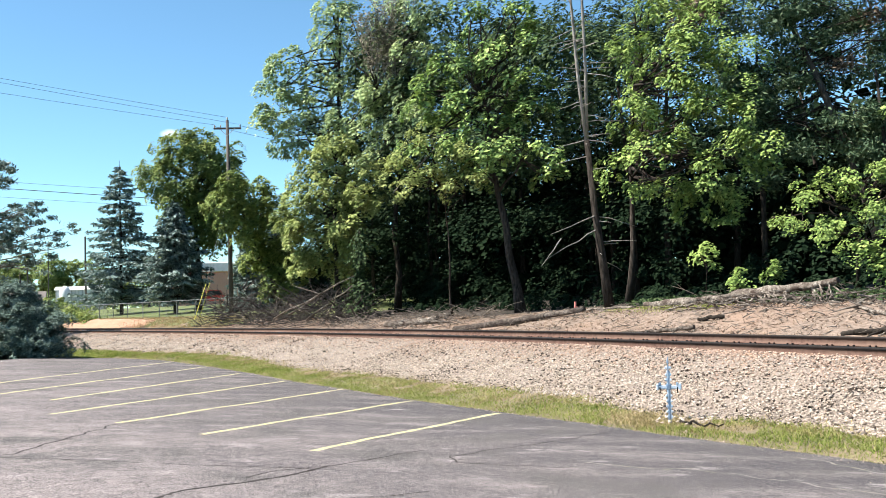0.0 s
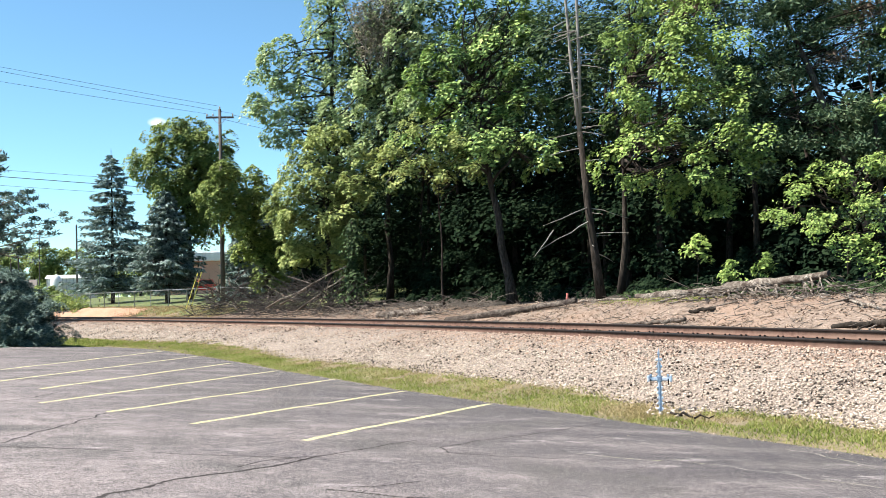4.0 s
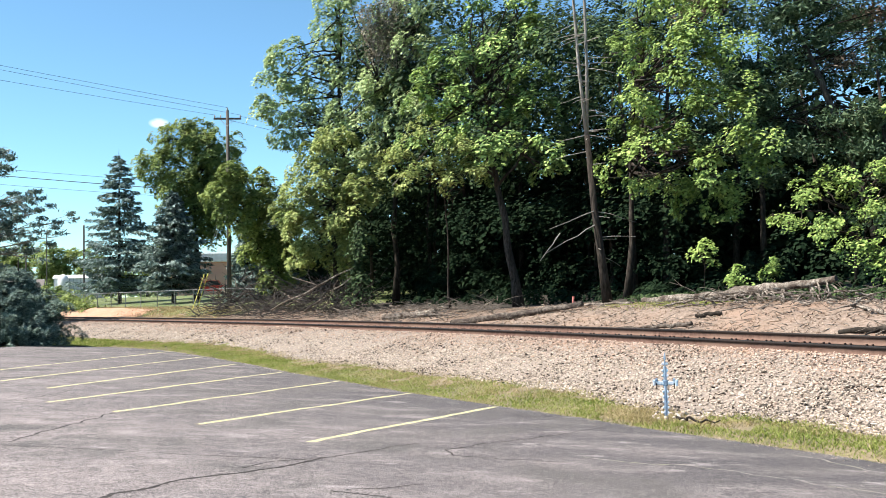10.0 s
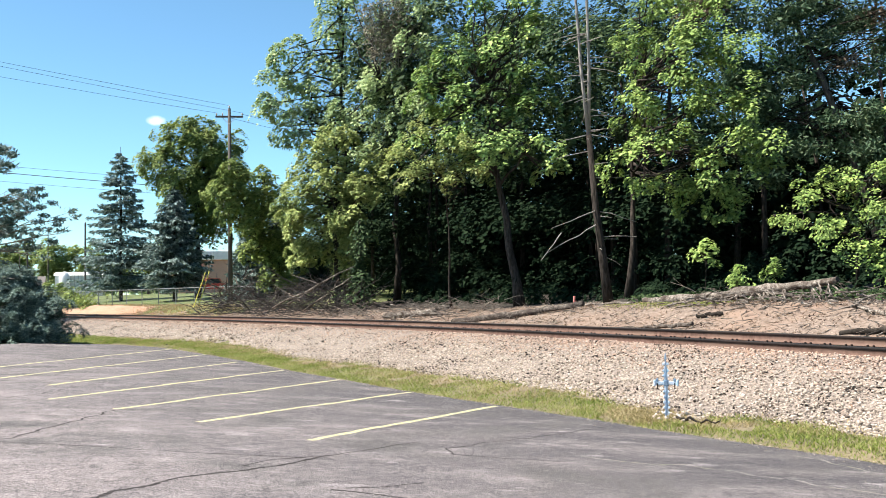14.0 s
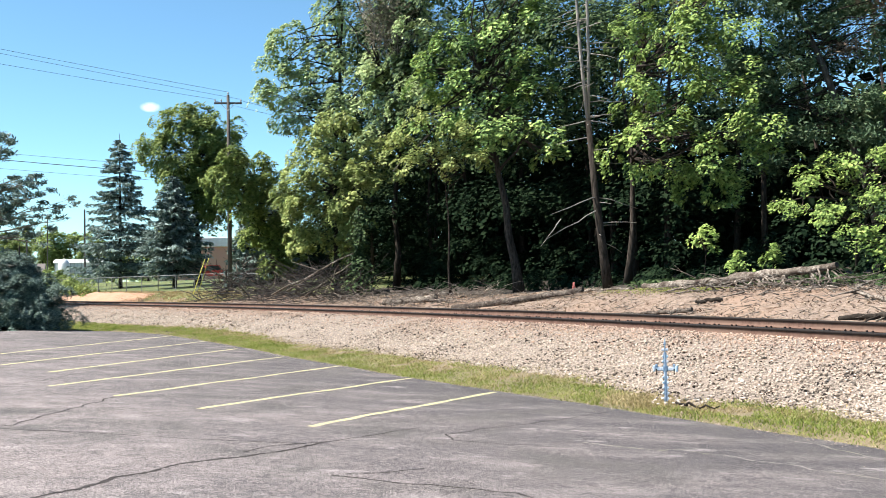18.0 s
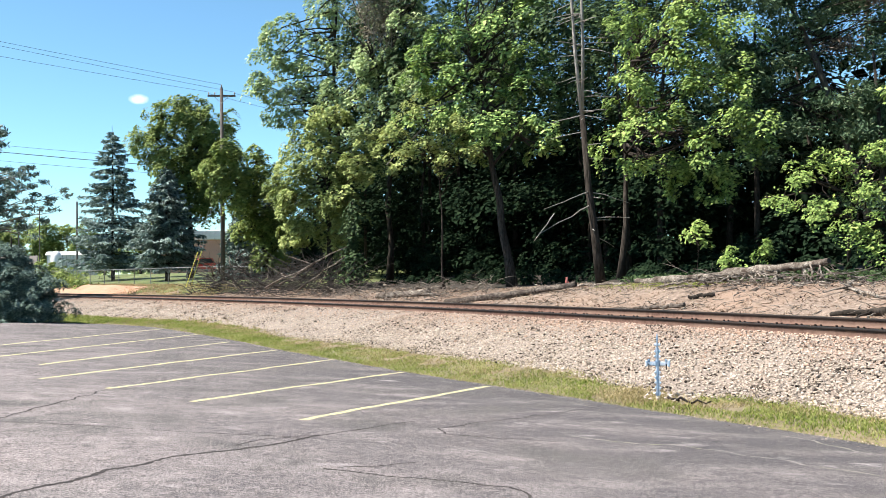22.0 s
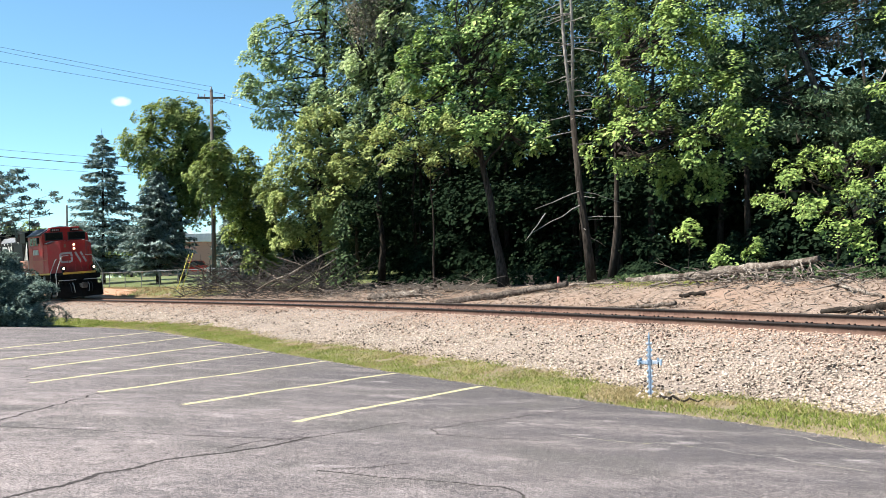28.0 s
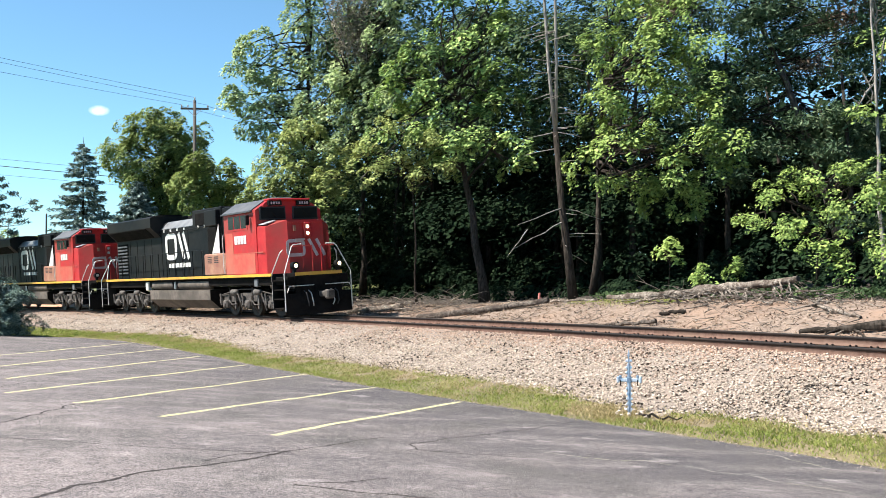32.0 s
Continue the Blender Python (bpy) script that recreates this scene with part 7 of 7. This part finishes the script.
def brush_piles():
    brush("brush_pile", "big heap of dry brown branches beside the track", 18.5, 28.5, 4.0, 7.4, 1.6, 560, 11, 0.020, long=2.0)
    brush("brush_pile", "dense dark heap of brushwood at the end of the fence", 28.5, 34.5, 3.8, 6.6, 1.9, 320, 12, 0.02, long=1.8)
    brush("brush_pile", "strewn broken branches along the bank", 8.0, 19.0, 3.3, 7.0, 0.40, 380, 13, 0.018, False, 0.75)
    brush("brush_pile", "snapped limbs under the propped trunk", -9.0, -1.5, 5.2, 6.9, 0.35, 120, 14, 0.018, False, 0.8)
    brush("brush_pile", "scattered sticks on the soil of the bank", -13.0, -3.0, 3.2, 6.8, 0.10, 150, 15, 0.009, False, 0.42)
    brush("brush_pile", "scattered sticks behind the far rail", -2.0, 9.0, 3.2, 6.8, 0.10, 170, 16, 0.009, False, 0.45)
    # pale limbs that lean out of the heap against the ivy
    rnd = random.Random(17)
    for a, b in (((-9.3, 52.0, 1.0), (-4.6, 49.4, 3.1)), ((-7.4, 51.2, 0.9), (-4.7, 49.3, 2.6)), ((-8.6, 52.6, 1.2), (-5.2, 50.0, 2.9)), ((-6.4, 50.6, 0.8), (-5.4, 49.5, 2.5))):
        p, r = limb(a, b, 0.06, 0.025, rnd, 0.06, 5)
        o = Vector(a)
        root = thing("leaning_branch", "pale bare branch leaning from the brush heap", "branch", Matrix.Translation(o), "brush piles")
        part("stem", tube([q - o for q in p], r, 7, 0.2, 3), LOG_BARK, root, smooth=True)
        for j in range(4):
            k = p[rnd.randint(1, 4)] - o
            q, r2 = limb(k, k + Vector((rnd.uniform(-1, 1), rnd.uniform(-1, 0.5), rnd.uniform(-0.6, 0.5))) * 0.8, 0.018, 0.006, rnd, 0.1, 3)
            part("twig", tube(q, r2, 5), TWIG, root)


def chips():
    rs = np.random.RandomState(21)
    n = 26000
    s = rs.uniform(-18, 34, n)
    v = rs.uniform(2.7, 7.6, n)
    x, y = line(s, v)
    p = np.stack([x, y, ground_z(s, v) + 0.02], -1)
    base = ROCK * [1.6, 0.45, 0.3]
    ob = new("wood_chips", fast_mesh("wood_chips", *scatter(p, 0.016 + 0.062 * rs.uniform(0, 1, n) ** 2.2, rs, 0.6, base, ROCK_F), pieces_mat("wood_chip", [(0.08, 0.05, 0.035), (0.24, 0.17, 0.125), (0.36, 0.28, 0.21), (0.18, 0.12, 0.085)], 0.95, 1.0)))
    tagged(ob, "brown wood chips and bark litter on the bank", "wood chips", kind="stuff")
    n = 7000
    s = rs.uniform(-16, 2, n)
    v = 7.3 + rs.uniform(0, 2.0, n)
    x, y = line(s, v)
    c = np.stack([x, y, ground_z(s, v) + rs.uniform(0.02, 0.25, n)], -1)
    ob = new("ground_ivy", leaf_mesh("ground_ivy", c, 0.08 * rs.uniform(0.6, 1.3, n), rs, LEAF_HALF_SHADE, None, 0.2))
    tagged(ob, "green creeper and weeds along the top of the bank", "weeds", kind="stuff")
    n = 900
    s, v = rs.uniform(56, 66, n), 4.2 + abs(rs.normal(size=n)) * 0.7
    x, y = line(s, v)
    c = np.stack([x, y, ground_z(s, v) + abs(rs.normal(size=n)) * 0.5], -1)
    ob = new("bank_weeds", leaf_mesh("bank_weeds", c, 0.2 * rs.uniform(0.6, 1.3, n), rs, LEAF_LAWN, None, 0.2))
    tagged(ob, "leafy weeds on the bank near the fence", "weeds", kind="stuff")


def stake():
    p = spot(2.7, 5.5)
    root = thing("survey_stake", "pink-topped wooden survey stake in the bank", "stake", Matrix.Translation(p) @ pose(0, 0, 0, 4, 3, 20))
    part("post", box(-0.02, 0.02, -0.012, 0.012, -0.1, 0.34), TWIG, root)
    part("painted_top", box(-0.034, 0.034, -0.02, 0.02, 0.22, 0.46, 0.006), PINK_TAPE, root, "bright pink painted top")
    part("ribbon", box(-0.02, 0.10, 0.02, 0.026, 0.24, 0.30), PINK_TAPE, root)


def fence():
    root = thing("chain_link_fence", "low grey chain-link fence round the lawn", "fence", group="")
    ss = np.arange(30.5, 78.0, 3.0)
    tops = []
    rnd = random.Random(23)
    for s in ss:
        p = spot(float(s), 6.0)
        tops.append(p + Vector((0, 0, 1.22)))
        part("post", tube([p - Vector((0, 0, 0.1)), p + Vector((0, 0, 1.24))], 0.035, 8), FENCE_STEEL, root)
    for a, b in zip(tops[:-1], tops[1:]):
        part("top_rail", tube([a, b], 0.026, 6), FENCE_STEEL, root)
        wires = []
        for k in range(26):
            t = k / 25
            p0 = a.lerp(b, t) - Vector((0, 0, 1.18))
            for d in (-1, 1):
                t2 = t + d * 0.4
                if 0 <= t2 <= 1:
                    q = a.lerp(b, t2)
                    wires.append(([p0, q], [0.0018, 0.0018], 3))
                else:
                    f = (t if d < 0 else 1 - t) / 0.4
                    q = a.lerp(b, 0.0 if d < 0 else 1.0) - Vector((0, 0, 1.18 * (1 - f)))
                    wires.append(([p0, q], [0.0018, 0.0018], 3))
        tagged(under(new("mesh_panel", tubes_mesh("mesh_panel", wires, FENCE_STEEL)), root), "woven wire mesh")


def sag(a, b, drop, n=14):
    a, b = Vector(a), Vector(b)
    return [a.lerp(b, i / n) - Vector((0, 0, drop * 4 * (i / n) * (1 - i / n))) for i in range(n + 1)]


def utility_pole():
    bx, by = -14.33, 64.43
    bz = ground_at(bx, by)
    root = thing("utility_pole", "grey wooden utility pole with one crossarm", "utility pole", pose(bx, by, bz))
    h = 14.4 - bz
    part("pole", tube([(0, 0, -0.2), (0, 0, h * 0.5), (0, 0, h)], [0.16, 0.135, 0.10], 12), POLE_WOOD, root, smooth=True)
    part("crossarm", box(-0.92, 0.92, -0.06, 0.06, h - 0.62, h - 0.50, 0.01, Matrix.Rotation(radians(6), 4, "Z")), POLE_WOOD, root)
    for sgn in (-1, 1):
        part("brace", tube([(sgn * 0.5, -0.05, h - 0.58), (0, -0.12, h - 1.1)], 0.02, 5), STEEL, root)
    for x in (-0.85, -0.45, 0.0, 0.85):
        z = h - 0.5 if x else h
        part("insulator", tube([(x, x * 0.1, z), (x, x * 0.1, z + 0.1), (x, x * 0.1, z + 0.14), (x, x * 0.1, z + 0.2)], [0.02, 0.055, 0.055, 0.03], 10), PORCELAIN, root)
    for k, (a, b) in enumerate((((-1.22, -0.4, 2.45), (-2.37, -0.55, 0.12)), ((-0.98, -0.3, 2.3), (-2.05, -0.48, 0.12)))):
        g = ground_at(bx + b[0], by + b[1])
        guard_top = Vector((bx + a[0] - 0.35, by + a[1], g + 2.4))
        foot = Vector((bx + b[0], by + b[1], g - 0.05))
        wire = thing("guy_wire", "steel guy wire with a yellow plastic guard", "guy wire", Matrix.Translation(foot), "guy wires")
        part("guard", tube([(0, 0, 0.05), guard_top - foot], 0.032, 8), YELLOW_PLASTIC, wire, "bright yellow guard")
        part("wire", tube([guard_top - foot, Vector((bx, by, 9.5)) - foot], 0.008, 4), STEEL, wire)
    # lines that run off over the lot
    for i, (x, z, far) in enumerate(((0.0, 14.6, (-54.0, 26.0, 18.0)), (0.85, 14.1, (-53.7, 26.0, 17.9)), (-0.85, 14.1, (-54.0, 26.0, 16.6)))):
        ob = thing("power_line", "thin dark overhead power line", "cable", group="overhead lines")
        part("wire", tube(sag((bx + x, by + x * 0.1, z), far, 0.35), 0.010, 5), CABLE, ob)
    for i, (x, z) in enumerate(((-0.85, 14.0), (0.85, 14.0))):
        ob = thing("power_line", "thin overhead line running off behind the trees", "cable", group="overhead lines")
        part("wire", tube(sag((bx + x, by, z), (14 + x, 110, 14.5), 0.6), 0.012, 5), CABLE, ob)
    for i, (a, b, r) in enumerate((((-64, 93, 17.2), (-14.0, 112.2, 14.1), 0.016), ((-64, 93, 16.6), (-14.0, 112.2, 13.2), 0.035), ((-64, 93, 15.6), (-14.0, 112.2, 12.4), 0.016))):
        ob = thing("power_line", "dark overhead cable across the sky", "cable", group="overhead lines")
        part("wire", tube(sag(a, b, 0.3), r, 5), CABLE, ob)


def far_poles():
    for x, y, top, r in ((-45.75, 110.9, 9.7, 0.07), (-42.0, 112.4, 10.7, 0.13), (-47.8, 110.1, 8.0, 0.1), (-31.5, 112.0, 9.5, 0.1)):
        z = ground_at(x, y)
        root = thing("street_pole", "slim grey pole far behind the lawn", "pole", pose(x, y, z), "far poles")
        part("shaft", tube([(0, 0, -0.1), (0, 0, top - z)], [r, r * 0.8], 8), POLE_WOOD, root)
        part("cap", tube([(0, 0, top - z), (0, 0, top - z + 0.12)], [r * 0.95, r * 0.5], 8), STEEL, root)


def far_buildings():
    # brick building with a white roof edge
    x, y = -31.0, 123.5
    z = ground_at(x, y)
    root = thing("brick_building", "orange brick building with a white roof edge", "building", pose(x, y, z, 0, 0, 10))
    part("wall", box(-5, 5, -5, 5, -0.2, 4.1), BRICK, root)
    part("roof", box(-5.3, 5.3, -5.3, 5.3, 4.1, 5.2, 0.05), WHITE_METAL, root, "white metal roof fascia")
    # low house and shed
    x, y = -49.5, 131.0
    z = ground_at(x, y)
    root = thing("house", "low house with a brown shingled roof", "house", pose(x - 4.6, y - 12.0, z, 0, 0, 20))
    part("wall", box(-4, 4, -3, 3, -0.2, 1.6), WHITE_METAL, root)
    part("roof", prism([(-3.4, 1.5), (3.4, 1.5), (0, 2.6)], 0, -4.4, 4.4), ROOF_SHINGLE, root)
    part("window", box(-1.5, -0.3, -3.05, -2.95, 0.6, 1.3), CAR_GLASS, root)
    part("door", box(1.0, 1.9, -3.05, -2.95, -0.15, 1.45), ROOF_SHINGLE, root)
    root = thing("shed", "white ribbed metal shed", "shed", pose(x - 0.3, y + 1.0, z, 0, 0, 15))
    part("wall", box(-3.2, 3.2, -2, 2, -0.2, 2.9), WHITE_METAL, root)
    part("roof", prism([(-2.2, 2.9), (2.2, 2.9), (0, 3.4)], 0, -3.4, 3.4), WHITE_METAL, root)
    for k in range(14):
        part("rib", box(-3.1 + k * 0.47, -3.04 + k * 0.47, -2.05, -1.99, 0.0, 2.9), STEEL, root)
    # tank
    root = thing("storage_tank", "rounded white storage tank behind the house", "tank", pose(-50.8, 128.5, z))
    part("shell", tube([(0, 0, 0), (0, 0, 2.7), (0, 0, 3.2), (0, 0, 3.4)], [0.7, 0.7, 0.5, 0.15], 20), WHITE_METAL, root, smooth=True)


def far_car():
    x, y = -27.3, 114.0
    z = ground_at(x, y)
    root = thing("car", "dark red pickup truck parked beside the brick building", "car", pose(x, y, z, 0, 0, 200))
    body = [(-2.4, 0.45), (-2.4, 1.05), (-0.9, 1.1), (-0.6, 1.7), (0.8, 1.72), (1.3, 1.15), (2.4, 1.02), (2.5, 0.45)]
    part("body", prism(body, 1, -0.9, 0.9), CAR_RED, root)
    part("window", prism([(-0.75, 1.15), (-0.5, 1.62), (0.7, 1.64), (1.1, 1.15)], 1, -0.91, 0.91), CAR_GLASS, root)
    for a in (-1.5, 1.5):
        for sgn in (-1, 1):
            w = part("wheel", tube([(a, sgn * 0.75, 0.38), (a, sgn * 0.95, 0.38)], 0.38, 18), RUBBER, root)
            part("rim", tube([(a, sgn * 0.94, 0.38), (a, sgn * 0.965, 0.38)], 0.24, 14), STEEL, w)


def far_trees():
    spots = ((-58, 139, 7.6, 4.0, 2.6), (-53, 141, 6.8, 3.6, 2.2), (-49, 142, 5.6, 3.0, 1.8), (-64, 138, 7.0, 4.0, 2.6), (-44, 143, 5.8, 3.0, 1.9))
    for i, (x, y, z, w, h) in enumerate(spots):
        broadleaf("tree", "round green tree far behind the houses", (x, y), [(x, y, z, w, h), (x + w * 0.4, y, z - h * 0.5, w * 0.6, h * 0.7)], LEAF_LAWN, 90 + i, 0.2, 0.24, 0.9, group="far trees", tufts=60, puff=0.9, gap=-0.4)
    rs = np.random.RandomState(97)
    rows = []
    for k in range(120):
        a = math.radians(-75 + k * 1.35)
        d = rs.uniform(190, 260)
        rows.append((math.sin(a) * d, math.cos(a) * d, 4.0 + rs.uniform(-1, 1.5), 6.5, 3.2))
    c, o, size = crown_points(rows, 0.07, 9, rs, 1.5, 0.08, 1.3)
    ob = new("far_tree_line", leaf_mesh("far_tree_line", c, size, rs, LEAF_PALE, o, 0.3))
    tagged(ob, "distant green tree line along the horizon", "trees", kind="stuff")
    for i, (x, y) in enumerate(((-40.5, 100.0), (-36.5, 104.0))):
        z = ground_at(x, y)
        broadleaf("shrub", "light green shrub beyond the fence", (x, y), [(x, y, z + 1.0, 1.6, 0.9)], LEAF_LAWN, 120 + i, 0.05, 0.2, 2.2, group="lawn shrubs")
    p = spot(63.0, 5.0)
    broadleaf("shrub", "rounded green shrub on the bank by the fence", (p.x, p.y), [(p.x, p.y, p.z + 0.85, 1.5, 0.85), (p.x + 1.2, p.y - 0.6, p.z + 0.6, 0.9, 0.6)], LEAF_LAWN, 125, 0.05, 0.11, 3.0, group="lawn shrubs")


def cloud():
    m = bpy.data.materials.new("thin_cloud")
    m.use_nodes = True
    n, l = m.node_tree.nodes, m.node_tree.links
    n.clear()
    out = n.new("ShaderNodeOutputMaterial")
    em, tr, mx = n.new("ShaderNodeEmission"), n.new("ShaderNodeBsdfTransparent"), n.new("ShaderNodeMixShader")
    em.inputs["Color"].default_value, em.inputs["Strength"].default_value = (0.85, 0.88, 0.92, 1), 0.75
    tc, gr, nz = n.new("ShaderNodeTexCoord"), n.new("ShaderNodeTexGradient"), n.new("ShaderNodeTexNoise")
    gr.gradient_type = "SPHERICAL"
    mp = n.new("ShaderNodeMapping")
    mp.inputs["Scale"].default_value = (1 / 10.5, 1, 1 / 5.5)
    l.new(tc.outputs["Object"], mp.inputs["Vector"])
    l.new(mp.outputs["Vector"], gr.inputs["Vector"])
    nz.inputs["Scale"].default_value, nz.inputs["Detail"].default_value = 0.12, 5
    l.new(tc.outputs["Object"], nz.inputs["Vector"])
    mul = n.new("ShaderNodeMath")
    mul.operation = "MULTIPLY"
    l.new(gr.outputs["Fac"], mul.inputs[0])
    l.new(nz.outputs["Fac"], mul.inputs[1])
    rng = n.new("ShaderNodeMapRange")
    rng.inputs["From Min"].default_value, rng.inputs["From Max"].default_value, rng.inputs["To Max"].default_value = 0.05, 0.6, 0.8
    l.new(mul.outputs["Value"], rng.inputs["Value"])
    l.new(rng.outputs["Result"], mx.inputs["Fac"])
    l.new(tr.outputs["BSDF"], mx.inputs[1])
    l.new(em.outputs["Emission"], mx.inputs[2])
    l.new(mx.outputs["Shader"], out.inputs["Surface"])
    bm = bmesh.new()
    bmesh.ops.create_uvsphere(bm, u_segments=24, v_segments=12, radius=1.0)
    for v in bm.verts:
        v.co = (v.co.x * 10.5, 0.05 * v.co.y, v.co.z * 5.5)
    me = bpy.data.meshes.new("cloud")
    bm.to_mesh(me)
    bm.free()
    me.materials.append(m)
    ob = new("cloud", me)
    return tagged(ob, "small thin white cloud in the blue sky", "cloud")


cross()
logs()
brush_piles()
chips()
stake()
fence()
utility_pole()
far_poles()
far_buildings()
far_car()
far_trees()
CLOUD = cloud()


def motions():
    walk(CLOUD, [(0.0, pose(-245.0, 866.0, 163.0, 0, 0, 16)), (32.0, pose(-275.0, 857.0, 163.0, 0, 0, 17.5))])
    times = [i * 0.5 for i in range(65)]
    for engine, back in ((LEAD, 0.0), (SECOND, ENGINE_LENGTH)):
        walk(engine, [(t, engine_pose(front_at(t) + back)) for t in times])
        for ob in engine.children:
            if ob.name.startswith("wheelset"):
                at = ob.location.copy()
                walk(ob, [(i * 0.1, Matrix.Translation(at) @ Matrix.Rotation(SPEED * i * 0.1 / WHEEL_R, 4, "Y")) for i in range(321)])


motions()
